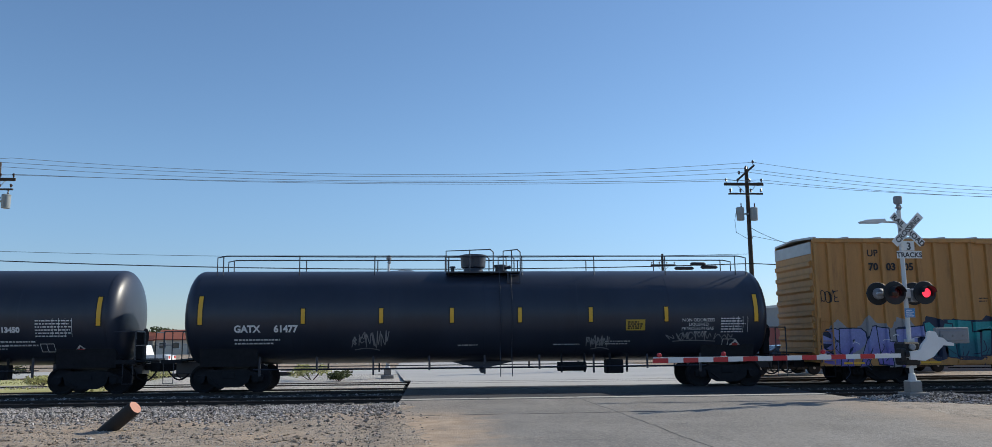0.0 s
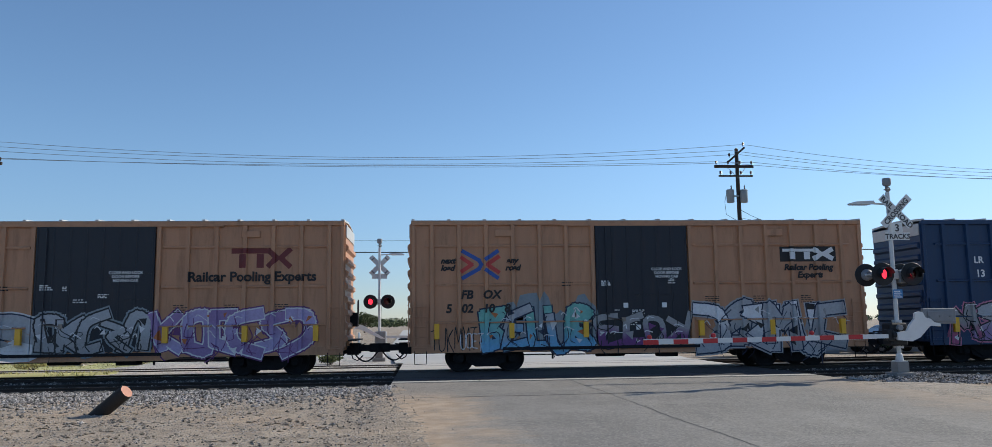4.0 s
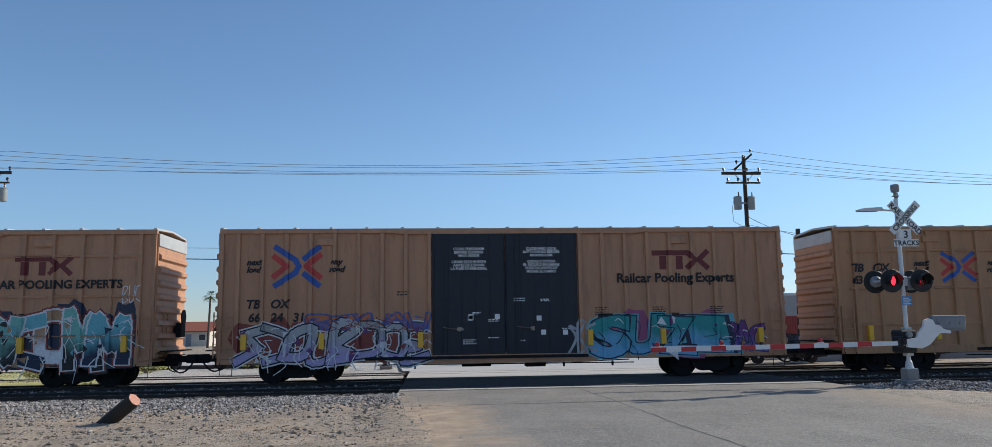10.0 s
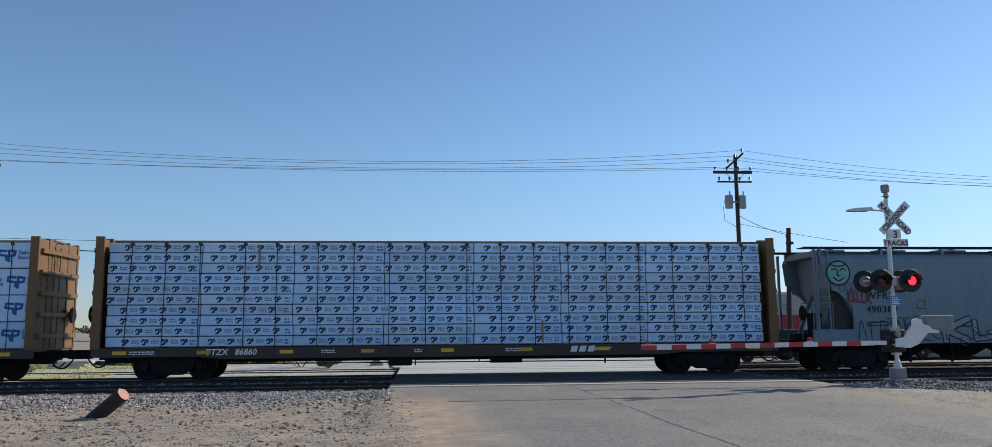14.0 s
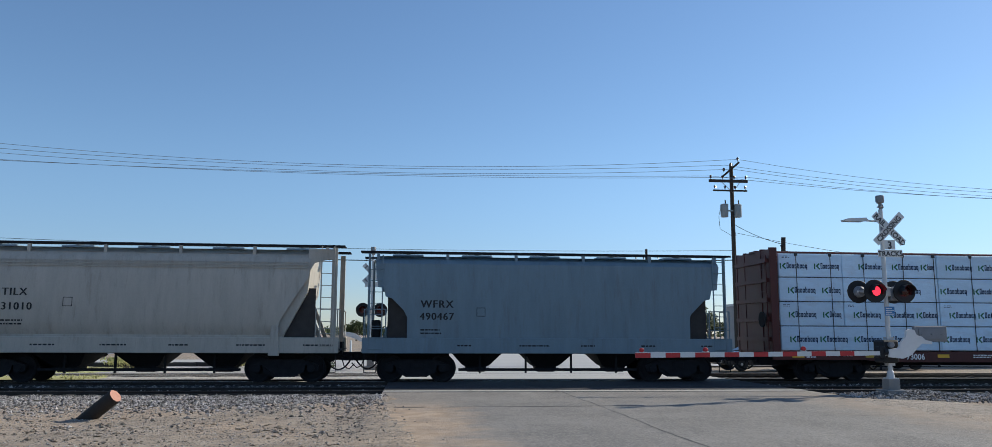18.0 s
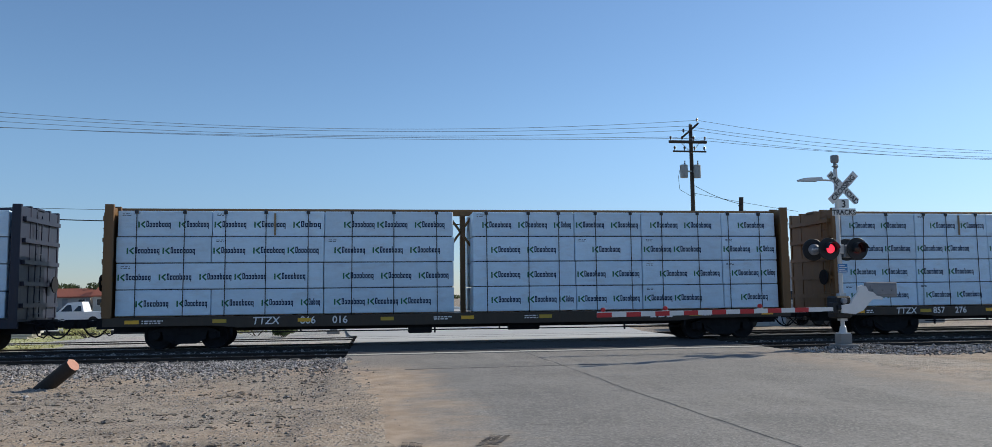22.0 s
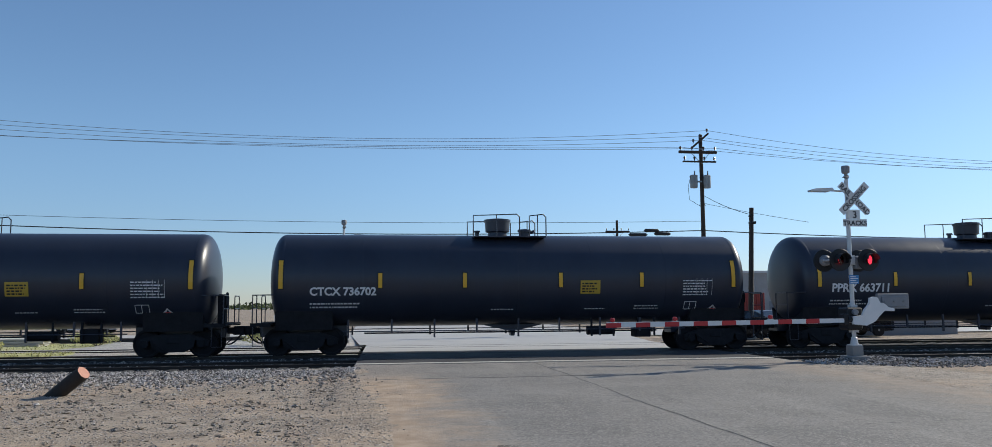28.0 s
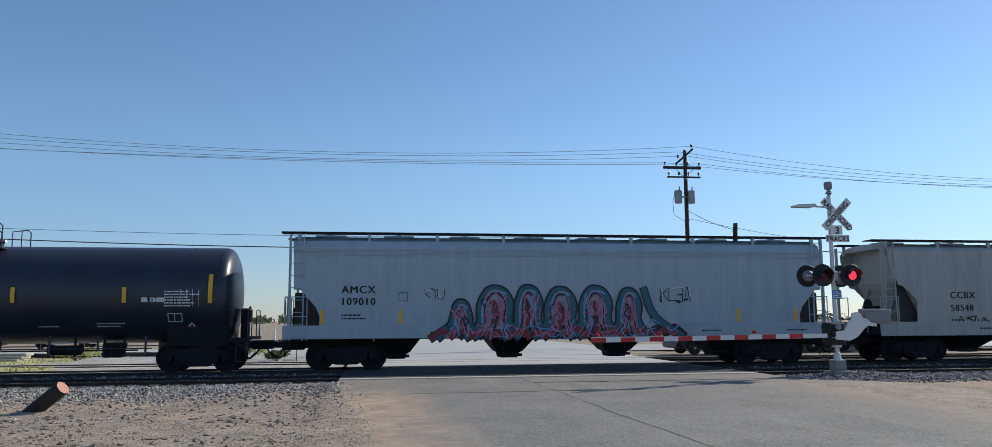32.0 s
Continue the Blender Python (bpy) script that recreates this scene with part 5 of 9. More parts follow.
def scrawl(shape, rng, box, n, width, surf):
    """Hurried chalk handwriting that cannot be read: loops, spikes and an underline."""
    x0, x1, z0, z1 = box
    w, hz = (x1 - x0) / n, z1 - z0
    for i in range(n):
        xa, tall = x0 + i * w, rng.uniform(0.7, 1.15) * hz
        pts = [(xa + rng.uniform(0.0, 0.25) * w, z0 + rng.uniform(0.0, 0.2) * hz)]
        for k in range(rng.choice((3, 4, 5))):
            up = k % 2 == 0
            pts.append((xa + (0.2 + 0.25 * k + rng.gauss(0, 0.15)) * w, z0 + (tall * rng.uniform(0.75, 1.0) if up else hz * rng.uniform(-0.05, 0.45))))
        if rng.random() < 0.55:
            cx, cz, r = xa + 0.5 * w, z0 + rng.uniform(0.35, 0.65) * hz, 0.32 * w
            pts += [(cx + r * math.cos(q), cz + 1.3 * r * math.sin(q)) for q in (0.4, 1.8, 3.2, 4.6, 5.8)]
        stroke(shape, smooth_line(pts, 3), width, -0.004, surf)
    u0, u1 = x0 + rng.uniform(0.0, 0.3) * (x1 - x0), x1 - rng.uniform(0.0, 0.25) * (x1 - x0)
    stroke(shape, smooth_line([(u0, z0 - 0.12 * hz), ((u0 + u1) / 2, z0 - 0.02 * hz), (u1, z0 - 0.15 * hz)], 4), width, -0.004, surf)


# ---------------------------------------------------------------- tank cars
def tank_car(i, label, marks, R=1.62, zc=2.57, long_rail=False, stripes=(), sign=None, table=None, tags=(), plate=None, dome_x=-0.5, ends="tall", seed=0, remarks=()):
    a, b = CONSIST[i]
    L = b - a
    car = thing("tank_car", label, "tank car", ((a + b) / 2, TRACKS[1], 0), group="cars of the freight train")
    CARS.append((car, (a + b) / 2))
    rng = random.Random(300 + i)
    h = L / 2
    inset = 1.6 if long_rail else 1.2   # truck centres stand close to the heads

    def surf(z):
        return -math.sqrt(max(0.01, R * R - (z - zc) ** 2)) - 0.012

    hd = 0.52
    prof = [(-h + hd * (1 - max(0.0, 1 - math.sin(u) ** 2.5) ** 0.4), R * math.sin(u)) for u in (math.pi / 2 * k / 14 for k in range(15))]
    prof[0] = (-h, 0.02)
    prof = prof + [(-x, r) for x, r in prof[::-1]]
    shell = part("tank", Shape().lathe("x", prof, 56, (0, 0, zc)), BLACK, car, "black painted steel tank", smooth=True)
    seams = [-h + hd + k * (L - 2 * hd) / 6 for k in range(7)]
    for x in seams:
        part("weld_seam", Shape().lathe("x", [(x - 0.05, R - 0.003), (x - 0.02, R + 0.0012), (x + 0.02, R + 0.0012), (x + 0.05, R - 0.003)], 56, (0, 0, zc)), BLACK, shell, smooth=True)
    # underframe stubs and saddles
    for d in (-1, 1):
        x0, x1 = sorted((d * (h - 2.6), d * (h + 0.35)))
        part("stub_sill", Shape().box(x0, x1, -0.36, 0.36, 0.62, 1.02, 0.02), BLACK, car)
        c = d * (h - inset)
        part("saddle", Shape().prism("x", [(-1.1, 0.86), (1.1, 0.86), (1.22, 1.5), (0.8, 1.2), (0, 1.04), (-0.8, 1.2), (-1.22, 1.5)], c - 0.95, c + 0.95), RUN, car, "black bolster web under the tank")
        e0, e1 = sorted((d * (h - 0.15), d * (h + 0.5)))
        part("end_platform", Shape().box(e0, e1, -1.45, 1.45, 1.04, 1.10).box(e0, e1, -1.5, -1.42, 1.0, 1.12).box(e0, e1, 1.42, 1.5, 1.0, 1.12), RUN, car)
        xx = d * (h + 0.45)
        for y0, y1 in ((-1.4, -0.55), (0.55, 1.4)):
            g = Shape().path([(xx, y0, 1.1), (xx, y0, 2.0), (xx, y0 + 0.05, 2.05), (xx, y1 - 0.05, 2.05), (xx, y1, 2.0), (xx, y1, 1.1)], 0.02, 6)
            g.tube((xx, y0, 1.6), (xx, y1, 1.6), 0.016, 6)
            part("end_railing", g, BLACK, car)
        part("grab_iron", Shape().path([(xx, -1.42, 1.1), (xx, -1.42, 2.05), (d * (h - 0.25), -1.45, 2.05)], 0.02, 6), BLACK, car)
        part("sill_step", Shape().path([(d * (h + 0.1), -1.45, 1.05), (d * (h + 0.1), -1.45, 0.35), (d * (h + 0.42), -1.45, 0.35), (d * (h + 0.42), -1.45, 1.05)], 0.016, 6), BLACK, car)
        if d > 0:
            part("hand_brake", Shape().box(h + 0.05, h + 0.3, -0.35, 0.1, 1.1, 2.1, 0.03).lathe("x", [(h + 0.3, 0.02), (h + 0.3, 0.28), (h + 0.33, 0.28), (h + 0.33, 0.22)], 14, (0, -0.1, 1.9)), RUN, car)
    # rail along the lower flanks, hung on brackets
    for y in (-1.52, 1.52):
        zr = zc - R - 0.14
        s = Shape().tube((-h + 2.5, y, zr), (h - 2.5, y, zr), 0.02, 6)
        n = 9
        for k in range(n):
            x = -h + 2.7 + k * (L - 5.4) / (n - 1)
            s.box(x - 0.03, x + 0.03, y - 0.03, y + 0.03, zr - 0.22 + 0.14 * (k % 2), zc - 0.84 * R)
        part("side_rail", s, BLACK, car)
    u = Shape().tube((-h + 3.2, -0.5, 0.72), (h - 3.2, -0.5, 0.72), 0.03, 6)
    u.tube((2.6, -0.8, 0.75), (3.6, -0.8, 0.75), 0.16, 12).box(4.3, 4.9, -1.0, -0.5, 0.5, 0.98, 0.03)
    for x in (2.7, 3.5, 4.4, 5.0):
        u.box(x - 0.03, x + 0.03, -1.1, -1.04, 0.55, 1.2)
    part("brake_gear", u, RUN, car)
    o = Shape().prism("y", [(-1.3, zc - R + 0.06), (1.3, zc - R + 0.06), (0.4, zc - R - 0.14), (0.1, zc - R - 0.2), (0.06, zc - R - 0.38), (-0.06, zc - R - 0.38), (-0.1, zc - R - 0.2), (-0.4, zc - R - 0.14)], -0.25, 0.25)
    part("bottom_outlet", o, BLACK, car)
    # dome fittings and platform
    zt = zc + R
    x = dome_x
    part("manway", Shape().lathe("z", [(zt - 0.06, 0.36), (zt + 0.1, 0.34), (zt + 0.14, 0.44), (zt + 0.5, 0.46), (zt + 0.5, 0.49), (zt + 0.58, 0.49), (zt + 0.6, 0.4)], 20, (x, 0, 0)), BLACK, car, "dark bolted manway cover", smooth=True)
    part("valve", Shape().lathe("z", [(zt - 0.05, 0.2), (zt + 0.14, 0.2), (zt + 0.14, 0.25), (zt + 0.22, 0.25), (zt + 0.25, 0.1)], 14, (x + 1.0, 0, 0)).tube((x + 1.15, -0.1, zt + 0.1), (x + 1.35, -0.2, zt + 0.16), 0.05, 8), BLACK, car, smooth=True)
    part("valve", Shape().lathe("z", [(zt - 0.05, 0.07), (zt + 0.12, 0.07), (zt + 0.12, 0.12), (zt + 0.18, 0.1)], 10, (x - 0.75, 0, 0)), BLACK, car)
    pl = Shape().box(x - 1.0, x + 1.6, -1.1, -0.55, zt - 0.14, zt - 0.09).box(x - 1.0, x + 1.6, 0.55, 1.1, zt - 0.14, zt - 0.09)
    part("platform", pl, BLACK, car)
    for y in (-1.1, 1.1):
        for xa, xb in ((x - 1.0, x + 0.65), (x + 1.0, x + 1.6)):
            g = Shape()
            g.path([(xa, y, zt - 0.1), (xa, y, zt + 0.62), (xb - 0.1, y, zt + 0.68), (xb, y, zt + 0.58), (xb, y, zt - 0.1)], 0.022, 6)
            g.tube(((xa + xb) / 2, y, zt - 0.1), ((xa + xb) / 2, y, zt + 0.65), 0.018, 6)
            part("dome_railing", g, BLACK, car)
    if long_rail:
        g = Shape()
        for y in (-0.75, 0.75):
            g.path([(-h + 1.0, y, zt - 0.3), (-h + 1.0, y, zt + 0.42), (-h + 1.3, y, zt + 0.48), (h - 0.9, y, zt + 0.48), (h - 0.6, y, zt + 0.42), (h - 0.6, y, zt - 0.3)], 0.022, 6)
            for k in range(8):
                px = -h + 1.2 + k * (L - 2.2) / 7
                g.tube((px, y, zt - 0.25), (px, y, zt + 0.48), 0.02, 6)
        part("walkway_railing", g, BLACK, car, "black handrail along the whole tank top")
    if i in (0, 1, 28):
        ladder(car, x + 1.15, -1.14, zt - 1.2, 1.1, 4, BLACK)
        ld = Shape()
        for px in (0.55, 0.95):
            ld.path([(px, -1.12, zt - 0.1)] + [(px, surf(z) - 0.06, z) for z in (zc + 1.1, zc + 0.6, zc, zc - 0.6, zc - 1.1)] + [(px, -1.45, 0.45)], 0.016, 5)
        part("side_ladder", ld, BLACK, car)
    # markings
    w = Shape()
    for body_, mx, mz, size in marks:
        write(w, body_, mx, mz, size * 0.92, surf=surf, bold=0.013)
    mx = marks[0][1] if marks else 0
    for k in range(2):
        scribble(w, rng, mx, mx + 1.7, 1.72 - k * 0.12, 1.80 - k * 0.12, 1, surf=surf, h=0.05)
    for bx, n_ in ((-0.9, 1), (2.4, 1), (4.2, 2)):
        scribble(w, rng, bx, bx + 0.95, 1.5, 1.5 + 0.09 * n_, n_, surf=surf, h=0.03)
    if table:
        x0, x1, z0, z1 = table
        scribble(w, rng, x0, x1, z0, z1, 6, surf=surf, h=0.04)
        for k in range(4):
            flat(w, x0 + 0.45 * (x1 - x0) + k * 0.17 * (x1 - x0), x0 + 0.45 * (x1 - x0) + k * 0.17 * (x1 - x0) + 0.012, z0, z1, surf=surf)
        for xa, xb, za, zb in ((x0 + 0.1, x0 + 0.55, z0 - 0.5, z0 - 0.48), (x0 + 0.1, x0 + 0.55, z0 - 0.24, z0 - 0.22), (x0 + 0.1, x0 + 0.12, z0 - 0.5, z0 - 0.22), (x0 + 0.53, x0 + 0.55, z0 - 0.5, z0 - 0.22), (x0 + 0.3, x0 + 0.32, z0 - 0.5, z0 - 0.22)):
            flat(w, xa, xb, za, zb, surf=surf)
    for body_, nx, nz, size in remarks:
        write(w, body_, nx, nz, size, surf=surf)
    part("lettering", w, WHITEP, car, "white reporting marks and small stencils", kind="stuff")
    dp = Shape()
    for px in (h - 1.35,):
        zc_ = 1.45
        q = [(px, zc_ - 0.19), (px + 0.19, zc_), (px, zc_ + 0.19), (px - 0.19, zc_)]
        dp.quad(*[(qx, surf(qz) - 0.004, qz) for qx, qz in q])
    placard = part("placard", dp, WHITEP, car, "diamond hazard placard")
    part("placard_centre", flat(Shape(), h - 1.45, h - 1.25, 1.38, 1.5, surf=lambda z: surf(z) - 0.01), LRED, placard)
    st = sorted(stripes)
    reflectors(car, st[1:-1], 2.27, 2.77, 0, 0.13, surf)
    reflectors(car, (st[0], st[-1]), 2.25, 3.2, 0, 0.14, surf)
    if sign:
        so = part("warning_panel", flat(Shape(), *sign, surf=lambda z: surf(z) - 0.004), YSIGN, car, "faded yellow notice panel")
        s = Shape()
        scribble(s, rng, sign[0] + 0.06, sign[1] - 0.06, sign[2] + 0.05, sign[3] - 0.04, 4, surf=lambda z: surf(z) - 0.01, h=0.05)
        part("notice_line", s, DARKP, so, kind="stuff")
    if plate:
        po = part("name_plate", flat(Shape(), *plate, surf=lambda z: surf(z) - 0.01), GREY2, car, "grey owner plate with dark block letters")
        s = Shape()
        for k in range(9):
            px = plate[0] + 0.3 + k * (plate[1] - plate[0] - 0.4) / 9
            flat(s, px, px + 0.13, plate[2] + 0.1, plate[3] - 0.1, surf=lambda z: surf(z) - 0.016, slant=0.2)
        part("plate_letter", s, DARKP, po, kind="stuff")
    for bx, n_, colr in tags:
        s = Shape()
        scrawl(s, rng, bx, n_, 0.028, surf)
        part("sprayed_tag", s, SPRAY[colr], car, "thin scrawled chalky tag", kind="stuff")
    running_gear(car, L, inset, i)
    return car


# ---------------------------------------------------------------- covered hoppers
def hopper_car(i, label, col, roof_z, kind, marks, outlets=3, extra=None, stripes=()):
    a, b = CONSIST[i]
    L = b - a
    car = thing("covered_hopper", label, "hopper car", ((a + b) / 2, TRACKS[1], 0), group="cars of the freight train")
    CARS.append((car, (a + b) / 2))
    rng = random.Random(500 + i)
    h = L / 2
    zr = roof_z - 0.12
    # height, inset of the side sheet's end, half width
    if kind == "short":
        lv = [(zr - 0.18, 0.42, 1.40), (zr - 0.32, 0.42, 1.54), (3.2, 0.52, 1.57), (3.18, 0.72, 1.57), (2.88, 0.78, 1.57), (2.82, 1.0, 1.57), (2.3, 1.52, 1.56), (1.48, 1.52, 1.54)]
    elif kind == "round":
        lv = [(zr - 0.22, 1.0, 1.38), (zr - 0.36, 1.02, 1.50), (3.5, 1.06, 1.58), (3.0, 1.38, 1.60), (2.5, 1.70, 1.60), (2.0, 2.0, 1.57), (1.75, 2.02, 1.52), (1.52, 2.02, 1.42)]
    else:
        lv = [(zr - 0.2, 0.3, 1.42), (zr - 0.42, 0.32, 1.55), (3.5, 0.34, 1.57), (2.70, 0.36, 1.57), (2.66, 0.62, 1.57), (2.48, 0.76, 1.57), (2.1, 1.1, 1.57), (1.78, 1.22, 1.56), (1.5, 1.2, 1.55)]

    def side_y(z):
        zs = [q[0] for q in lv][::-1]
        return -float(np.interp(z, zs, [q[2] for q in lv][::-1])) - 0.012

    for d in (-1, 1):
        s = Shape()
        vs = []
        for z, ins, w in lv:
            vs += [(-h + ins, d * w, z), (-h * 0.4, d * w, z), (h * 0.4, d * w, z), (h - ins, d * w, z)]
        n = len(lv)
        fs = [(k * 4 + q, k * 4 + q + 1, (k + 1) * 4 + q + 1, (k + 1) * 4 + q) for k in range(n - 1) for q in range(3)]
        s.add(vs, fs)
        s.add([(x, y - d * 0.03, z) for x, y, z in vs], [f[::-1] for f in fs])
        part("side_sheet", s, col, car, smooth=(kind == "round"))
    # inner bin with sloped ends
    lo, hi = (1.9, 0.6) if kind != "long" else (3.4, 0.55)
    s = Shape()
    prof = [(zr - 0.2, hi + 0.4, 1.36), (zr - 0.4, hi + 0.4, 1.47), (3.0, hi + 0.5, 1.5), (1.45, lo, 1.44)]
    vs = [(sx * (h - ins), sy * w, z) for z, ins, w in prof for sx, sy in ((-1, -1), (1, -1), (1, 1), (-1, 1))]
    s.add(vs, [(k * 4 + q, k * 4 + (q + 1) % 4, (k + 1) * 4 + (q + 1) % 4, (k + 1) * 4 + q) for k in range(3) for q in range(4)] + [(0, 1, 2, 3), (15, 14, 13, 12)])
    part("bin", s, col, car, "sloped end sheets of the hopper")
    # roof
    s = Shape().prism("x", [(-1.4, zr - 0.2), (-1.0, zr - 0.02), (0, zr + 0.04), (1.0, zr - 0.02), (1.4, zr - 0.2)], -h + lv[0][1] + 0.02, h - lv[0][1] - 0.02)
    part("roof", s, col, car)
    if kind != "short":
        for k in range(3):
            z = zr - 0.5 - k * 0.09
            part("bead", Shape().box(-h + lv[1][1] + 0.05, h - lv[1][1] - 0.05, -1.585, -1.56, z - 0.012, z + 0.012), col, car)
    # running boards on posts, hatches
    rb = Shape()
    for y in (-1.12, 1.12):
        rb.box(-h - 0.1, h + 0.1, y - 0.28, y + 0.28, roof_z - 0.045, roof_z - 0.01)
        rb.box(-h - 0.1, h + 0.1, y - 0.3, y - 0.26, roof_z - 0.07, roof_z)
    part("running_board", rb, RUN, car, "dark grating walkway along the roof")
    n = int(L / 2.2)
    for k in range(n + 1):
        x = -h + 0.5 + k * (L - 1.0) / n
        for y in (-1.35, 1.35):
            part("roof_bracket", Shape().box(x - 0.05, x + 0.05, y - 0.05, y + 0.05, zr - 0.3, roof_z - 0.05), col, car)
    hz = shared("hatch", lambda: (Shape().box(-0.55, 0.55, -0.32, 0.32, 0, 0.1, 0.03).box(-0.06, 0.06, -0.36, 0.36, 0.1, 0.14), False), GREY)
    for k in range(max(4, int(L / 2.4))):
        m = max(4, int(L / 2.4))
        o = part("hatch", hz, None, car)
        o.location = (-h + 1.5 + k * (L - 3.0) / (m - 1), 0, zr + 0.02)
    # sill
    z0 = 0.98
    z0 = 1.05 if kind == "long" else z0
    part("side_sill", Shape().box(-h + 0.02, h - 0.02, -1.58, -1.46, z0, 1.5, 0.015), col, car)
    part("side_sill", Shape().box(-h + 0.02, h - 0.02, 1.46, 1.58, z0, 1.5, 0.015), col, car)
    part("centre_sill", Shape().box(-h, h, -0.3, 0.3, 1.0, 1.35).box(-h, -h + 3.0, -0.3, 0.3, 0.72, 1.0).box(h - 3.0, h, -0.3, 0.3, 0.72, 1.0), RUN, car)
    for k in range(outlets):
        x = (k - (outlets - 1) / 2) * ((L - 5.4) / outlets if kind != "long" else 4.0)
        w = 0.95 if kind != "long" else 0.84
        vs = []
        for z, hw, hy in ((1.1, w, 1.3), (0.56, 0.48, 0.5), (0.5, 0.36, 0.45), (0.32, 0.30, 0.4)):
            vs += [(x - hw, -hy, z), (x + hw, -hy, z), (x + hw, hy, z), (x - hw, hy, z)]
        s = Shape().add(vs, [(q * 4 + j, q * 4 + (j + 1) % 4, (q + 1) * 4 + (j + 1) % 4, (q + 1) * 4 + j) for q in range(3) for j in range(4)] + [(12, 13, 14, 15)])
        s.tube((x - 0.45, -0.5, 0.42), (x + 0.45, -0.5, 0.42), 0.05, 8)
        part("hopper_outlet", s, RUN, car, "dark discharge outlet")
    if kind != "long":
        s = Shape().tube((-h + 3.3, -0.95, 0.42), (h - 3.3, -0.95, 0.42), 0.05, 8)
        for k in range(4):
            x = -2.4 + k * 1.6
            s.box(x - 0.03, x + 0.03, -1.0, -0.9, 0.3, 1.0)
        part("discharge_pipe", s, RUN, car)
    # ends: platform, posts, rails, ladders
    for d in (-1, 1):
        e = d * h
        x0, x1 = sorted((e, e - d * 2.0))
        part("end_platform", Shape().box(x0, x1, -1.45, 1.45, 1.06, 1.12), RUN, car)
        pw = 0.09 if kind == "round" else 0.04
        for y in (-1.48, 1.48):
            part("corner_post", Shape().box(e - d * 0.22 - pw, e - d * 0.22 + pw, y - 0.05, y + 0.05, 1.1, roof_z - 0.1), col, car)
        ladder(car, e - (0.65 if d > 0 else -0.25), -1.54, 1.1 if kind == "round" else 1.0, roof_z - 1.15, 9, col)
        g = Shape()
        for x, y in ((e - d * 0.08, -1.5), (e - d * 0.8, -1.5), (e - d * 0.08, 1.5), (e - d * 0.08, -0.6), (e - d * 0.08, 0.6)):
            g.tube((x, y, 1.0), (x, y, 2.45), 0.02, 6)
        g.tube((e - d * 0.08, -1.5, 2.45), (e - d * 0.8, -1.5, 2.45), 0.02, 6).tube((e - d * 0.08, -1.5, 1.8), (e - d * 0.8, -1.5, 1.8), 0.016, 6)
        g.tube((e - d * 0.08, -1.5, 2.45), (e - d * 0.08, -0.6, 2.45), 0.02, 6).tube((e - d * 0.08, 0.6, 2.45), (e - d * 0.08, 1.5, 2.45), 0.02, 6)
        part("end_railing", g, col, car)
        for y in (-0.9, 0.9):
            part("end_brace", Shape().prism("y", [(e - d * 0.5, 1.1), (e - d * 0.65, 1.1), (e - d * 1.5, 3.2), (e - d * 1.35, 3.2)], y - 0.04, y + 0.04), col, car)
        if kind == "long":
            web = [(e - d * 0.38, 1.05), (e - d * 2.2, 1.05), (e - d * 2.2, 2.6), (e - d * 0.38, 2.6)]
        else:
            web = [(e - d * 0.85, 1.05), (e - d * 2.6, 1.05), (e - d * 2.6, 3.15), (e - d * 0.85, 3.15)]
        # its dark colour stands for the shade below the slope sheet
        part("shear_plate", Shape().prism("y", web, -1.3, -1.25), DIM_WEB, car, "dark web plate under the slope sheet, shade in its colour")
        if kind == "round":
            part("end_beam", Shape().prism("y", [(e - d * 0.15, roof_z - 0.15), (e - d * 1.1, roof_z - 0.15), (e - d * 1.1, roof_z - 1.0), (e - d * 0.9, roof_z - 0.62), (e - d * 0.45, roof_z - 0.5), (e - d * 0.15, roof_z - 0.5)], -1.5, -1.42), col, car)
            part("jacking_post", Shape().prism("y", [(e - d * 1.95, 0.9), (e - d * 2.3, 0.9), (e - d * 2.22, 1.9), (e - d * 2.0, 1.9)], -1.64, -1.56), col, car)
        part("sill_step", Shape().path([(e - d * 0.1, -1.52, 1.0), (e - d * 0.1, -1.52, 0.35), (e - d * 0.5, -1.52, 0.35), (e - d * 0.5, -1.52, 1.0)], 0.016, 6), RUN, car)
    part("hand_brake", Shape().box(-h + 0.3, -h + 0.6, -1.1, -0.5, 1.1, 2.1, 0.03).lathe("x", [(-h + 0.0, 0.22), (-h - 0.0, 0.27), (-h + 0.03, 0.27), (-h + 0.03, 0.02)], 16, (0, -0.8, 2.1)), RUN, car)
    part("brake_gear", Shape().tube((h - 1.8, -0.9, 1.35), (h - 0.9, -0.9, 1.35), 0.18, 12), RUN, car)
    # marks
    dk = Shape()
    for body_, x, z, size in marks:
        for k in (-1, 0, 1):   # thrice, a hair apart: bold strokes
            write(dk, body_, x + 0.011 * k, z, size, surf=lambda q: side_y(q) - 0.001 * k, spacing=1.16)
    mx, mz = marks[0][1], marks[-1][2]
    scribble(dk, rng, mx, mx + 0.9, mz - 0.48, mz - 0.25, 2, surf=side_y, h=0.05)
    for xa, xb, za, zb in ((mx + 1.9, mx + 2.2, mz + 0.12, mz + 0.14), (mx + 1.9, mx + 2.2, mz + 0.4, mz + 0.42), (mx + 1.9, mx + 1.92, mz + 0.12, mz + 0.42), (mx + 2.18, mx + 2.2, mz + 0.12, mz + 0.42)):
        flat(dk, xa, xb, za, zb, surf=side_y)
    for k in range(5):
        x = -h * 0.5 + k * h * 0.33
        scribble(dk, rng, x, x + rng.uniform(0.4, 1.1), 1.22, 1.3, 1, -1.586, None, 0.05)
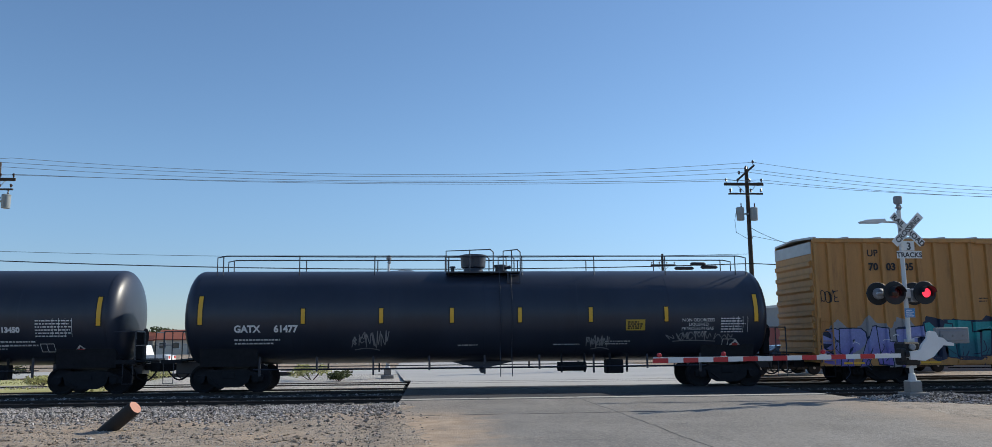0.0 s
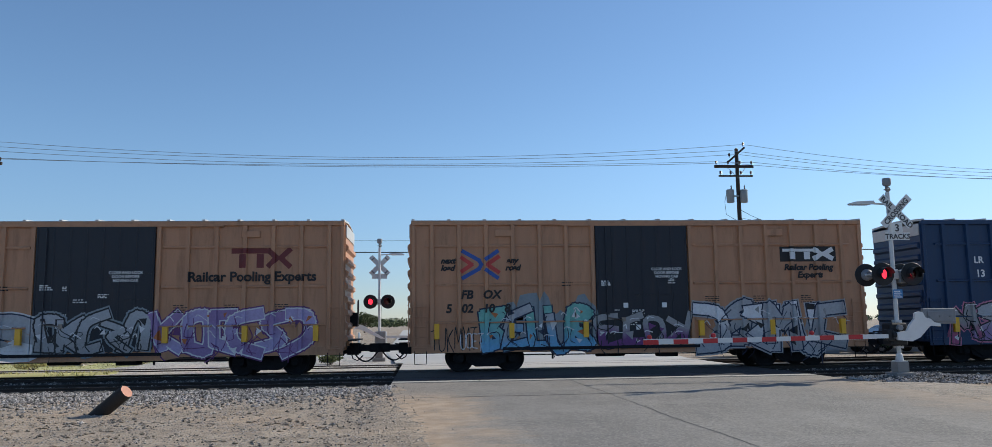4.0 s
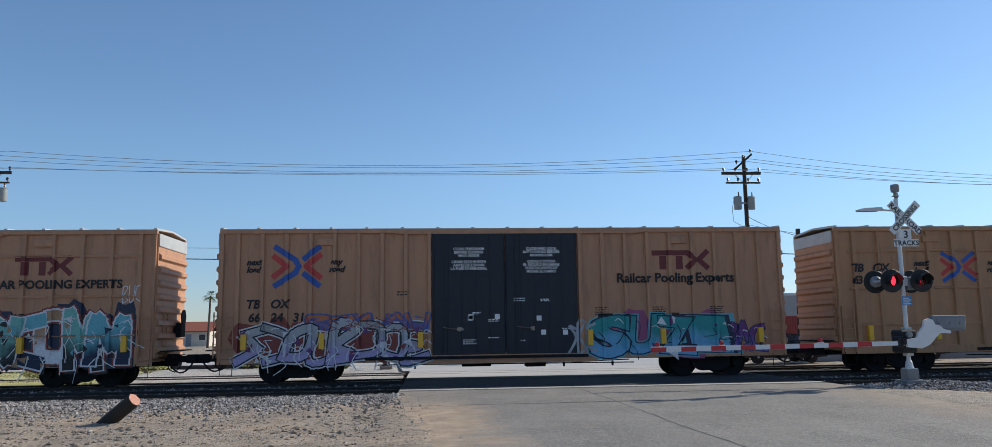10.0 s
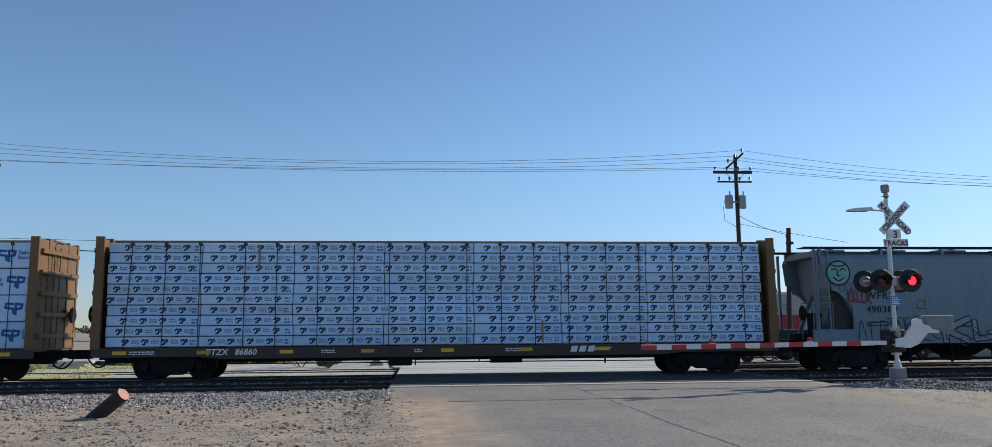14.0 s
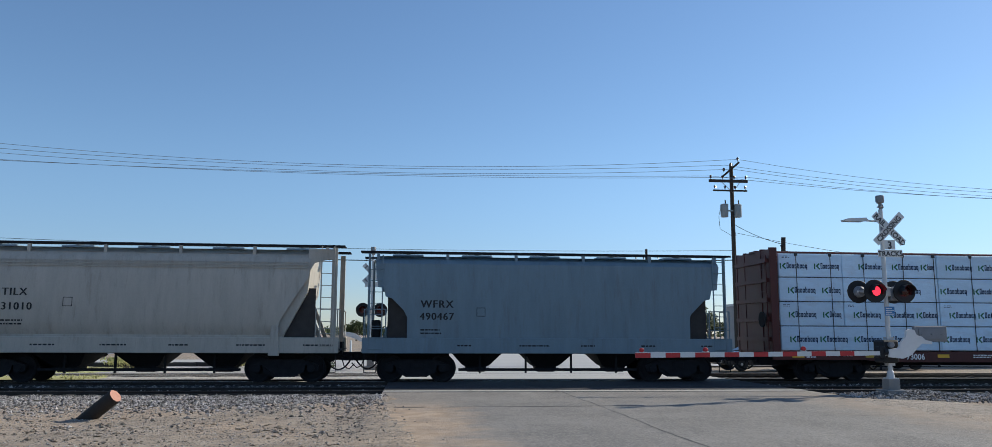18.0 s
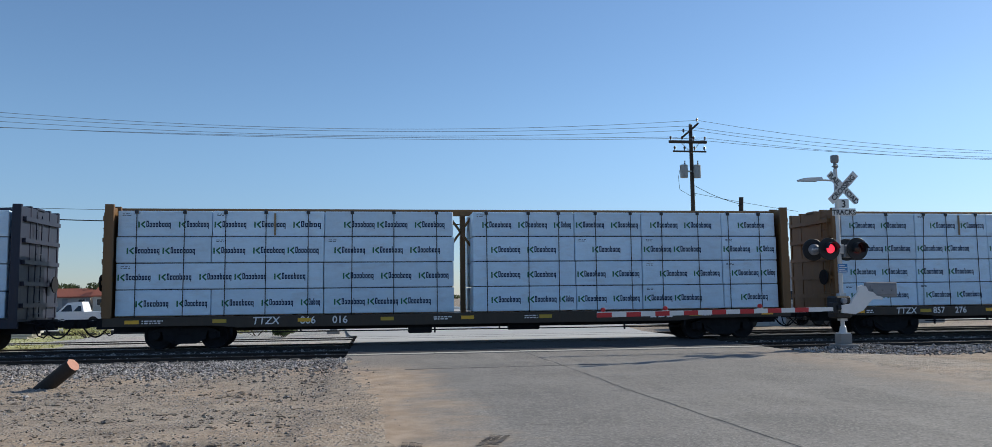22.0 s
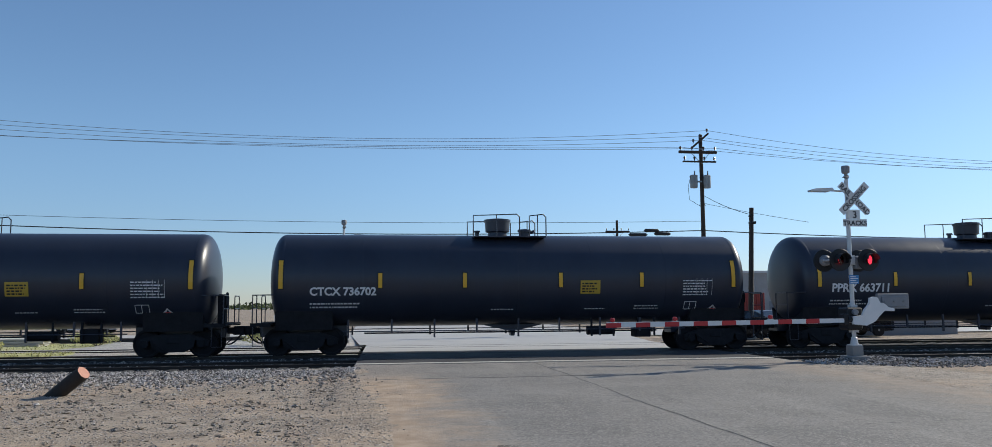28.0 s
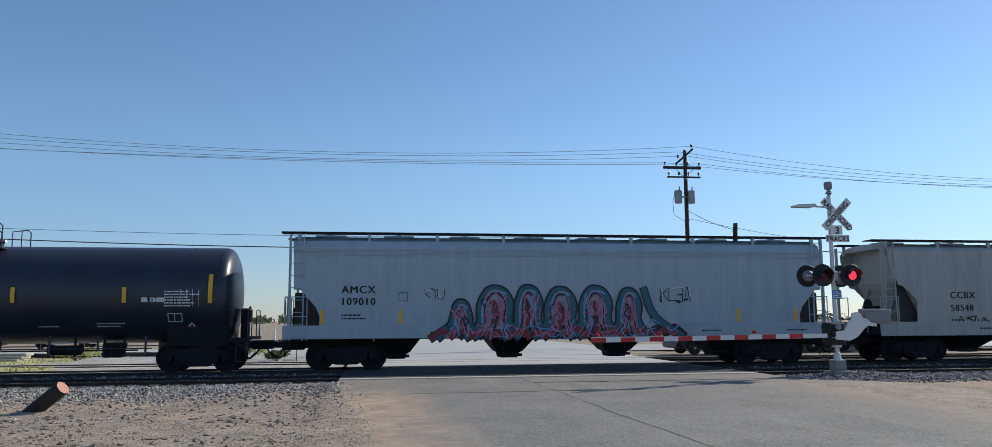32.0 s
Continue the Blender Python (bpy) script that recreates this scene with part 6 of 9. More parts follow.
    part("lettering", dk, DARKP, car, "dark reporting marks", kind="stuff")
    for x in stripes:
        s = flat(Shape(), x - 0.06, x + 0.06, 1.55, 2.0, surf=side_y)
        part("reflector", s, REFL, car, "yellow reflective strip")
    if extra:
        RELIEF[0] = ([], [1.499, 1.501, *np.arange(1.7, roof_z, 0.3)], lambda x, z: -1.585 if z < 1.5 else side_y(z))
        extra(car, side_y)
        RELIEF[0] = None
    running_gear(car, L, 1.85 if kind != "long" else 2.1, i)
    return car


# ---------------------------------------------------------------- lumber cars
WRAP = surface("white_lumber_wrap", (0.65, 0.83, 0.99), rough=0.42, scale=2.2, fine=11, amount=0.16, bump=0.9, piece=0.08, stretch=(1, 1, 2.5), stain=(0.45, 0.46, 0.48), stain_amount=0.35, stain_scale=1.2)
WRAP2 = surface("pale_blue_lumber_wrap", (0.54, 0.74, 0.96), rough=0.42, scale=2.2, fine=11, amount=0.17, bump=0.9, piece=0.1, stretch=(1, 1, 2.5))
INKB = surface("blue_print", (0.02, 0.11, 0.36), rough=0.6, amount=0.2, bump=0)
INKD = surface("navy_print", (0.008, 0.035, 0.10), rough=0.6, amount=0.2, bump=0)
INKG = surface("green_print", (0.03, 0.17, 0.09), rough=0.6, amount=0.2, bump=0)
INKPALE = surface("faded_blue_print", (0.12, 0.21, 0.40), rough=0.6, amount=0.2, bump=0)
# darker copy of the ochre paint, with the sill's shadow in its colour
SILL_SHADE = paint("grimy_sill_paint", (0.055, 0.042, 0.032), rust=0.3)
STRAP = surface("dark_strap", (0.03, 0.035, 0.045), rough=0.6, amount=0.2, bump=0)
KRAFT = surface("plywood_dunnage", (0.34, 0.25, 0.15), rough=0.8, scale=4, amount=0.4)


def letter_bars(s, x, z, w, hh, n, y, rng):
    """Printed name as a row of plain rings of its size, one per letter."""
    c, t = w / n, 0.19 * hh
    for k in range(n):
        a, b, low, top = x + k * c, x + (k + 0.8) * c, z, z + (hh if k == 0 else 0.68 * hh)
        flat(s, a, a + 0.29 * c, low, top, y)
        flat(s, b - 0.29 * c, b, low, top, y - 0.0006)
        flat(s, a, b, low, low + t, y - 0.0012)
        flat(s, a, b, top - t, top, y - 0.0018)
        if k == n // 2:
            flat(s, a, a + 0.29 * c, low, z + hh, y - 0.003)
        if k == n - 1:
            flat(s, b - 0.29 * c, b, low - 0.28 * hh, low, y - 0.003)


def printed(kind, x0, x1, z0, z1, y, rng):
    """Shapes of one wrapped bundle's print: list of (name, Shape, material)."""
    a, b = Shape(), Shape()
    hh = z1 - z0
    if kind == "green":
        x = x0 + rng.choice((0.02, 0.3, 0.6))
        while x < x1 - 0.35:
            w = min(1.04, x1 - x - 0.05)
            if w > 0.5:
                stroke(b, [(x + 0.02, z0 + 0.36 * hh), (x + 0.02, z0 + 0.56 * hh)], 0.05, y)
                stroke(b, [(x + 0.2, z0 + 0.57 * hh), (x + 0.1, z0 + 0.47 * hh), (x + 0.2, z0 + 0.35 * hh)], 0.05, y)
                letter_bars(a, x + 0.25, z0 + 0.36 * hh, w - 0.25, 0.25 * hh, 8 if w > 0.95 else 5, y, rng)
            x += rng.choice((1.28, 1.28, 1.28, 1.12))
        if rng.random() < 0.5:
            scribble(a, rng, x0 + 0.1, x0 + 0.4, z1 - 0.16, z1 - 0.06, 2, y, None, 0.02)
        return [("printed_name", a, INKD), ("printed_mark", b, INKG)]
    if kind == "blue":
        x = x0 + rng.uniform(-0.2, 0.5)
        while x < x1 - 0.6:
            m = z0 + 0.5 * hh
            stroke(b, [(x + 0.3, m + 0.14), (x + 0.08, m + 0.15), (x + 0.06, m + 0.02), (x + 0.3, m - 0.02), (x + 0.32, m - 0.16)], 0.085, y)
            stroke(b, [(x + 0.38, m - 0.2), (x + 0.38, m + 0.15), (x + 0.58, m + 0.12), (x + 0.55, m - 0.0), (x + 0.4, m - 0.03)], 0.085, y - 0.001)
            letter_bars(a, x + 0.68, m + 0.03, 0.42, 0.13, 6, y, rng)
            letter_bars(a, x + 0.68, m - 0.13, 0.46, 0.13, 7, y, rng)
            x += 1.22
        return [("printed_name", a, INKB), ("printed_mark", b, INKB)]
    if kind == "small":
        x = x0 + rng.uniform(0.0, 0.5)
        m = z0 + 0.5 * hh
        while x < x1 - 0.3:
            stroke(b, smooth_line([(x, m + 0.01), (x + 0.05, m + 0.07), (x + 0.11, m + 0.045), (x + 0.16, m + 0.07), (x + 0.2, m + 0.03), (x + 0.15, m - 0.015), (x + 0.1, m - 0.005), (x + 0.1, m - 0.07), (x + 0.03, m - 0.08)], 2), 0.05, y)
            if x < x1 - 0.62:
                for dz in (0.035, -0.035):
                    letter_bars(a, x + 0.31, m + dz - 0.02, 0.24, 0.055, 5, y, rng)
            x += 0.63
        if x1 - x0 > 1.5:   # paler label at the bundle's end
            scribble(a, rng, x1 - 0.22, x1 - 0.02, m - 0.1, m + 0.1, 2, y - 0.004, None, 0.06)
        return [("printed_name", a, INKPALE), ("printed_mark", b, INKD)]
    x = x0 + rng.uniform(-0.1, 0.9)
    m = z0 + 0.5 * hh
    while x < x1 - 0.7:
        lift = rng.uniform(-0.02, 0.02)
        letter_bars(a, x + rng.uniform(0.08, 0.16), m + lift, 0.42, 0.085, 7, y, rng)
        flat(b, x, x + 0.62, m - 0.07 + lift, m - 0.035 + lift, y)
        x += 1.17
    return [("printed_name", a, INKB), ("printed_line", b, INKD)]


def lumber_car(i, label, col, marks, bays, rows, print_kind, wrap, seed, skip=None, sill_logo=None, roll=False, brace=False):
    a, b = CONSIST[i]
    L = b - a
    car = thing("lumber_car", label, "flatcar", ((a + b) / 2, TRACKS[1], 0), group="cars of the freight train")
    CARS.append((car, (a + b) / 2))
    rng = random.Random(seed)
    h = L / 2
    part("deck", Shape().box(-h + 0.05, h - 0.05, -1.42, 1.42, 0.98, 1.05), col, car)
    for y0, y1 in ((-1.52, -1.40), (1.40, 1.52)):
        # ochre cars get the sill colour with shade painted in
        part("side_sill", Shape().prism("y", [(-h, 0.78), (-h + 3.4, 0.78), (-h + 4.2, 0.70), (h - 4.2, 0.70), (h - 3.4, 0.78), (h, 0.78), (h, 1.07), (-h, 1.07)], y0, y1), SILL_SHADE if col is BULK else col, car)
    part("centre_sill", Shape().box(-h, h, -0.32, 0.32, 0.55, 1.0), RUN, car)
    u = Shape().tube((-h + 4, -0.9, 0.52), (h - 4, -0.9, 0.48), 0.022, 6).tube((1.5, -0.9, 0.62), (2.6, -0.9, 0.62), 0.17, 12).box(-2.0, -1.2, -1.2, -0.6, 0.4, 0.74, 0.03)
    for k in range(8):
        x = -h + 4 + k * (L - 8) / 7
        u.box(x - 0.025, x + 0.025, -1.46, -1.4, 0.42 + 0.1 * (k % 3), 0.8)
    part("brake_gear", u, RUN, car)
    # bulkheads
    for d in (-1, 1):
        e = d * h
        x0, x1 = sorted((e, e - d * 0.16))
        bk = part("bulkhead", Shape().box(x0, x1, -1.42, 1.42, 1.05, 4.7, 0.01), col, car, "ribbed steel end bulkhead")
        for y in (-1.5, -0.75, 0.75, 1.5):
            xa, xb = sorted((e + d * 0.02, e - d * 0.26))
            part("bulkhead_post", Shape().box(xa, xb, y - 0.06, y + 0.06, 1.05, 4.76, 0.01), col, bk)
        for z in (1.5, 2.2, 2.9, 3.6, 4.3):
            xa, xb = sorted((e, e + d * 0.12))
            part("bulkhead_rib", Shape().box(xa, xb, -1.4, 1.4, z - 0.07, z + 0.07), col, bk)
        ladder(car, e + d * 0.05, -0.5 if d > 0 else -0.92, 1.1, 3.4, 9, col, rz=90 * d)
    part("hand_brake", Shape().lathe("x", [(h + 0.16, 0.03), (h + 0.16, 0.28), (h + 0.2, 0.28), (h + 0.2, 0.22)], 16, (0, 0.9, 2.2)), RUN, car)
    part("hand_brake", Shape().lathe("x", [(-h - 0.2, 0.22), (-h - 0.2, 0.28), (-h - 0.16, 0.28), (-h - 0.16, 0.03)], 16, (0, -1.1, 2.2)), RUN, car)
    part("top_chord", Shape().box(-h, h, -0.3, 0.3, 4.63, 4.76, 0.02).box(-h, h, -0.33, -0.28, 4.52, 4.63), col, car, "long steel beam along the top")
    n = 12
    for k in range(1, n):
        x = -h + k * L / n
        part("centre_column", Shape().box(x - 0.09, x + 0.09, -0.12, 0.12, 1.05, 4.6), col, car)
    if brace:
        g = Shape()
        xa = (bays[0][1] + bays[1][0]) / 2
        for d in (-1, 1):
            g.prism("y", [(xa - d * 0.45, 3.4), (xa - d * 0.35, 3.4), (xa + d * 0.45, 4.5), (xa + d * 0.35, 4.5)], -0.3, -0.22)
        part("cross_brace", g, col, car)
    # load
    z_lo, z_hi = 1.09, 4.575
    rh = (z_hi - z_lo) / rows
    y0, y1 = -1.36, -0.36
    top_z = {}
    for bi, (bx0, bx1) in enumerate(bays):
        seams, sx = [], bx0
        while bx1 - sx > 4.4:
            sx += rng.choice((2.44, 3.05, 3.05, 3.66, 3.66))
            if bx1 - sx > 1.2:
                seams.append(sx)
        for r in range(rows):
            za, zb = z_lo + r * rh + 0.022, z_lo + (r + 1) * rh - 0.008
            x = bx0 + rng.uniform(0.0, 0.06)
            end = bx1 - rng.uniform(0.0, 0.06)
            if skip and bi == 0 and r >= skip[0]:
                x = skip[1] + rng.uniform(0, 0.12)
            while x < end - 0.3:
                ahead = [q + (0.02 * math.sin(7.0 * q + r)) for q in seams if q > x + 0.4 and rng.random() < 0.93]
                w = (ahead[0] if ahead else end) - x
                dy = rng.uniform(0, 0.035)
                s = Shape().box(x + 0.012, x + w - 0.012, y0 + dy, y1, za, zb, 0.02)
                pk = part("lumber_pack", s, wrap, car, "wrapped bundle of sawn lumber")
                for nm, sh, mt in printed(print_kind, x + 0.05, x + w - 0.05, za, zb, y0 + dy - 0.004, rng):
                    if sh.v:
                        part(nm, sh, mt, pk, kind="stuff")
                x += w
            if r:
                part("spacer", Shape().box(bx0 + (0.1 if not (skip and bi == 0 and r >= skip[0]) else skip[1] - bx0 + 0.1), bx1 - 0.1, y0 + 0.06, y1, za - 0.028, za, 0), STRAP, car)
        for r in range(rows if rows < 6 else 4):
            hz = (z_hi - z_lo) / (rows if rows < 6 else 4)
            part("lumber_pack", Shape().box(bx0, bx1, 0.36, 1.36, z_lo + r * hz + 0.02, z_lo + (r + 1) * hz - 0.01, 0.02), wrap, car)
        k = int((bx1 - bx0) / 1.25)
        for q in range(1, k + 1):
            x = bx0 + (q - 0.5) * (bx1 - bx0) / k + rng.uniform(-0.12, 0.12)
            if skip and bi == 0 and x < skip[1] + 0.05:
                zt = z_lo + skip[0] * rh
            else:
                zt = z_hi
            lean = rng.uniform(-0.02, 0.02) if rng.random() < 0.85 else rng.uniform(-0.3, 0.3)
            s = Shape().add([(x - 0.014, y0 - 0.008, 1.06), (x + 0.014, y0 - 0.008, 1.06), (x + 0.014 + lean, y0 - 0.008, zt), (x - 0.014 + lean, y0 - 0.008, zt), (x - 0.014, y0 - 0.004, 1.06), (x + 0.014, y0 - 0.004, 1.06), (x + 0.014 + lean, y0 - 0.004, zt), (x - 0.014 + lean, y0 - 0.004, zt)], [(0, 1, 2, 3), (7, 6, 5, 4), (0, 3, 7, 4), (1, 5, 6, 2)])
            st = part("tie_down", s, STRAP, car, "dark tie-down cable with corner guard")
            part("corner_guard", Shape().box(x + lean - 0.06, x + lean + 0.06, y0 - 0.02, y0 + 0.1, zt - 0.1, zt + 0.02, 0.01), STRAP, st)
    if roll:
        x = (bays[0][1] + bays[1][0]) / 2
        part("air_bag", Shape().tube((x, -0.95, 1.1), (x, -0.95, 4.45), 0.2, 14), GREY2, car, "pale inflated dunnage bag", smooth=True)
        for z in (1.95, 2.85, 3.6):
            part("bag_tie", Shape().tube((x, -0.95, z - 0.05), (x, -0.95, z + 0.05), 0.21, 14), STRAP, car)
    for x in (-h * 0.55, h * 0.28):
        if rng.random() < 0.6:
            part("dunnage_slat", Shape().box(x, x + 0.06, y0 - 0.03, y0 - 0.005, 1.15 + 2.6 * (x < 0), 1.9 + 2.6 * (x < 0)), KRAFT, car, "loose wooden slat")
    w = Shape()
    for body_, x, z, size in marks:
        write(w, body_, x, z, size, -1.526, bold=0.006, shear=0.15 if "TTZX" in body_ else 0.0)
    for k in range(7):
        x = -h + 1.2 + k * L / 7.5
        if any(q[1] - 1.0 < x < q[1] + 0.2 * len(q[0]) for q in marks):
            continue
        scribble(w, rng, x, x + rng.uniform(0.3, 0.9), 0.86, 1.0, 2, -1.526, None, 0.04)
    part("lettering", w, WHITEP, car, "white reporting marks on the side sill", kind="stuff")
    if sill_logo:
        s = Shape()
        for k in range(3):
            flat(s, sill_logo + k * 0.3, sill_logo + k * 0.3 + 0.22, 0.82, 1.02, -1.526, slant=0.3)
        part("sill_emblem", s, WHITEP, car, "white slanted bar emblem")
    for k in range(9):
        x = -h + 0.9 + k * (L - 1.8) / 8
        part("reflector", Shape().box(x - 0.22, x + 0.22, -1.53, -1.52, 0.86, 0.98), REFL if k % 2 == 0 else YSIGN, car, "yellow reflective strip")
    running_gear(car, L, 2.45, i)
    return car


# ---------------------------------------------------------------- the train, car by car
# where each car's body begins and ends along the track at the clip's start
CONSIST = [(-27.41, -10.0), (-8.18, 12.17), (13.75, 33.2), (35.27, 51.45), (53.72, 69.9), (72.18, 88.26), (90.6, 109.82), (111.92, 127.95), (130.16, 149.36), (151.45, 170.72), (172.8, 192.21), (194.23, 213.59), (215.44, 238.44), (240.26, 263.47), (264.77, 277.43), (277.98, 291.55), (291.85, 304.8), (305.46, 318.56), (319.29, 332.17), (333.66, 357.23), (359.22, 382.48), (385.04, 408.66), (410.45, 433.85), (435.61, 458.98), (460.39, 477.4), (479.42, 496.33), (498.16, 515.1), (517.0, 533.92), (535.78, 552.75), (554.55, 571.5), (573.05, 592.65), (594.65, 610.85)]


def pooled(extra_mark, number, slog, xs, zs, caps=False, second=None, italic=0.0):
    """Marks of a pool boxcar: (text, x, z, size, shear)."""
    xm, xn, xs_, xl, xa = xs
    zm, zn, zs_, zl = zs
    out = [(extra_mark, xm, zm, 0.40, 0.2), (number, xn, zn, 0.40, 0.12), (slog, xs_, zs_, (0.385 if slog.isupper() else 0.45) if not second else 0.30, italic)]
    if second:
        out += [(second[0], second[1], second[2], 0.30, italic)]
    out += [("next", xl, zl + 0.25, 0.27, 0.3), ("load", xl, zl, 0.27, 0.3), ("any", xa + 0.05, zl + 0.25, 0.27, 0.3), ("road", xa, zl, 0.27, 0.3)]
    return out


tank_car(0, "black tank car with grimy sides and a yellow notice", [("SR 13450", 4.6, 2.05, 0.26)], stripes=(-7.8, -4.6, -1.7, 1.5, 4.2, 8.0), sign=(1.5, 3.0, 1.8, 2.2), table=(6.0, 7.2, 1.9, 2.5), dome_x=-0.6)
tank_car(1, "long black pressure tank car with a handrail along its top", [("GATX", -8.35, 2.0, 0.34), ("61477", -7.05, 2.0, 0.34)], R=1.62, zc=2.53, long_rail=True, stripes=(-9.45, -6.09, -3.49, -1.11, 1.21, 3.66, 6.31, 9.51), sign=(4.89, 5.56, 1.97, 2.34), table=(8.25, 9.24, 1.88, 2.43), tags=(((-4.5, -3.29, 1.45, 1.98), 5, "grey"), ((3.5, 4.4, 1.4, 1.88), 5, "grey"), ((6.4, 8.6, 1.62, 1.9), 7, "grey")), dome_x=-0.3, remarks=[("NON ODORIZED", 6.87, 2.26, 0.15), ("LIQUEFIED", 7.1, 2.11, 0.15), ("PETROLEUM GAS", 6.85, 1.97, 0.15), ("FRA AIP", 7.3, 1.84, 0.13)])


def up_extra(car, y):
    decal("owner_initials", write(Shape(), "UP", -7.74, 4.54, 0.34, y, bold=0.008), DARKP, car, kind="stuff")
    for x in (-2.50, -0.02, 2.54):   # dark strips added as shade in the joints of the sliding doors
        part("door_gap", Shape().box(x - 0.012, x + 0.012, -1.645, -1.56, 0.9, 4.96), BULK, car)
    for x in (-2.2, -0.3, 0.3, 2.2):
        part("locking_rod", Shape().tube((x, -1.69, 0.92), (x, -1.69, 4.86), 0.022, 8), BULK, car)
    for xa, xb in ((-2.44, -0.08), (0.05, 2.48)):
        for z in (1.02, 2.35, 3.35, 4.82):
            part("door_frame", Shape().box(xa, xb, -1.672, -1.63, z - 0.05, z + 0.05, 0.01), YELLOW, car)
            # a dark strip paints the shadow under each beam
            part("door_gap", Shape().box(xa, xb, -1.66, -1.63, z - 0.07, z - 0.055), RUN, car)
        for q in range(5):
            x = xa + 0.2 + q * (xb - xa - 0.4) / 4
            part("door_stiffener", Shape().box(x - 0.03, x + 0.03, -1.665, -1.63, 1.06, 2.3 if q % 2 else 3.3, 0.01), YELLOW, car)
        for x in (xa + 0.9, xa + 1.75):
            part("latch_plate", Shape().box(x - 0.12, x + 0.12, -1.68, -1.63, 1.95, 2.2, 0.01), STEEL, car, "worn steel latch plate")
            for z in (1.25, 2.75, 3.9):
                part("hinge", Shape().box(x - 0.16, x + 0.02, -1.685, -1.63, z - 0.04, z + 0.04, 0.008), BULK, car)
        for x in (xa + 0.5, xa + 1.5):
            part("door_latch", Shape().box(x, x + 0.35, -1.69, -1.64, 1.55, 1.75, 0.02).tube((x, -1.7, 1.6), (x + 0.6, -1.7, 1.5), 0.02, 6), RUN, car)
    x0, x1, z0, z1 = 6.46, 7.11, 3.99, 4.77
    sh = decal("shield", Shape().add([(x0, y, 4.68), (x0 + 0.1, y, z1), (x1 - 0.1, y, z1), (x1, y, 4.68), (x1, y, 4.2), ((x0 + x1) / 2, y, z0), (x0, y, 4.2)], [tuple(range(7))]), WHITEP, car, "striped shield emblem")
    decal("shield_band", flat(Shape(), x0 + 0.04, x1 - 0.04, 4.42, 4.7, y - 0.004), LBLUE, sh)
    s = Shape()
    for k in range(5):
        flat(s, x0 + 0.06 + k * 0.115, x0 + 0.12 + k * 0.115, 4.16 if k in (0, 4) else 4.08, 4.38, y - 0.004)
    decal("shield_stripe", s, LBLUE, sh, kind="stuff")
    piece(car, (-9.55, -5.9, 0.68, 2.05), "SPAHT", [("periwinkle", "purple", None)], "navy", "purple bubble graffiti with dark outlines", 3, cloud="grey", edge=0.05, fat=0.075, lap=0.2)
    piece(car, (-5.7, -1.35, 0.95, 2.25), "MITAO", [("sea", "teal", None)], "navy", "teal block graffiti with dark outlines", 8, cloud="navy", edge=0.055, fat=0.06, lap=0.12, hl="aqua")
    piece(car, (2.15, 8.65, 0.72, 2.45), "BEASOE", [("indigo", "red", None), ("red", "plum", None), ("purple", "rust", None), ("rust", "teal", None), ("red", "rust", None), ("rust", "plum", None)], "white", "large red and purple graffiti with white outlines", 11, shade="black", edge=0.085, fat=0.05, lap=0.19, inner="navy", hl="violet")
    tag(car, (-9.55, -8.9, 2.9, 3.3), 4, "black", "thin black tag", 12)
    tag(car, (8.75, 9.5, 2.75, 3.3), 3, "black", "thin black tag", 14)


boxcar(2, "weathered yellow boxcar with large coloured graffiti", (-2.47, 2.52), YELLOW, "vert", door_col=YELLOW, ndoors=2, marks=[("70   03   05", -7.72, 4.04, 0.36, 0.0)], extra=up_extra, door_writing=False, width=0.66, sill_strips=(-8.9, -6.1, -3.9, 4.2, 7.4))


def g3(car, y):
    piece(car, (-7.3, -1.3, 0.66, 2.0), "*********", [("grey", "silver", None), ("white", "grey", None)], "black", "black and white wildstyle graffiti", 21, halo="white", edge=0.05, lap=0.22, chips=("black", "grey", "lilac"))
    piece(car, (2.1, 7.3, 0.7, 2.2), "REPHT", [("black", "navy", None)], "white", "black graffiti with white outlines", 22, halo="black", edge=0.045, fat=0.06, lap=0.2, hl="grey", inner="grey")
    s = Shape().lathe("y", [(-1.66, 0.28), (-1.665, 0.28)], 18, (-0.7 + 1.9, 0, 1.75))
    part("sprayed_spot", s, SPRAY["yellow"], car, "round yellow sprayed spot")
    tag(car, (0.6, 2.2 - 0.3, 1.2, 1.4), 8, "yellow", "thin yellow tag", 23)
    tag(car, (-1.6, -0.6, 1.6, 2.2), 4, "grey", "thin grey tag", 24)


def g4(car, y):
    piece(car, (-4.6, -1.75, 0.68, 2.15), "OS", [("silver", "grey", None)], "navy", "grey and white bubble graffiti", 31, halo="white", edge=0.06, fat=0.1, lap=0.12, chips=("white",))
    piece(car, (-6.2, -4.5, 0.68, 1.25), "***", [("white", "silver", None)], "navy", "pale loose graffiti", 35, edge=0.045)
    piece(car, (-1.6, 1.75, 0.85, 2.05), "*****", [("silver", "grey", None)], "black", "pale outlined graffiti on the door", 32, halo="steel", edge=0.055, lap=0.2, chips=("black", "white"))
    piece(car, (2.1, 7.0, 0.72, 2.22), "******", [("violet", "lilac", None), ("lilac", "violet", None)], "white", "purple graffiti with dark edges", 33, halo="plum", edge=0.045, lap=0.2, inner="plum", chips=("plum", "white", "orange"))


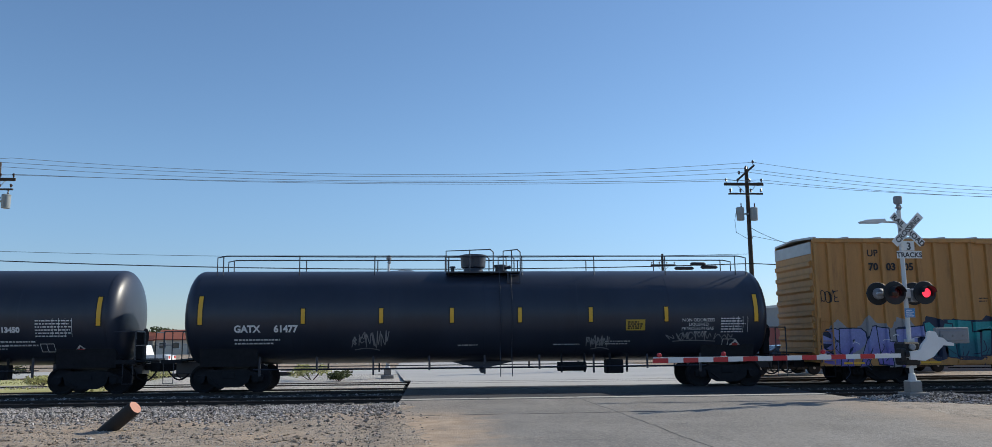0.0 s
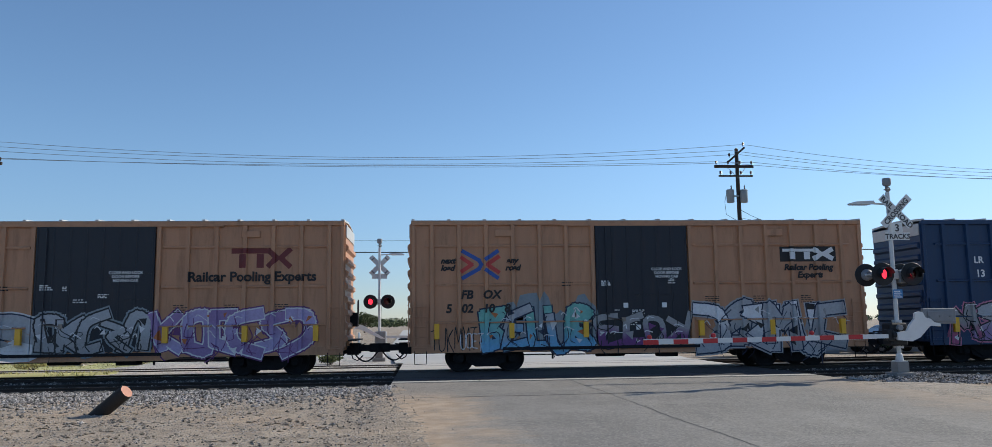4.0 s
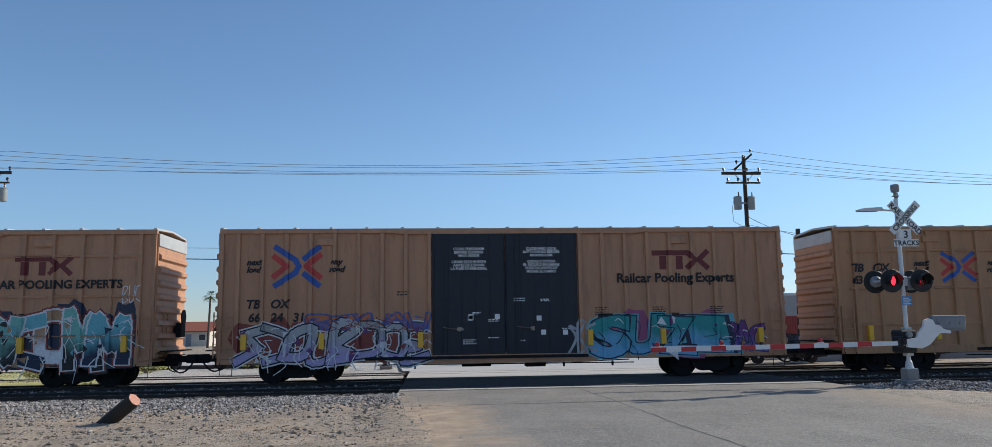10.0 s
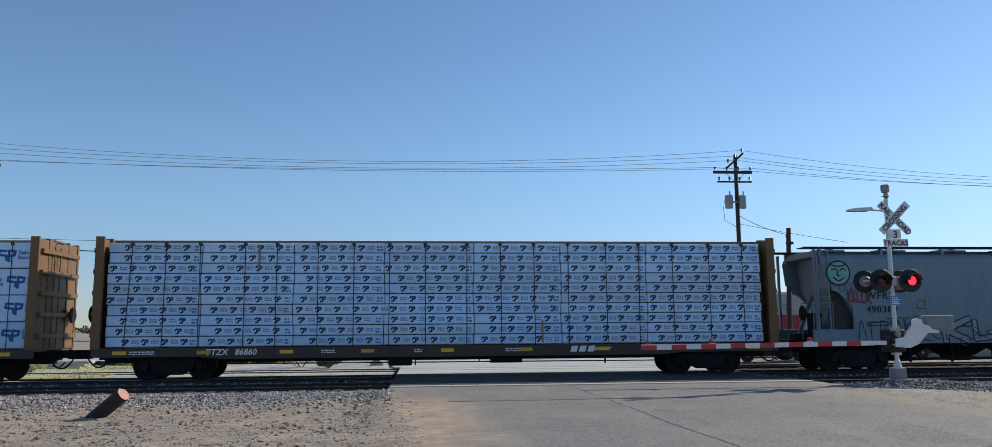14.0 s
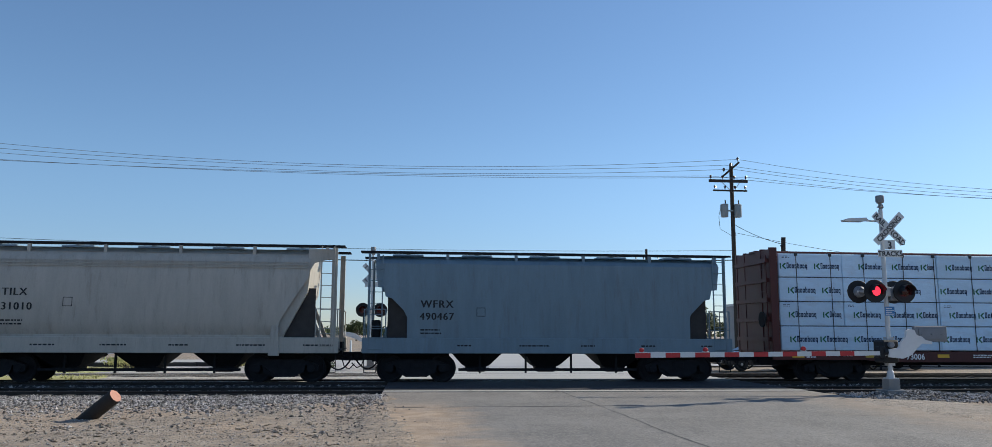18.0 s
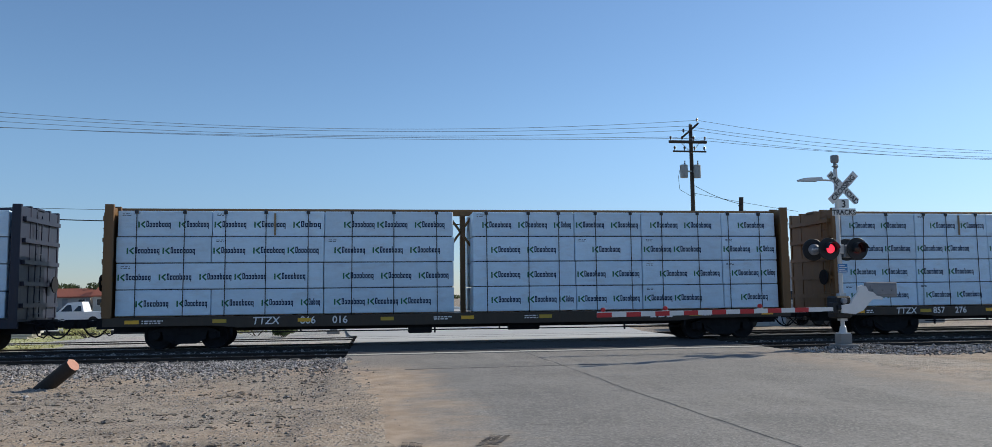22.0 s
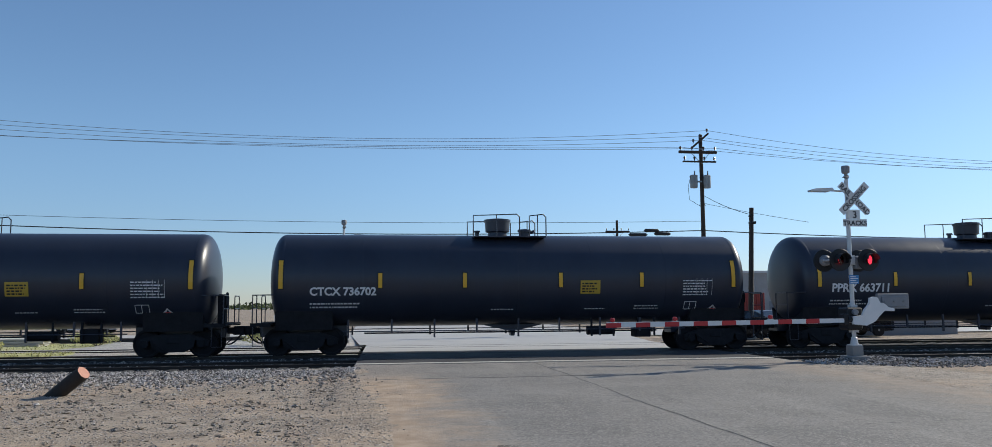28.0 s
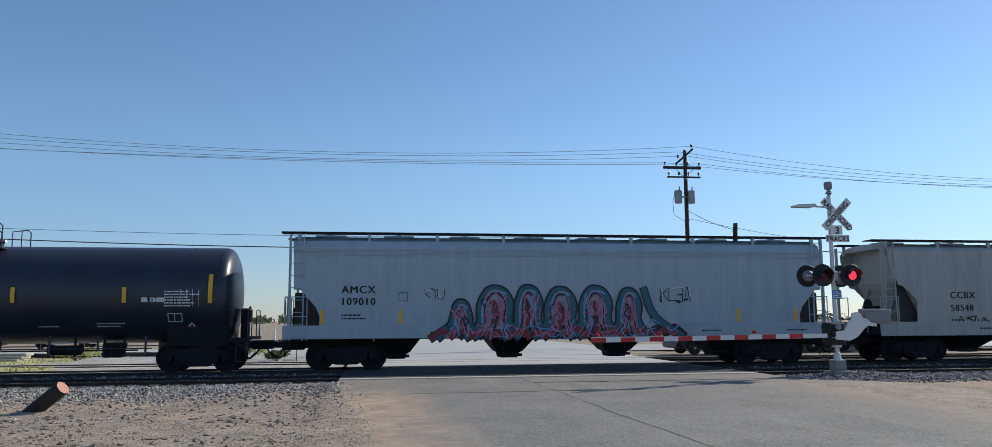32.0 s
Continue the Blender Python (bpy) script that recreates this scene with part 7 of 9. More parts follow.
def g5(car, y):
    piece(car, (-5.5, -1.9, 0.66, 2.2), "*****", [("mint", "blue", None), ("silver", "blue", None)], "navy", "blue graffiti with black outlines", 41, cloud="steel", edge=0.05, lap=0.2, chips=("orange", "white", "navy"))
    tag(car, (-7.4, -5.8, 0.75, 1.5), 6, "black", "thin black tags", 44)
    tag(car, (-6.4, -5.6, 0.8, 1.3), 4, "white", "thin white tag", 45)
    piece(car, (-1.6, 1.5, 0.8, 1.9), "****", [("grey", "plum", None)], "black", "faded graffiti on the door", 43, edge=0.03, lap=0.1, chips=("white", "grey", "plum"))
    piece(car, (1.85, 7.1, 0.66, 2.3), "******", [("white", "silver", None), ("silver", "grey", None)], "navy", "white and grey graffiti with black outlines", 42, halo="silver", edge=0.05, lap=0.2, chips=("black", "grey"))


def g6(car, y):
    piece(car, (-8.77, -2.9, 0.75, 2.21), "******", [("grey", "rose", None), ("silver", "violet", None)], "black", "grey graffiti with pink edges", 51, halo="pink", edge=0.05, lap=0.18, chips=("white", "plum"))
    piece(car, (2.0, 8.3, 0.62, 2.35), "RTSEAL", [("lilac", "periwinkle", "indigo")], "navy", "violet dotted graffiti on a green cloud", 52, cloud="green", halo="lilac", edge=0.055, fat=0.075, lap=0.16)
    s = Shape()
    for k in range(4):   # owner's initials as plain blocks
        x = 4.9 + k * 1.06
        stroke(s, [(x + 0.52, 4.02), (x + 0.14, 4.02), (x + 0.02, 3.8), (x + 0.14, 3.46), (x + 0.52, 3.46), (x + 0.52, 3.72), (x + 0.3, 3.72)] if k == 0 else [(x, 3.4), (x + 0.29, 4.05), (x + 0.58, 3.4)] if k == 1 else [(x, 4.02), (x + 0.58, 4.02), (x + 0.29, 4.02), (x + 0.29, 3.42)] if k == 2 else [(x, 4.05), (x + 0.3, 3.73), (x + 0.58, 3.4), (x + 0.3, 3.73), (x + 0.58, 4.05), (x, 3.4)], 0.16, y)
    decal("owner_initials", s, WHITEP, car, "large white block shapes")
    tag(car, (8.0, 9.1, 2.7, 3.4), 7, "pale", "small pale blue tag", 53, 0.025)
    w = Shape()
    write(w, "LR   S", -7.67, 3.61, 0.34, y, bold=0.01)
    write(w, "13   02   34", -7.63, 3.11, 0.36, y, bold=0.01)
    decal("white_marks", w, WHITEP, car, "white reporting marks")


def g7(car, y):
    piece(car, (-7.75, -2.3, 0.64, 2.22), "EKSRT", [("sky", "blue", "blue")], "navy", "light blue graffiti with dark outlines", 61, halo="pale", edge=0.05, fat=0.085, lap=0.14, hl="pale", inner="blue")
    piece(car, (1.6, 7.95, 0.7, 2.24), "*******", [("sky", "sky", None), ("sky", "blue", None)], "navy", "sky blue graffiti with dark outlines", 62, cloud="sky", edge=0.045, lap=0.24, hl="pale", inner="navy")
    tag(car, (-7.6, -6.9, 2.9, 3.1), 4, "black", "thin dark tag", 64, 0.025)


def g8(car, y):
    piece(car, (-7.3, -2.55, 0.66, 2.25), "SCAMR", [("aqua", "mint", "sea")], "navy", "pale teal graffiti letters with dark outlines", 71, cloud="indigo", shade="navy", edge=0.055, fat=0.07, lap=0.1)
    piece(car, (2.3, 6.0, 0.68, 2.25), "******", [("mint", "aqua", None), ("aqua", "sea", None)], "navy", "pale teal graffiti on a purple cloud", 72, cloud="periwinkle", edge=0.05, lap=0.2, chips=("navy", "white"))
    piece(car, (6.0, 9.2, 0.75, 1.75), "******", [("periwinkle", "indigo", None)], "white", "blue and purple graffiti", 73, cloud="indigo", edge=0.025, lap=0.1, chips=("silver", "navy"))
    for k in range(4):
        tag(car, (-9.4 + 0.62 * k, -9.0 + 0.62 * k, 0.8 + 0.2 * (k % 2), 1.5), 3, "periwinkle", "small violet scrawl", 74 + k, 0.05)


def g9(car, y):
    piece(car, (-9.1, -2.75, 0.72, 2.36), "****", [("sea", "mint", None), ("mint", "sea", None)], "white", "teal graffiti with white outlines", 81, edge=0.05, lap=0.2, inner="white", chips=("sea", "lilac", "navy", "navy"))
    piece(car, (-9.4, -2.6, 0.66, 1.35), "**********", [("navy", "black", None), ("white", "silver", None), ("sea", "navy", None)], "white", "tangled dark and white sprayed lines", 82, edge=0.025, lap=0.3, chips=("black", "white", "mint"))
    for k in range(3):
        x = -6.55 + 1.05 * k
        s = Shape()
        for q in range(7):
            stroke(s, [(x + 0.12 * q - 0.1, 1.95 + 0.05 * q), (x + 0.12 * q - 0.3, 2.3 + 0.03 * math.sin(2.0 * q))], 0.05, -0.02)
        decal("sprayed_stripes", s, SPRAY["plum"], car, "slanted violet stripes", kind="stuff")
    piece(car, (2.65, 8.7, 0.66, 2.5), "*******", [("aqua", "navy", None), ("tan", "white", None), ("mint", "black", None)], "white", "teal, black and white graffiti with a maroon edge", 84, cloud="navy", halo="rust", shade="black", edge=0.055, lap=0.26, chips=("aqua", "navy", "tan", "white", "black"))
    tag(car, (8.6, 9.2, 2.8, 3.3), 3, "white", "thin white tag", 86)
    w = Shape()
    for body_, z in (("SEE", 2.05), ("KEN", 1.66), ("$", 1.2)):
        write(w, body_, -1.05, z, 0.42, y - 0.012)
    decal("chalked_word", w, WHITEP, car, "white hand-written words on the door", kind="stuff")


def g10(car, y):
    cl = piece(car, (-9.0, -2.75, 0.66, 1.95), "********", [("silver", "lilac", None), ("grey", "lilac", None)], "black", "pale lilac graffiti with dark edges", 91, cloud="rust", halo="white", edge=0.045, lap=0.2, inner="white", chips=("rust", "red", "plum", "white"))
    piece(car, (-6.6, -2.8, 1.75, 2.3), "******", [("orange", "indigo", None)], "indigo", "burnt orange and blue glow above the letters", 92, edge=0.06, lap=0.3, inner="rust", hl="indigo")
    piece(car, (2.95, 7.6, 0.72, 2.2), "SUZI", [("sea", "blue", None)], "navy", "teal graffiti on a purple cloud", 95, cloud="rose", halo="aqua", edge=0.05, fat=0.06, lap=0.12, chips=("plum", "white"))
    piece(car, (7.3, 9.0, 0.8, 1.9), "***", [("plum", "purple", None)], "navy", "dark purple scrawl", 96, edge=0.03, chips=("plum",))
    tag(car, (2.0, 3.0, 0.9, 1.9), 3, "silver", "pale scrawl", 97, 0.09)


POOL = "tan boxcar with black sliding door, crossed emblem"
RP, RPC = "Railcar Pooling Experts", "RAILCAR POOLING EXPERTS"
boxcar(3, POOL + ", black and white graffiti", (-1.96, 1.98), TAN, marks=pooled("FB   OX", "5   05   64   6", RP, (-6.41, -6.91, 2.54, -7.16, -5.02), (2.45, 2.0, 3.16, 3.46)), logo=(-6.44, -5.17, 3.14, 4.19), owner=(3.75, 5.71, 3.61, 4.28), extra=g3)
boxcar(4, POOL + ", grey and purple graffiti", (-1.88, 1.92), TAN, marks=pooled("FB   OX", "50   61   49", RP, (-7.11, -7.1, 2.97, -7.1, -4.34), (2.35, 1.88, 3.16, 3.5)), logo=(-5.94, -4.74, 3.17, 4.25), owner=(4.36, 6.34, 3.6, 4.26), extra=g4)
boxcar(5, POOL + ", blue and white graffiti", (-1.67, 1.61), TAN, marks=pooled("FB   OX", "5   02   10   8", "Railcar Pooling", (-6.37, -6.88, 5.13, -7.05, -4.83), (2.5, 2.03, 3.4, 3.46), second=("Experts", 5.61, 3.13), italic=0.2), logo=(-6.39, -5.02, 3.13, 4.2), owner=(5.01, 7.09, 3.7, 4.24), black_owner=True, extra=g5)
boxcar(6, "dark blue boxcar with white marks and violet graffiti", (-2.2, 2.2), BLUE, door_col=BLUE, ndoors=2, extra=g6, stripes=(-8.6, 8.2))
boxcar(7, POOL + ", light blue graffiti", (-1.99, 1.79), TAN, marks=pooled("FB   OX", "50   54   85", "Railcar Pooling", (-7.22, -7.2, 5.61, -7.22, -4.46), (2.35, 1.88, 3.44, 3.5), second=("Experts", 5.96, 3.15), italic=0.2), logo=(-6.14, -4.91, 3.15, 4.24), owner=(5.68, 7.16, 3.7, 4.21), extra=g7)
boxcar(8, "long tan pool boxcar with black double doors, teal graffiti", (-2.68, 2.46), TAN, "vert", ndoors=2, marks=pooled("TB   OX", "66   19   51", RP, (-8.87, -8.85, 3.69, -8.9, -6.14), (2.5, 2.03, 3.3, 3.7)), logo=(-8.07, -6.35, 3.17, 4.68), owner=(5.01, 6.95, 3.75, 4.42), extra=g8, width=0.8)
boxcar(9, "long tan pool boxcar with black double doors, teal and white graffiti", (-2.58, 2.52), TAN, ndoors=2, marks=pooled("TB   OX", "66   46   69", RPC, (-8.8, -8.78, 3.64, -8.79, -6.04), (2.5, 2.03, 3.25, 3.5)), logo=(-7.78, -6.45, 3.15, 4.26), owner=(5.11, 6.94, 3.68, 4.31), extra=g9)
boxcar(10, "long tan pool boxcar with black double doors, lilac graffiti", (-2.61, 2.39), TAN, "vert", ndoors=2, marks=pooled("TB   OX", "66   24   31", RP, (-8.83, -8.74, 3.77, -8.83, -6.1), (2.52, 2.07, 3.27, 3.72)), logo=(-8.0, -6.35, 3.16, 4.67), owner=(5.06, 7.1, 3.71, 4.38), extra=g10, width=0.8)
boxcar(11, "clean brownish pool boxcar with black double doors, no graffiti", (-2.39, 2.74), TAN2, ndoors=2, marks=pooled("TB   OX", "63   20   97", RPC, (-9.39 + 0.25, -9.37 + 0.25, 3.82, -6.77, -4.03), (3.57, 3.14, 3.22, 3.52)), logo=(-5.76, -4.43, 3.14, 4.29), owner=(5.22, 7.17, 3.71, 4.34), stripes=(-8.6, -6.1, -3.0, 2.9, 6.4, 8.7))

lumber_car(12, "ochre centerbeam flatcar loaded with blue-printed lumber bundles", BULK, [("TTZX   97195", -7.71, 0.82, 0.3)], [(-11.1, 11.2)], 4, "blue", WRAP2, 12, skip=(2, -9.65), sill_logo=None)
lumber_car(13, "ochre centerbeam flatcar loaded with many thin lumber bundles", BULK, [("TTZX   86860", -7.98, 0.83, 0.28)], [(-11.3, 11.2)], 10, "small", WRAP2, 13, sill_logo=4.2)


def wf14(car, sy):
    s = Shape().lathe("y", [(-1.6, 0.46), (-1.603, 0.46)], 24, (-5.3, 0, 3.5))
    f = part("sprayed_disc", s, SPRAY["black"], car, "round teal sprayed disc with dark rim")
    part("disc_fill", Shape().lathe("y", [(-1.61, 0.4), (-1.613, 0.4)], 24, (-5.3, 0, 3.5)), SPRAY["mint"], f)
    s = Shape()
    for a, b, c in (((-5.55, 3.62), (-5.42, 3.66), (-5.36, 3.6)), ((-5.22, 3.6), (-5.12, 3.66), (-5.02, 3.6)), ((-5.5, 3.35), (-5.3, 3.22), (-5.1, 3.34)), ((-5.6, 3.8), (-5.3, 3.74), (-5.0, 3.8)), ((-5.3, 3.6), (-5.34, 3.42), (-5.24, 3.42))):
        stroke(s, smooth_line([a, b, c]), 0.05, -1.615)
    part("dark_line", s, SPRAY["black"], f, kind="stuff")
    tag(car, (-5.0, -4.1, 2.45, 2.9), 5, "red", "small red tag", 141, 0.05)
    tag(car, (-5.3, -4.2, 2.85, 3.15), 5, "indigo", "small blue tag", 144, 0.03)
    piece(car, (-1.5, 5.1, 1.0, 1.9), "******", [("steel", "steel", None)], "black", "black outlined graffiti along the sill", 142, edge=0.045, lap=0.1, hl="steel")
    tag(car, (-4.7, -1.6, 1.1, 1.75), 9, "black", "thin black tags", 143, 0.03)
    tag(car, (-3.6, -2.2, 1.3, 1.9), 4, "navy", "thin dark tags", 145, 0.025)


hopper_car(14, "grey covered hopper with rust stains and sprayed tags", GREY, 4.47, "short", [("WFRX", -4.3, 2.57, 0.36), ("490389", -4.31, 2.09, 0.34)], extra=wf14)
hopper_car(15, "pale grey covered hopper with rounded sides", GREY2, 4.62, "round", [("ITFX", -3.82, 2.84, 0.34), ("31107", -3.83, 2.36, 0.34)], stripes=(-4.4, -1.6, 1.2, 4.2))
hopper_car(16, "grey covered hopper with angular ends", GREY, 4.47, "short", [("WFRX", -3.9, 2.55, 0.36), ("490376", -3.9, 2.07, 0.34)], extra=lambda car, sy: graffiti(car, (-2.2, 1.0, 1.6, 2.2), 6, "black", "black", None, 161, "thin black tags", surf=sy, body=0.03, edge=0.005))
hopper_car(17, "cream covered hopper with rounded dusty sides", paint("cream_paint", (0.52, 0.48, 0.42), rust=0.3), 4.62, "round", [("TILX", -4.25, 2.83, 0.34), ("31010", -4.25, 2.36, 0.34)])
hopper_car(18, "grey covered hopper with scuffed side", GREY, 4.45, "short", [("WFRX", -4.47, 2.52, 0.36), ("490467", -4.5, 2.11, 0.34)])

LUM = "centerbeam flatcar stacked with white wrapped lumber"
lumber_car(19, "red-brown " + LUM, BROWN, [("SERA", -8.0, 0.8, 0.28), ("73006", -6.85, 0.8, 0.28)], [(-11.45, -0.72), (-0.28, 11.3)], 4, "green", WRAP, 19, roll=True)
lumber_car(20, "dark navy " + LUM, NAVY, [("274095", -6.22, 0.82, 0.26), ("ACET", 1.2, 0.83, 0.3)], [(-11.4, -0.6), (0.2, 11.25)], 4, "green", WRAP, 20)
lumber_car(21, "ochre " + LUM, BULK, [("TTZX", -7.15, 0.8, 0.34), ("866", -5.6, 0.8, 0.34), ("016", -4.55, 0.8, 0.34)], [(-11.55, -0.4), (0.21, 11.5)], 4, "green", WRAP, 21, brace=True, sill_logo=6.5)
lumber_car(22, "ochre " + LUM + " and a see-through gap", BULK, [("TTZX", -9.31, 0.82, 0.32), ("857", -7.8, 0.82, 0.32), ("276", -6.9, 0.82, 0.32)], [(-11.3, -2.36), (-1.31, 11.4)], 4, "green", WRAP, 22, brace=True, sill_logo=5.0)
lumber_car(23, "weathered brown centerbeam flatcar with thin blue-printed lumber bundles", paint("weathered_brown_paint", (0.17, 0.115, 0.075), rust=0.4), [("TTZX", -8.3, 0.8, 0.32), ("856", -6.95, 0.8, 0.32), ("546", -5.95, 0.8, 0.32)], [(-11.25, 3.54), (4.14, 11.2)], 13, "lines", WRAP, 23)

ST = (-8.0, -4.72, -1.85, 1.5, 4.41, 7.8)
tank_car(24, "black tank car with white marks", [("664079", -5.6, 2.1, 0.4)], stripes=ST, sign=(3.68, 4.41, 2.09, 2.56), table=(6.43, 7.4, 2.11, 2.76), dome_x=0.4)
tank_car(25, "black tank car with white marks", [("CTCX 730846", -6.84, 2.03, 0.4)], stripes=(-7.89, -4.4, -1.71, 1.65, 4.51, 7.88), sign=(2.2, 2.91, 2.04, 2.5), table=(6.0, 7.1, 1.97, 2.56))
tank_car(26, "clean black tank car with white marks", [("CTCX 736702", -7.06, 2.03, 0.4)], stripes=ST, sign=(2.2, 2.91, 2.04, 2.5), table=(5.93, 7.04, 1.97, 2.56))
tank_car(27, "black tank car with faint rust along its top", [("PPRX 663711", -7.25, 2.07, 0.45)], stripes=(-7.73, -4.75, -1.75, 1.31, 4.39, 7.48), sign=(3.4, 4.1, 2.04, 2.5), table=(6.2, 7.1, 2.0, 2.6))
tank_car(28, "black tank car with a grey name plate and tag", [("JRTX", -7.18, 2.05, 0.37), ("11011", -5.95, 2.05, 0.35)], stripes=(-7.58, -4.62, -2.36, 1.5, 4.75, 7.65), plate=(-4.5, -2.5, 2.32, 2.76), table=(6.0, 7.0, 2.0, 2.6), tags=(((-4.85, -2.1, 1.62, 2.1), 12, "grey"),))
tank_car(29, "black tank car with small white marks", [("GATX", -7.0, 2.2, 0.36), ("286201", -5.8, 2.2, 0.36), ("SR 13450", 5.6, 2.3, 0.2)], stripes=(-7.22, -4.42, -1.18, 1.74, 5.07, 7.73), table=(6.3, 7.4, 2.15, 2.7))


def am30(car, sy):
    """Five tall arched letters with a hooked tail on each side, teal edged and filled with pink and red lines."""
    rng = random.Random(301)
    y = -1.60
    dark, teal, blue, red, pink = Shape(), Shape(), Shape(), Shape(), Shape()
    for k in range(26):
        x = -4.5 + k * 0.33
        stroke(dark if k % 2 else red, smooth_line([(x - 0.35, 1.06), (x, 1.2 + rng.random() * 0.2), (x + 0.4, 1.1)]), 0.2, y - (0 if k % 2 else 0.008))
    arches = [(-3.85, 2.22, 0.26), (-2.66, 2.7, 0.5), (-1.5, 2.72, 0.36), (-0.36, 2.66, 0.44), (0.9, 2.7, 0.46), (2.11, 2.62, 0.33)]
    for c, top, w in arches:
        legs = [(c - w - 0.5, 1.08), (c - w - 0.05, 1.5), (c - w, top - 0.55), (c - 0.55 * w, top - 0.1), (c, top), (c + 0.6 * w, top - 0.12), (c + w, top - 0.5), (c + w * 0.9, 1.6), (c + w + 0.3, 1.08)]
        line = smooth_line(legs, 5)
        stroke(dark, line, 0.34, y)
        stroke(teal, line, 0.22, y - 0.004)
        stroke(blue, [(px + 0.05, pz - 0.05) for px, pz in line[6:26]], 0.06, y - 0.012)
        stroke(red, smooth_line([(c - 0.1, top - 0.45), (c + 0.05, 1.9), (c - 0.12, 1.3)]), w * 0.45, y - 0.008)
        for q in range(3):
            f = 0.75 - 0.2 * q
            stroke(pink, smooth_line([(c + (px - c) * f + rng.gauss(0, 0.03), 1.1 + (pz - 1.1) * (0.97 - 0.1 * q) + rng.gauss(0, 0.03)) for px, pz in legs], 3), 0.035, y - 0.016)
        for q in range(11):   # scribbled shading within the letter
            u, zt_ = rng.uniform(-0.85, 0.85), rng.uniform(1.5, top - 0.12)
            wig = [(c + u * w + rng.gauss(0, 0.07), zt_ - 0.16 * j + rng.gauss(0, 0.03)) for j in range(4)]
            stroke((blue, pink, dark)[q % 3], smooth_line(wig, 3), rng.uniform(0.03, 0.055), y - (0.02 if q % 3 == 2 else 0.018))
        stroke(pink, smooth_line([(c - w, 1.75 + rng.random() * 0.2), (c, 1.85), (c + w * 0.8, 1.7)]), 0.04, y - 0.016)
    for x0, x1 in ((2.62, 4.05), (-3.3, -4.85)):
        line = smooth_line([(x0 + (0.05 if x0 > 0 else -0.3), 2.7 if x0 > 0 else 1.9), (x0 + 0.3 * (x1 - x0), 1.75), (x1, 1.05)])
        stroke(dark, line, 0.3, y)
        stroke(teal, line, 0.22, y - 0.004)
    for k in range(40):
        x, z = rng.uniform(-4.3, 3.6), rng.uniform(1.08, 1.5)
        stroke(pink if k % 3 else blue, smooth_line([(x, z), (x + rng.uniform(0.1, 0.3), z + rng.uniform(-0.15, 0.2)), (x + rng.uniform(0.3, 0.6), z + rng.uniform(-0.1, 0.12))], 3), 0.035, y - 0.016)
    base = part("graffiti", dark, SPRAY["black"], car, "tall teal, pink and red sprayed letters", kind="stuff")
    for nm, sh, key in (("letter_edge", teal, "teal"), ("letter_fill", red, "red"), ("shine_line", blue, "blue"), ("inner_line", pink, "pink")):
        part(nm, sh, SPRAY[key], base, kind="stuff")
    graffiti(car, (-5.1, -4.4, 2.35, 2.75), 3, "black", "black", None, 303, "thin dark tag", surf=sy, body=0.03, edge=0.005)
    graffiti(car, (3.3, 4.4, 2.2, 2.8), 4, "black", "black", None, 304, "thin dark tag", surf=sy, body=0.03, edge=0.005)


hopper_car(30, "long pale grey covered hopper with tall pink and blue graffiti", paint("blue_grey_paint", (0.42, 0.50, 0.56), rust=0.08), 4.66, "long", [("AMCX", -7.87, 2.57, 0.36), ("109010", -7.9, 2.18, 0.34)], outlets=4, extra=am30, stripes=(-8.5, -5.9, 6.2, 8.4))
hopper_car(31, "pale grey covered hopper with rust stain and tags", GREY2, 4.6, "short", [("CCBX", -5.2, 2.37, 0.36), ("58548", -5.2, 1.9, 0.34)], extra=lambda car, sy: graffiti(car, (-5.0, -2.6, 1.1, 1.75), 6, "black", "black", None, 311, "thin dark tags", surf=sy, body=0.04, edge=0.006))

# ---------------------------------------------------------------- crossing signals
SILVER = surface("silver_mast_paint", (0.62, 0.63, 0.64), rough=0.45, metal=0.15, scale=3, amount=0.18, bump=0.03, stain=(0.35, 0.32, 0.28), stain_amount=0.3)
SIGNW = surface("white_sign_sheeting", (0.70, 0.71, 0.70), rough=0.4, scale=4, amount=0.12, bump=0.0, stain=(0.45, 0.42, 0.36), stain_amount=0.3)
SIGNBACK = surface("bare_aluminium_back", (0.60, 0.61, 0.62), rough=0.5, metal=0.1, scale=4, amount=0.2)
FLATBLACK = surface("flat_black_enamel", (0.022, 0.023, 0.026), rough=0.55, amount=0.2, bump=0.02, spec=0.3)
CASTW = surface("white_cast_arm", (0.74, 0.74, 0.74), rough=0.5, amount=0.14, bump=0.05)
WEIGHT = surface("grey_counterweight", (0.24, 0.25, 0.27), rough=0.6, amount=0.3, bump=0.08)
FOOTING = surface("grey_footing_concrete", (0.27, 0.262, 0.255), rough=0.9, scale=3, amount=0.3, bump=0.25)
STRIPE_R = surface("red_gate_sheeting", (0.52, 0.025, 0.03), rough=0.4, amount=0.15, bump=0)
STRIPE_W = surface("white_gate_sheeting", (0.74, 0.73, 0.72), rough=0.4, amount=0.12, bump=0)
LENS_ON = glow("lit_red_lens", (1.0, 0.035, 0.07), 1.5)
LENS_OFF = surface("unlit_red_lens", (0.045, 0.004, 0.005), rough=0.2, amount=0.3, bump=0)
SIGNBLUE = surface("blue_sign_sheeting", (0.05, 0.22, 0.50), rough=0.4, amount=0.15, bump=0)
# black ink lightened in colour for the glare on the backlit signs
SIGNINK = surface("faded_black_sign_ink", (0.06, 0.06, 0.065), rough=0.6, amount=0.3, bump=0)
LENSES = []


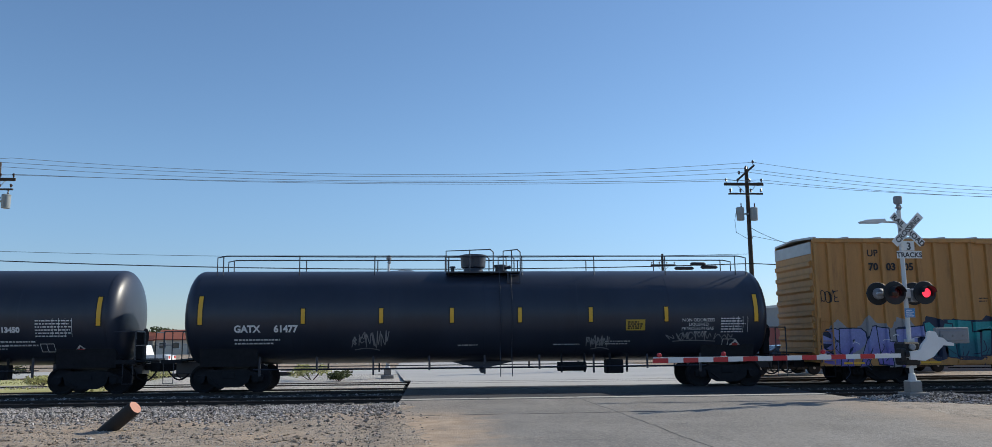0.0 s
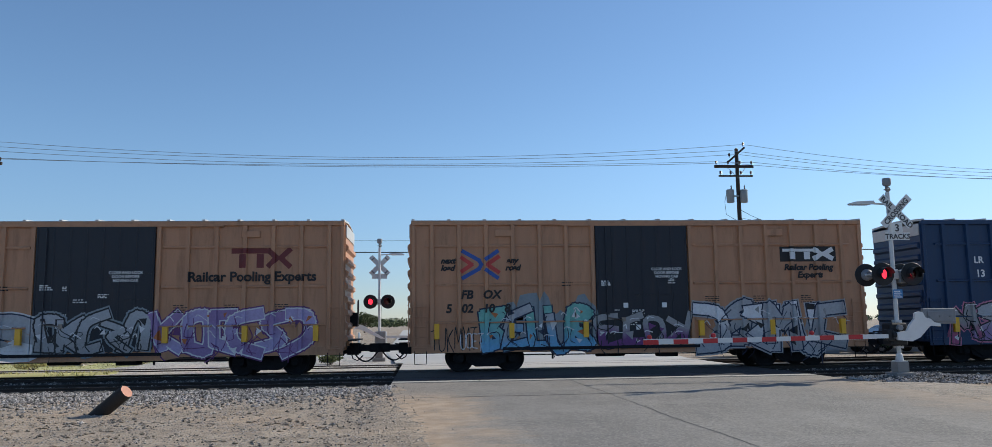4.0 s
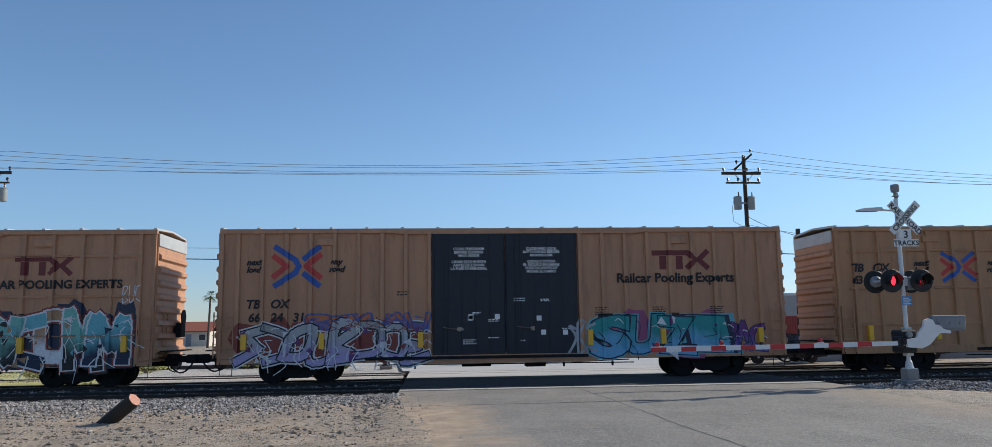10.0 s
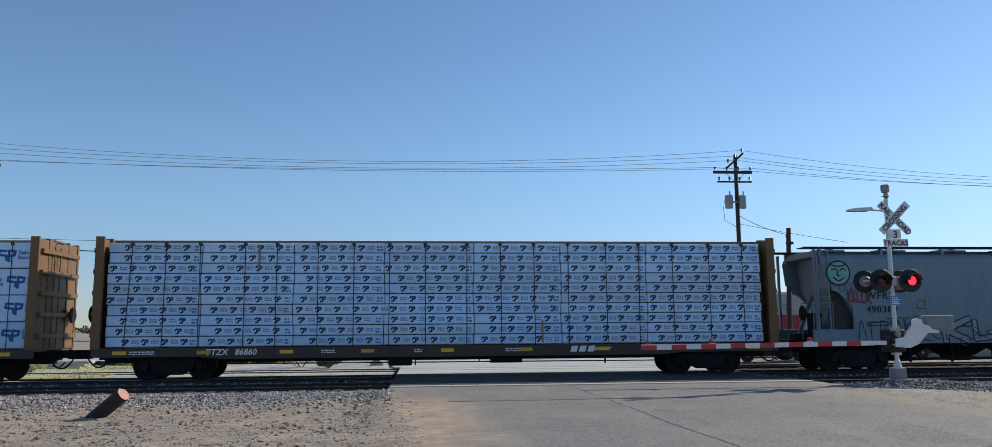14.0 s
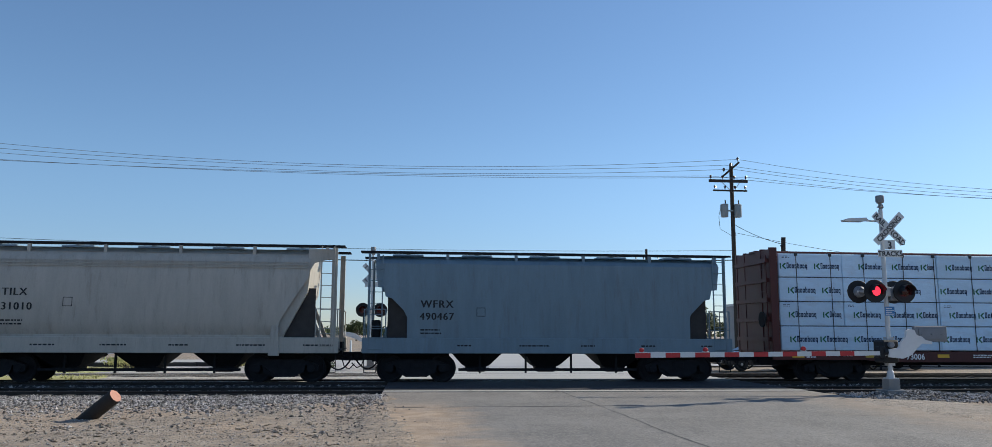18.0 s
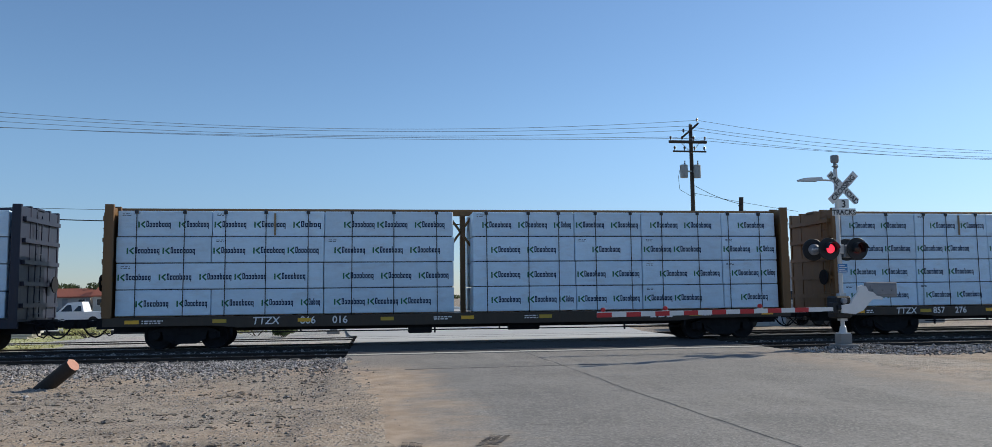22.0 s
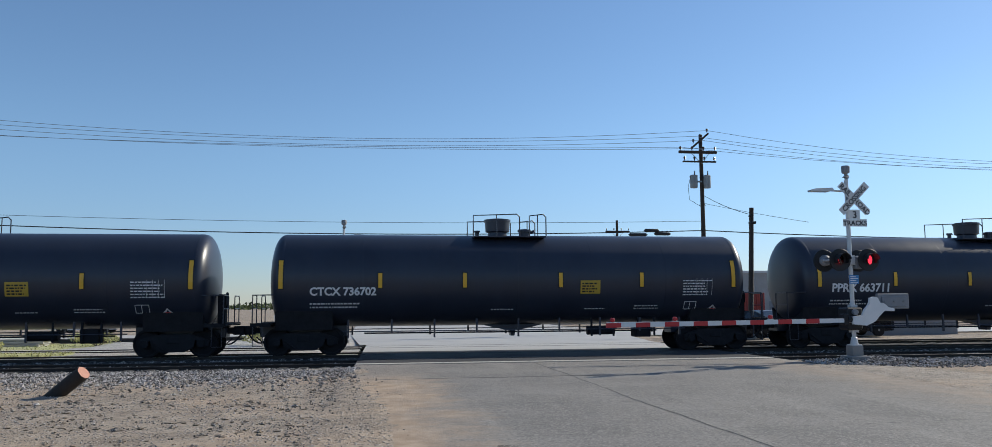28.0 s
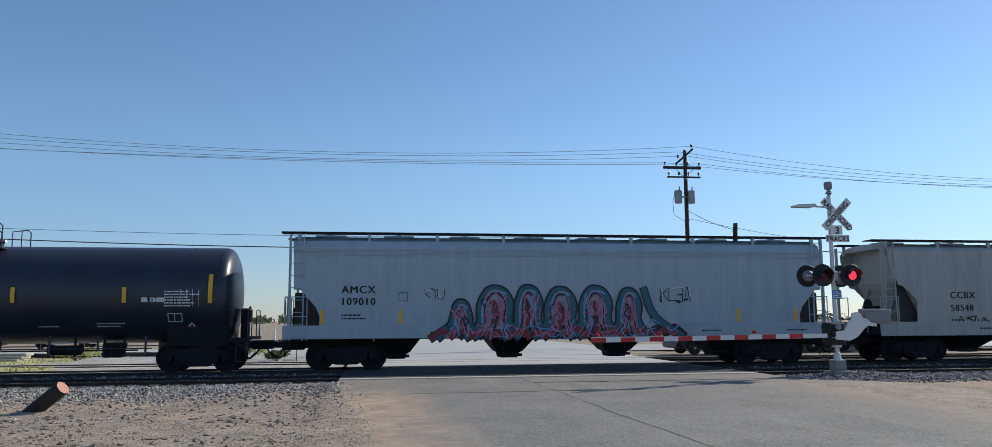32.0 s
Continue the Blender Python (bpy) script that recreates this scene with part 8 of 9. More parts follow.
def turned_text(shape, body, x, z, size, angle, y, bold=0.012, spacing=1.0):
    """Letters centred on (x, z), turned by angle in the x-z plane, facing -y."""
    vs, fs = text_shape(body, size, 0.0, bold, "CENTER", spacing)
    c, s = math.cos(angle), math.sin(angle)
    shape.add([(x + a * c - (b - 0.35 * size) * s, y, z + a * s + (b - 0.35 * size) * c) for a, b in vs], fs)


def signal_light(sig, x, y, z, face, side=None):
    """Round black background with hood and a revolving red lens; face is +1 towards +y, -1 towards -y."""
    d = face
    bg = part("signal_light", Shape().lathe("y", [(y - 0.02, 0.02), (y - 0.02, 0.325), (y - 0.008, 0.335), (y + 0.02, 0.335), (y + 0.02, 0.02)], 32), FLATBLACK, sig, "black round signal light background", smooth=True)
    bg.location = (x, 0, z)
    part("lamp_housing", Shape().lathe("y", sorted([(y - d * 0.02, 0.17), (y - d * 0.12, 0.16), (y - d * 0.17, 0.10), (y - d * 0.17, 0.02)]), 20), WEIGHT, bg, "grey lamp housing", smooth=True)
    hood = Shape()
    n = 14
    for k in range(n):
        a0, a1 = [math.pi * (-0.18 + 1.36 * q / n) for q in (k, k + 1)]
        for r, fl in ((0.19, 1), (0.182, -1)):
            q = [(r * math.cos(a0), y, r * math.sin(a0)), (r * math.cos(a1), y, r * math.sin(a1)), (r * math.cos(a1), y + d * (0.3 if 1 < k < n - 2 else 0.16), r * math.sin(a1)), (r * math.cos(a0), y + d * (0.3 if 1 < k < n - 2 else 0.16), r * math.sin(a0))]
            hood.quad(*q)
    part("visor", hood, FLATBLACK, bg)
    # lens: lit on one face, dark on the other
    me = Shape().lathe("y", [(-0.03, 0.02), (-0.022, 0.11), (-0.005, 0.136), (0.005, 0.136), (0.022, 0.11), (0.03, 0.02)], 24).mesh("lens", True)
    me.materials.append(LENS_ON)
    me.materials.append(LENS_OFF)
    for p in me.polygons:
        p.material_index = 0 if p.center.y < -0.004 else 1
    ln = part("lens", me, None, bg, "round red lens")
    ln.matrix_basis = pose(0, y + d * 0.06, 0, 0, 0, 180)
    if side:
        LENSES.append((ln, side, y + d * 0.06))


def signal(at, label, front, gate):
    sig = thing("crossing_signal", label, "crossing signal", at, group="crossing signals")
    part("foundation", Shape().box(-0.3, 0.3, -0.3, 0.3, -0.3, 0.1, 0.02).prism("z", [(-0.17, -0.17), (0.17, -0.17), (0.17, 0.17), (-0.17, 0.17)], 0.1, 0.40), FOOTING, sig, "concrete foundation block")
    part("pole_base", Shape().box(-0.15, 0.15, -0.15, 0.15, 0.40, 0.43).lathe("z", [(0.43, 0.12), (0.62, 0.085), (0.64, 0.065)], 16), SILVER, sig)
    part("pole", Shape().tube((0, 0, 0.43), (0, 0, 5.36), 0.062, 18), SILVER, sig, "silver painted steel mast", smooth=True)
    bell = part("bell", Shape().lathe("z", [(5.36, 0.03), (5.42, 0.05), (5.44, 0.11), (5.47, 0.05), (5.54, 0.05), (5.56, 0.105), (5.60, 0.12), (5.74, 0.125), (5.78, 0.11), (5.785, 0.02)], 18), WEIGHT, sig, "grey electronic bell on the mast top", smooth=True)
    part("bell_bracket", Shape().path([(0.02, 0, 5.36), (0.09, 0, 5.43), (0.06, 0, 5.52)], 0.018, 6), WEIGHT, bell)
    f = -1 if front else 1
    yb = f * 0.10
    dx = 0.16 if front else 0.0
    zc = 4.78 if front else 4.5
    for sgn in (1, -1):
        a = sgn * math.pi / 4
        ca, sa = math.cos(a), math.sin(a)
        yy = yb + f * (0.012 if sgn > 0 else 0.0)
        pl = Shape().prism("y", [(dx + u * ca - v * sa, zc + u * sa + v * ca) for u, v in ((-0.61, -0.115), (0.61, -0.115), (0.61, 0.115), (-0.61, 0.115))], yy - 0.003, yy + 0.003)
        b = part("crossbuck_blade", pl, SIGNW if front else SIGNBACK, sig, "white crossbuck blade" if front else "weathered crossbuck blade seen from behind")
        if front:
            s = Shape()
            if sgn > 0:
                turned_text(s, "CROSSING", dx, zc, 0.215, a, yy - 0.006, 0.007, 0.98)
            else:
                turned_text(s, "RAIL", dx - 0.36 * ca, zc - 0.36 * sa, 0.215, a, yy - 0.006, 0.007, 0.98)
                turned_text(s, "ROAD", dx + 0.36 * ca, zc + 0.36 * sa, 0.215, a, yy - 0.006, 0.007, 0.98)
            part("sign_lettering", s, SIGNINK, b, "black block letters", kind="stuff")
        else:
            s = Shape()
            for u in (-0.45, 0.45):
                s.prism("y", [(dx + (u + p) * ca - v * sa, zc + (u + p) * sa + v * ca) for p, v in ((-0.03, -0.1), (0.03, -0.1), (0.03, 0.1), (-0.03, 0.1))], yy - 0.03, yy - 0.004)
            part("stiffener", s, WEIGHT, b)
    part("sign_bracket", Shape().box(-0.05, dx + 0.05, min(0.02, yb), max(-0.02, yb), zc - 0.05, zc + 0.05), WEIGHT, sig)
    if front:
        p1 = part("sign_plate", Shape().box(dx - 0.17, dx + 0.17, yb - 0.003, yb + 0.003, 4.16, 4.44), SIGNW, sig, "white number-of-tracks plate")
        s = Shape(); turned_text(s, "3", dx, 4.29, 0.30, 0, yb - 0.006, 0.008)
        part("sign_lettering", s, SIGNINK, p1, kind="stuff")
        p2 = part("sign_plate", Shape().box(dx - 0.38, dx + 0.38, yb - 0.003, yb + 0.003, 3.93, 4.15), SIGNW, sig, "white number-of-tracks plate")
        s = Shape(); turned_text(s, "TRACKS", dx, 4.035, 0.20, 0, yb - 0.006, 0.007, 1.05)
        part("sign_lettering", s, SIGNINK, p2, kind="stuff")
        p3 = part("notice_plate", Shape().box(-0.11, 0.19, -0.09, -0.084, 2.22, 2.48), SIGNBLUE, sig, "small blue notice plate")
        s = Shape()
        for k in range(4):
            flat(s, -0.08, 0.16 - 0.05 * (k % 2), 2.25 + k * 0.055, 2.272 + k * 0.055, -0.094)
        part("notice_line", s, WHITEP, p3, kind="stuff")
    else:
        part("sign_plate", Shape().box(-0.36, 0.36, yb - 0.003, yb + 0.003, 3.86, 4.1), SIGNBACK, sig, "sign plate seen from behind")
    # flood lamp arm near the top
    d = -1 if front else 1
    part("lamp_arm", Shape().tube((0, 0, 5.0), (d * 0.62, 0.05, 5.04), 0.028, 8), SILVER, sig)
    la = Shape().prism("y", [(d * 0.45, 5.02), (d * 0.5, 5.1), (d * 1.05, 5.07), (d * 1.2, 5.03), (d * 1.18, 4.98), (d * 0.6, 4.98)], -0.1, 0.12)
    part("flood_lamp", la, SILVER, sig, "slim silver flood lamp on an arm")
    # light bar
    z = 2.92 if front else 2.75
    part("light_bar", Shape().tube((-0.85 if front else -0.42, 0.02, z), (0.72 if front else 0.42, 0.02, z), 0.03, 8).box(-0.12, 0.12, -0.1, 0.1, z - 0.14, z + 0.14, 0.02), SILVER, sig)
    if front:
        signal_light(sig, -0.46, -0.24, z, -1, "L")
        signal_light(sig, 0.44, -0.24, z, -1, "R")
        signal_light(sig, -0.72, 0.2, z, 1)
        signal_light(sig, 0.40, 0.24, z, 1)
        bx = part("junction_box", Shape().box(0.1, 0.34, -0.12, 0.1, z - 0.26, z + 0.12, 0.03), WEIGHT, sig, "grey wiring box")
    else:
        signal_light(sig, -0.41, -0.2, z, -1, "F")
        signal_light(sig, 0.41, -0.2, z, -1, "R")
    part("cable_conduit", Shape().path([(0.07, 0.03, 0.42), (0.075, 0.03, 1.4), (0.09, 0.04, 2.7)], 0.014, 6), WEIGHT, sig)
    if not gate:
        return sig
    part("gate_mechanism", Shape().box(-0.34, 0.16, -0.26, 0.26, 0.86, 1.52, 0.05).box(-0.5, -0.3, -0.34, -0.1, 1.0, 1.34, 0.03).tube((-0.36, -0.32, 1.18), (0.1, -0.32, 1.18), 0.09, 12), FLATBLACK, sig, "dark gate motor housing")
    for zk in (0.78, 1.52):
        part("mast_clamp", Shape().box(-0.1, 0.1, -0.1, 0.1, zk, zk + 0.08), SILVER, sig)
    part("gear_cover", Shape().lathe("y", [(-0.37, 0.02), (-0.37, 0.07), (-0.36, 0.085), (-0.27, 0.085)], 14, (-0.12, 0, 1.38)), WEIGHT, sig)
    arm = Shape().prism("y", [(-0.26, 1.25), (-0.26, 1.03), (0.16, 0.99), (0.42, 1.10), (0.56, 1.25), (0.74, 1.42), (1.05, 1.40), (1.05, 1.48), (0.86, 1.52), (0.76, 1.62), (0.60, 1.66), (0.54, 1.80), (0.42, 1.83), (0.30, 1.79), (0.27, 1.62), (0.12, 1.46), (0.03, 1.29)], -0.44, -0.35)
    part("counterweight_arm", arm, CASTW, sig, "white curved cast counterweight arm")
    cw = part("counterweight", Shape().box(0.60, 1.60, -0.34, -0.22, 1.47, 1.92, 0.02).box(0.72, 1.5, -0.37, -0.34, 1.54, 1.84, 0.01), WEIGHT, sig, "grey steel counterweight plate")
    for x in (0.8, 1.1, 1.4):
        part("bolt", Shape().tube((x, -0.40, 1.69), (x, -0.36, 1.69), 0.03, 6), WEIGHT, cw)
    # arm with red and white bands
    g = part("gate_arm", Shape().prism("x", [(-0.33, 1.08), (-0.27, 1.08), (-0.27, 1.20), (-0.33, 1.20)], -1.3, -0.2).prism("x", [(-0.325, 1.06), (-0.275, 1.06), (-0.275, 1.16), (-0.325, 1.16)], -7.62, -1.3), CASTW, sig, "lowered red and white gate arm")
    x, k = -7.63, 0
    while x < -1.0:
        w = 0.425
        f0, f1 = (x + 7.63) / 6.6, (x + w + 7.63) / 6.6
        za, zb = 1.0 + 0.07 * f0, 1.0 + 0.07 * f1
        s = Shape()
        s.add([(x, -0.335, za), (x + w, -0.335, zb), (x + w, -0.335, zb + 0.13), (x, -0.335, za + 0.13), (x, -0.265, za), (x + w, -0.265, zb), (x + w, -0.265, zb + 0.13), (x, -0.265, za + 0.13)], [(0, 1, 2, 3), (7, 6, 5, 4), (0, 4, 5, 1), (3, 2, 6, 7), (0, 3, 7, 4), (1, 5, 6, 2)])
        part("band", s, STRIPE_W if k % 2 else STRIPE_R, g)
        x, k = x + w, k + 1
    for x in (-7.45, -5.62, -2.75):
        z = 1.13 + 0.07 * (x + 7.63) / 6.6
        lampbase = part("arm_lamp", Shape().box(x - 0.09, x + 0.09, -0.34, -0.26, z, z + 0.03, 0.008), SIGNW, g, "small red lamp on the gate arm")
        part("lamp_lens", Shape().lathe("y", [(-0.36, 0.02), (-0.355, 0.05), (-0.33, 0.065), (-0.27, 0.065), (-0.245, 0.05), (-0.24, 0.02)], 14, (x, 0, z + 0.08)), STRIPE_R, lampbase, smooth=True)
    return sig


signal((GATE_X, GATE_Y, 0), "silver crossing mast with crossbuck, red lights, lowered gate", True, True)
far = signal((-2.17, 38.9, 0), "silver crossing mast beyond the tracks, seen from behind", False, False)
part("gate_mechanism", Shape().box(-0.2, 0.35, -0.25, 0.25, 0.7, 1.35, 0.05), WEIGHT, far, "grey gate motor housing")
part("counterweight_arm", Shape().prism("y", [(0.1, 1.0), (0.3, 1.0), (-0.75, 1.65), (-1.3, 1.75), (-1.3, 1.55), (-0.8, 1.42)], -0.4, -0.32), CASTW, far, "white cast counterweight arm")
part("gate_arm", Shape().prism("x", [(-0.36, 1.02), (-0.3, 1.02), (-0.3, 1.14), (-0.36, 1.14)], 0.3, 6.9), STRIPE_W, far, "lowered gate arm")

# ---------------------------------------------------------------- poles and wires
WOOD = surface("creosoted_pole_wood", (0.055, 0.040, 0.030), rough=0.85, scale=3, amount=0.45, bump=0.3, stretch=(4, 4, 0.4))
WIRE = surface("weathered_wire", (0.30, 0.33, 0.37), rough=0.6, amount=0.2, bump=0)
CABLE = surface("black_cable", (0.015, 0.015, 0.017), rough=0.6, amount=0.2, bump=0)
CAN = surface("grey_transformer_paint", (0.30, 0.33, 0.34), rough=0.5, amount=0.25, bump=0.05)
PORCELAIN = surface("brown_porcelain", (0.06, 0.03, 0.02), rough=0.25, amount=0.2, bump=0)


def insulator(pole, x, y, z):
    part("insulator", Shape().lathe("z", [(z, 0.02), (z + 0.08, 0.02), (z + 0.1, 0.075), (z + 0.16, 0.05), (z + 0.2, 0.085), (z + 0.27, 0.045), (z + 0.28, 0.02)], 10, (x, y, 0)), PORCELAIN, pole)


def power_pole(x, y, h, label, arms, cans=(), top_arm=None, r=0.17):
    p = thing("utility_pole", label, "utility pole", (x, y, -0.14), group="utility poles")
    part("pole", Shape().tube((0, 0, -0.5), (0, 0, h + 0.14), r, 12, r * 0.68), WOOD, p, smooth=True)
    for x0, x1, z, t in arms:
        z += 0.14
        a = part("crossarm", Shape().box(x0, x1, -0.28, -0.16, z - t, z + t, 0.01), WOOD, p)
        for k in range(4):
            xi = x0 + 0.12 + k * (x1 - x0 - 0.24) / 3
            insulator(p, xi, -0.22, z + t)
        if t > 0.08:
            part("arm_brace", Shape().path([(x0 * 0.45, -0.2, z - t), (0, -0.17, z - 0.75), (x1 * 0.45, -0.2, z - t)], 0.022, 5), CAN, p)
    if top_arm:
        (xa, za), (xb, zb) = top_arm
        part("crossarm", Shape().prism("y", [(xa, za + 0.08), (xa + 0.06, za - 0.02), (xb + 0.03, zb + 0.06), (xb - 0.03, zb + 0.16)], -0.27, -0.15), WOOD, p)
        for k in range(3):
            f = 0.08 + 0.42 * k
            insulator(p, xa + f * (xb - xa), -0.21, za + f * (zb - za) + 0.22)
    for cx, cz in cans:
        cz += 0.14
        c = part("transformer", Shape().lathe("z", [(cz - 0.42, 0.05), (cz - 0.42, 0.22), (cz - 0.38, 0.24), (cz + 0.34, 0.25), (cz + 0.36, 0.27), (cz + 0.42, 0.2), (cz + 0.44, 0.05)], 18, (cx, -0.1, 0)), CAN, p, "grey pole-mounted transformer", smooth=True)
        part("bushing", Shape().lathe("z", [(cz + 0.42, 0.03), (cz + 0.5, 0.05), (cz + 0.56, 0.03), (cz + 0.64, 0.045), (cz + 0.7, 0.02)], 8, (cx + 0.08, -0.1, 0)), PORCELAIN, c)
        part("hanger", Shape().box(min(0, cx), max(0, cx), -0.12, -0.04, cz - 0.05, cz + 0.05), CAN, c)
        part("drop_loop", Shape().path([(cx - 0.25, -0.2, cz + 0.3), (cx - 0.42, -0.2, cz - 0.4), (cx - 0.36, -0.2, cz - 1.2), (cx * 0.4, -0.2, cz - 1.6)], 0.014, 5), CABLE, c)
    return p


power_pole(20.0, 49.1, 12.6, "dark wooden power pole with crossarms and two transformers", [(-1.58, 0.98, 11.42, 0.09), (-1.32, 0.92, 10.80, 0.05)], [(-0.58, 9.52), (0.3, 9.52)], ((-0.66, 11.85), (0.46, 12.70)))
power_pole(-25.95, 49.1, 12.5, "dark wooden power pole with one crossarm and transformer", [(-1.4, 1.1, 11.4, 0.09), (-1.2, 1.0, 10.8, 0.05)], [(0.6, 10.1)])
power_pole(66.0, 49.1, 12.4, "dark wooden power pole with crossarms", [(-1.4, 1.1, 11.3, 0.09)])
power_pole(25.6, 88.0, 11.2, "tall wooden power pole far down the street", [(-1.4, 1.4, 9.9, 0.1), (-1.2, 1.2, 8.9, 0.08)], r=0.2)
lean = thing("utility_pole", "short dark wooden stub pole with a guy wire", "utility pole", (19.6, 42, -0.14), group="utility poles")
part("pole", Shape().tube((0, 0, -0.4), (0.34, 0, 7.1), 0.15, 12, 0.12), WOOD, lean, smooth=True)
part("collar", Shape().box(0.2, 0.52, -0.17, 0.17, 6.2, 6.34, 0.02).tube((0.1, -0.1, 6.62), (0.34, -0.14, 6.66), 0.04, 6), CABLE, lean)


def wire(name, label, a, b, sag, r, material=None, group="overhead wires", n=16):
    a, b = Vector(a), Vector(b)
    pts = [a.lerp(b, k / n) - Vector((0, 0, 4 * sag * (k / n) * (1 - k / n))) for k in range(n + 1)]
    ob = part(name, Shape().path(pts, r, 5), material or WIRE, None)
    return tagged(ob, label, "wire", group)


for dx, z0, z1, sag in ((-0.5, 12.45, 12.45, 0.72), (0.0, 12.15, 12.2, 0.72), (0.36, 12.7, 12.85, 0.9), (-1.45, 11.72, 11.72, 0.35), (0.85, 11.7, 11.7, 0.42)):
    wire("power_line", "thin overhead power line between the poles", (-25.5 + dx, 48.85, z0), (20.0 + dx, 48.85, z1), sag, 0.013)
    wire("power_line", "thin overhead power line between the poles", (20.0 + dx, 48.85, z1), (66 + dx, 48.85, z0 - 0.1), sag + 0.7, 0.013)
    wire("power_line", "thin overhead power line between the poles", (-25.5 + dx, 48.85, z0), (-90 + dx, 48.85, z1), sag + 0.5, 0.013)
wire("telephone_cable", "black telephone cable strung along the street", (-25.5, 49.0, 6.55), (19.95, 49.0, 6.35), 0.42, 0.030, CABLE)
wire("telephone_cable", "thin telephone cable strung along the street", (-25.5, 48.9, 7.1), (19.95, 48.9, 6.95), 0.3, 0.012, CABLE)
wire("telephone_cable", "black telephone cable strung along the street", (-90, 49.0, 6.55), (-25.5, 49.0, 6.55), 0.42, 0.030, CABLE)
wire("telephone_cable", "black telephone cable strung along the street", (20, 49.0, 6.35), (66, 49.0, 6.4), 0.5, 0.030, CABLE)
wire("guy_wire", "steel guy wire from power pole to stub pole", (20.1, 49.0, 8.6), (19.9, 42.1, 6.6), 0.12, 0.016, CABLE)
wire("guy_wire", "steel guy wire from power pole to stub pole", (20.1, 49.0, 8.1), (24.4, 44, 6.4), 0.05, 0.012, CABLE)
for x, z, w in ((15.6, 6.05, 0.62), (16.5, 6.32, 0.5), (17.2, 6.12, 0.55)):
    c = tagged(part("splice_case", Shape().lathe("x", [(x - w, 0.03), (x - w + 0.08, 0.09), (x - w + 0.12, 0.11), (x + w - 0.12, 0.11), (x + w - 0.08, 0.09), (x + w, 0.03)], 12, (0, 48.95, z)), CABLE, None, smooth=True), "black cable splice case hung on a wire", "splice case", "splice cases")

# ---------------------------------------------------------------- cut log beside the track
BARK = surface("dark_creosoted_log", (0.035, 0.028, 0.024), rough=0.9, scale=5, amount=0.5, bump=0.6, stretch=(3, 3, 0.5))
CUT = surface("fresh_cut_face", (0.52, 0.27, 0.20), (0.40, 0.18, 0.12), rough=0.8, scale=14, fine=60, bump=0.2)
log = thing("post_stump", "short dark wooden post leaning out of the gravel", "post", (-6.80, 17.9, -0.12))
axis = Vector((0.80, -0.30, 0.62)).normalized()
q = axis.to_track_quat("Z", "Y")
rngl = random.Random(9)
s = Shape()
nn = 20
rad = [0.15 * rngl.uniform(0.95, 1.05) for _ in range(nn)]
for k, f in enumerate((-0.3, 0.0, 0.25, 0.5, 0.73, 0.77)):
    s.v += [tuple(axis * f + q @ Vector((rad[i] * (1.0 if f < 0.75 else 0.95) * math.cos(6.2832 * i / nn), rad[i] * (1.0 if f < 0.75 else 0.95) * math.sin(6.2832 * i / nn), 0.01 * math.sin(i * 2.1)))) for i in range(nn)]
s.f += [(k * nn + i, k * nn + (i + 1) % nn, (k + 1) * nn + (i + 1) % nn, (k + 1) * nn + i) for k in range(5) for i in range(nn)]
part("log", s, BARK, log, smooth=True)
part("cut_face", Shape().add([tuple(axis * 0.773 + q @ Vector((rad[i] * 0.94 * math.cos(6.2832 * i / nn), rad[i] * 0.94 * math.sin(6.2832 * i / nn), 0.0))) for i in range(nn)], [tuple(range(nn))]), CUT, log, "reddish sawn end")

# ---------------------------------------------------------------- beyond the tracks
LEAF = surface("olive_foliage", (0.075, 0.095, 0.035), (0.035, 0.05, 0.02), rough=0.7, scale=2, fine=9, bump=0, island=0.4, spec=0.2)
LEAF2 = surface("dry_weed_foliage", (0.48, 0.46, 0.22), (0.30, 0.31, 0.12), rough=0.8, scale=2, fine=9, bump=0, island=0.4, spec=0.15)
TRUNK = surface("grey_bark", (0.12, 0.095, 0.075), rough=0.9, scale=5, amount=0.4, bump=0.4, stretch=(3, 3, 0.5))
BLUEW = surface("blue_painted_steel", (0.10, 0.20, 0.36), rough=0.6, scale=2, amount=0.25, bump=0.05)
PALEB = surface("pale_blue_cabinet", (0.36, 0.44, 0.52), rough=0.5, amount=0.15, bump=0.03)
REDC = surface("red_container_paint", (0.30, 0.045, 0.035), rough=0.6, amount=0.3, bump=0.05)
STUCCO = surface("grey_stucco", (0.38, 0.37, 0.36), rough=0.9, scale=2, amount=0.2, bump=0.15)
CREAM = surface("cream_stucco", (0.58, 0.53, 0.46), rough=0.9, scale=2, amount=0.15, bump=0.15)
TILE = surface("red_roof_shingle", (0.33, 0.10, 0.06), rough=0.85, scale=4, amount=0.35, bump=0.3)
CARDARK = surface("dark_car_paint", (0.014, 0.015, 0.019), rough=0.25, scale=2, amount=0.15, bump=0)
CARWHITE = surface("white_car_paint", (0.72, 0.72, 0.72), rough=0.3, scale=2, amount=0.08, bump=0)
TYRE = surface("tyre_rubber", (0.018, 0.018, 0.018), rough=0.85, amount=0.2, bump=0.1)
GLASS = surface("dark_vehicle_glass", (0.02, 0.025, 0.03), rough=0.06, amount=0.1, bump=0, spec=0.8)
RIM = surface("alloy_rim", (0.45, 0.45, 0.46), rough=0.35, metal=0.8, amount=0.2)
LAMPW = surface("clear_headlamp", (0.65, 0.66, 0.68), rough=0.15, amount=0.1, bump=0)
WINDOWG = surface("window_glass_dark", (0.03, 0.04, 0.05), rough=0.08, amount=0.2, bump=0, spec=0.7)

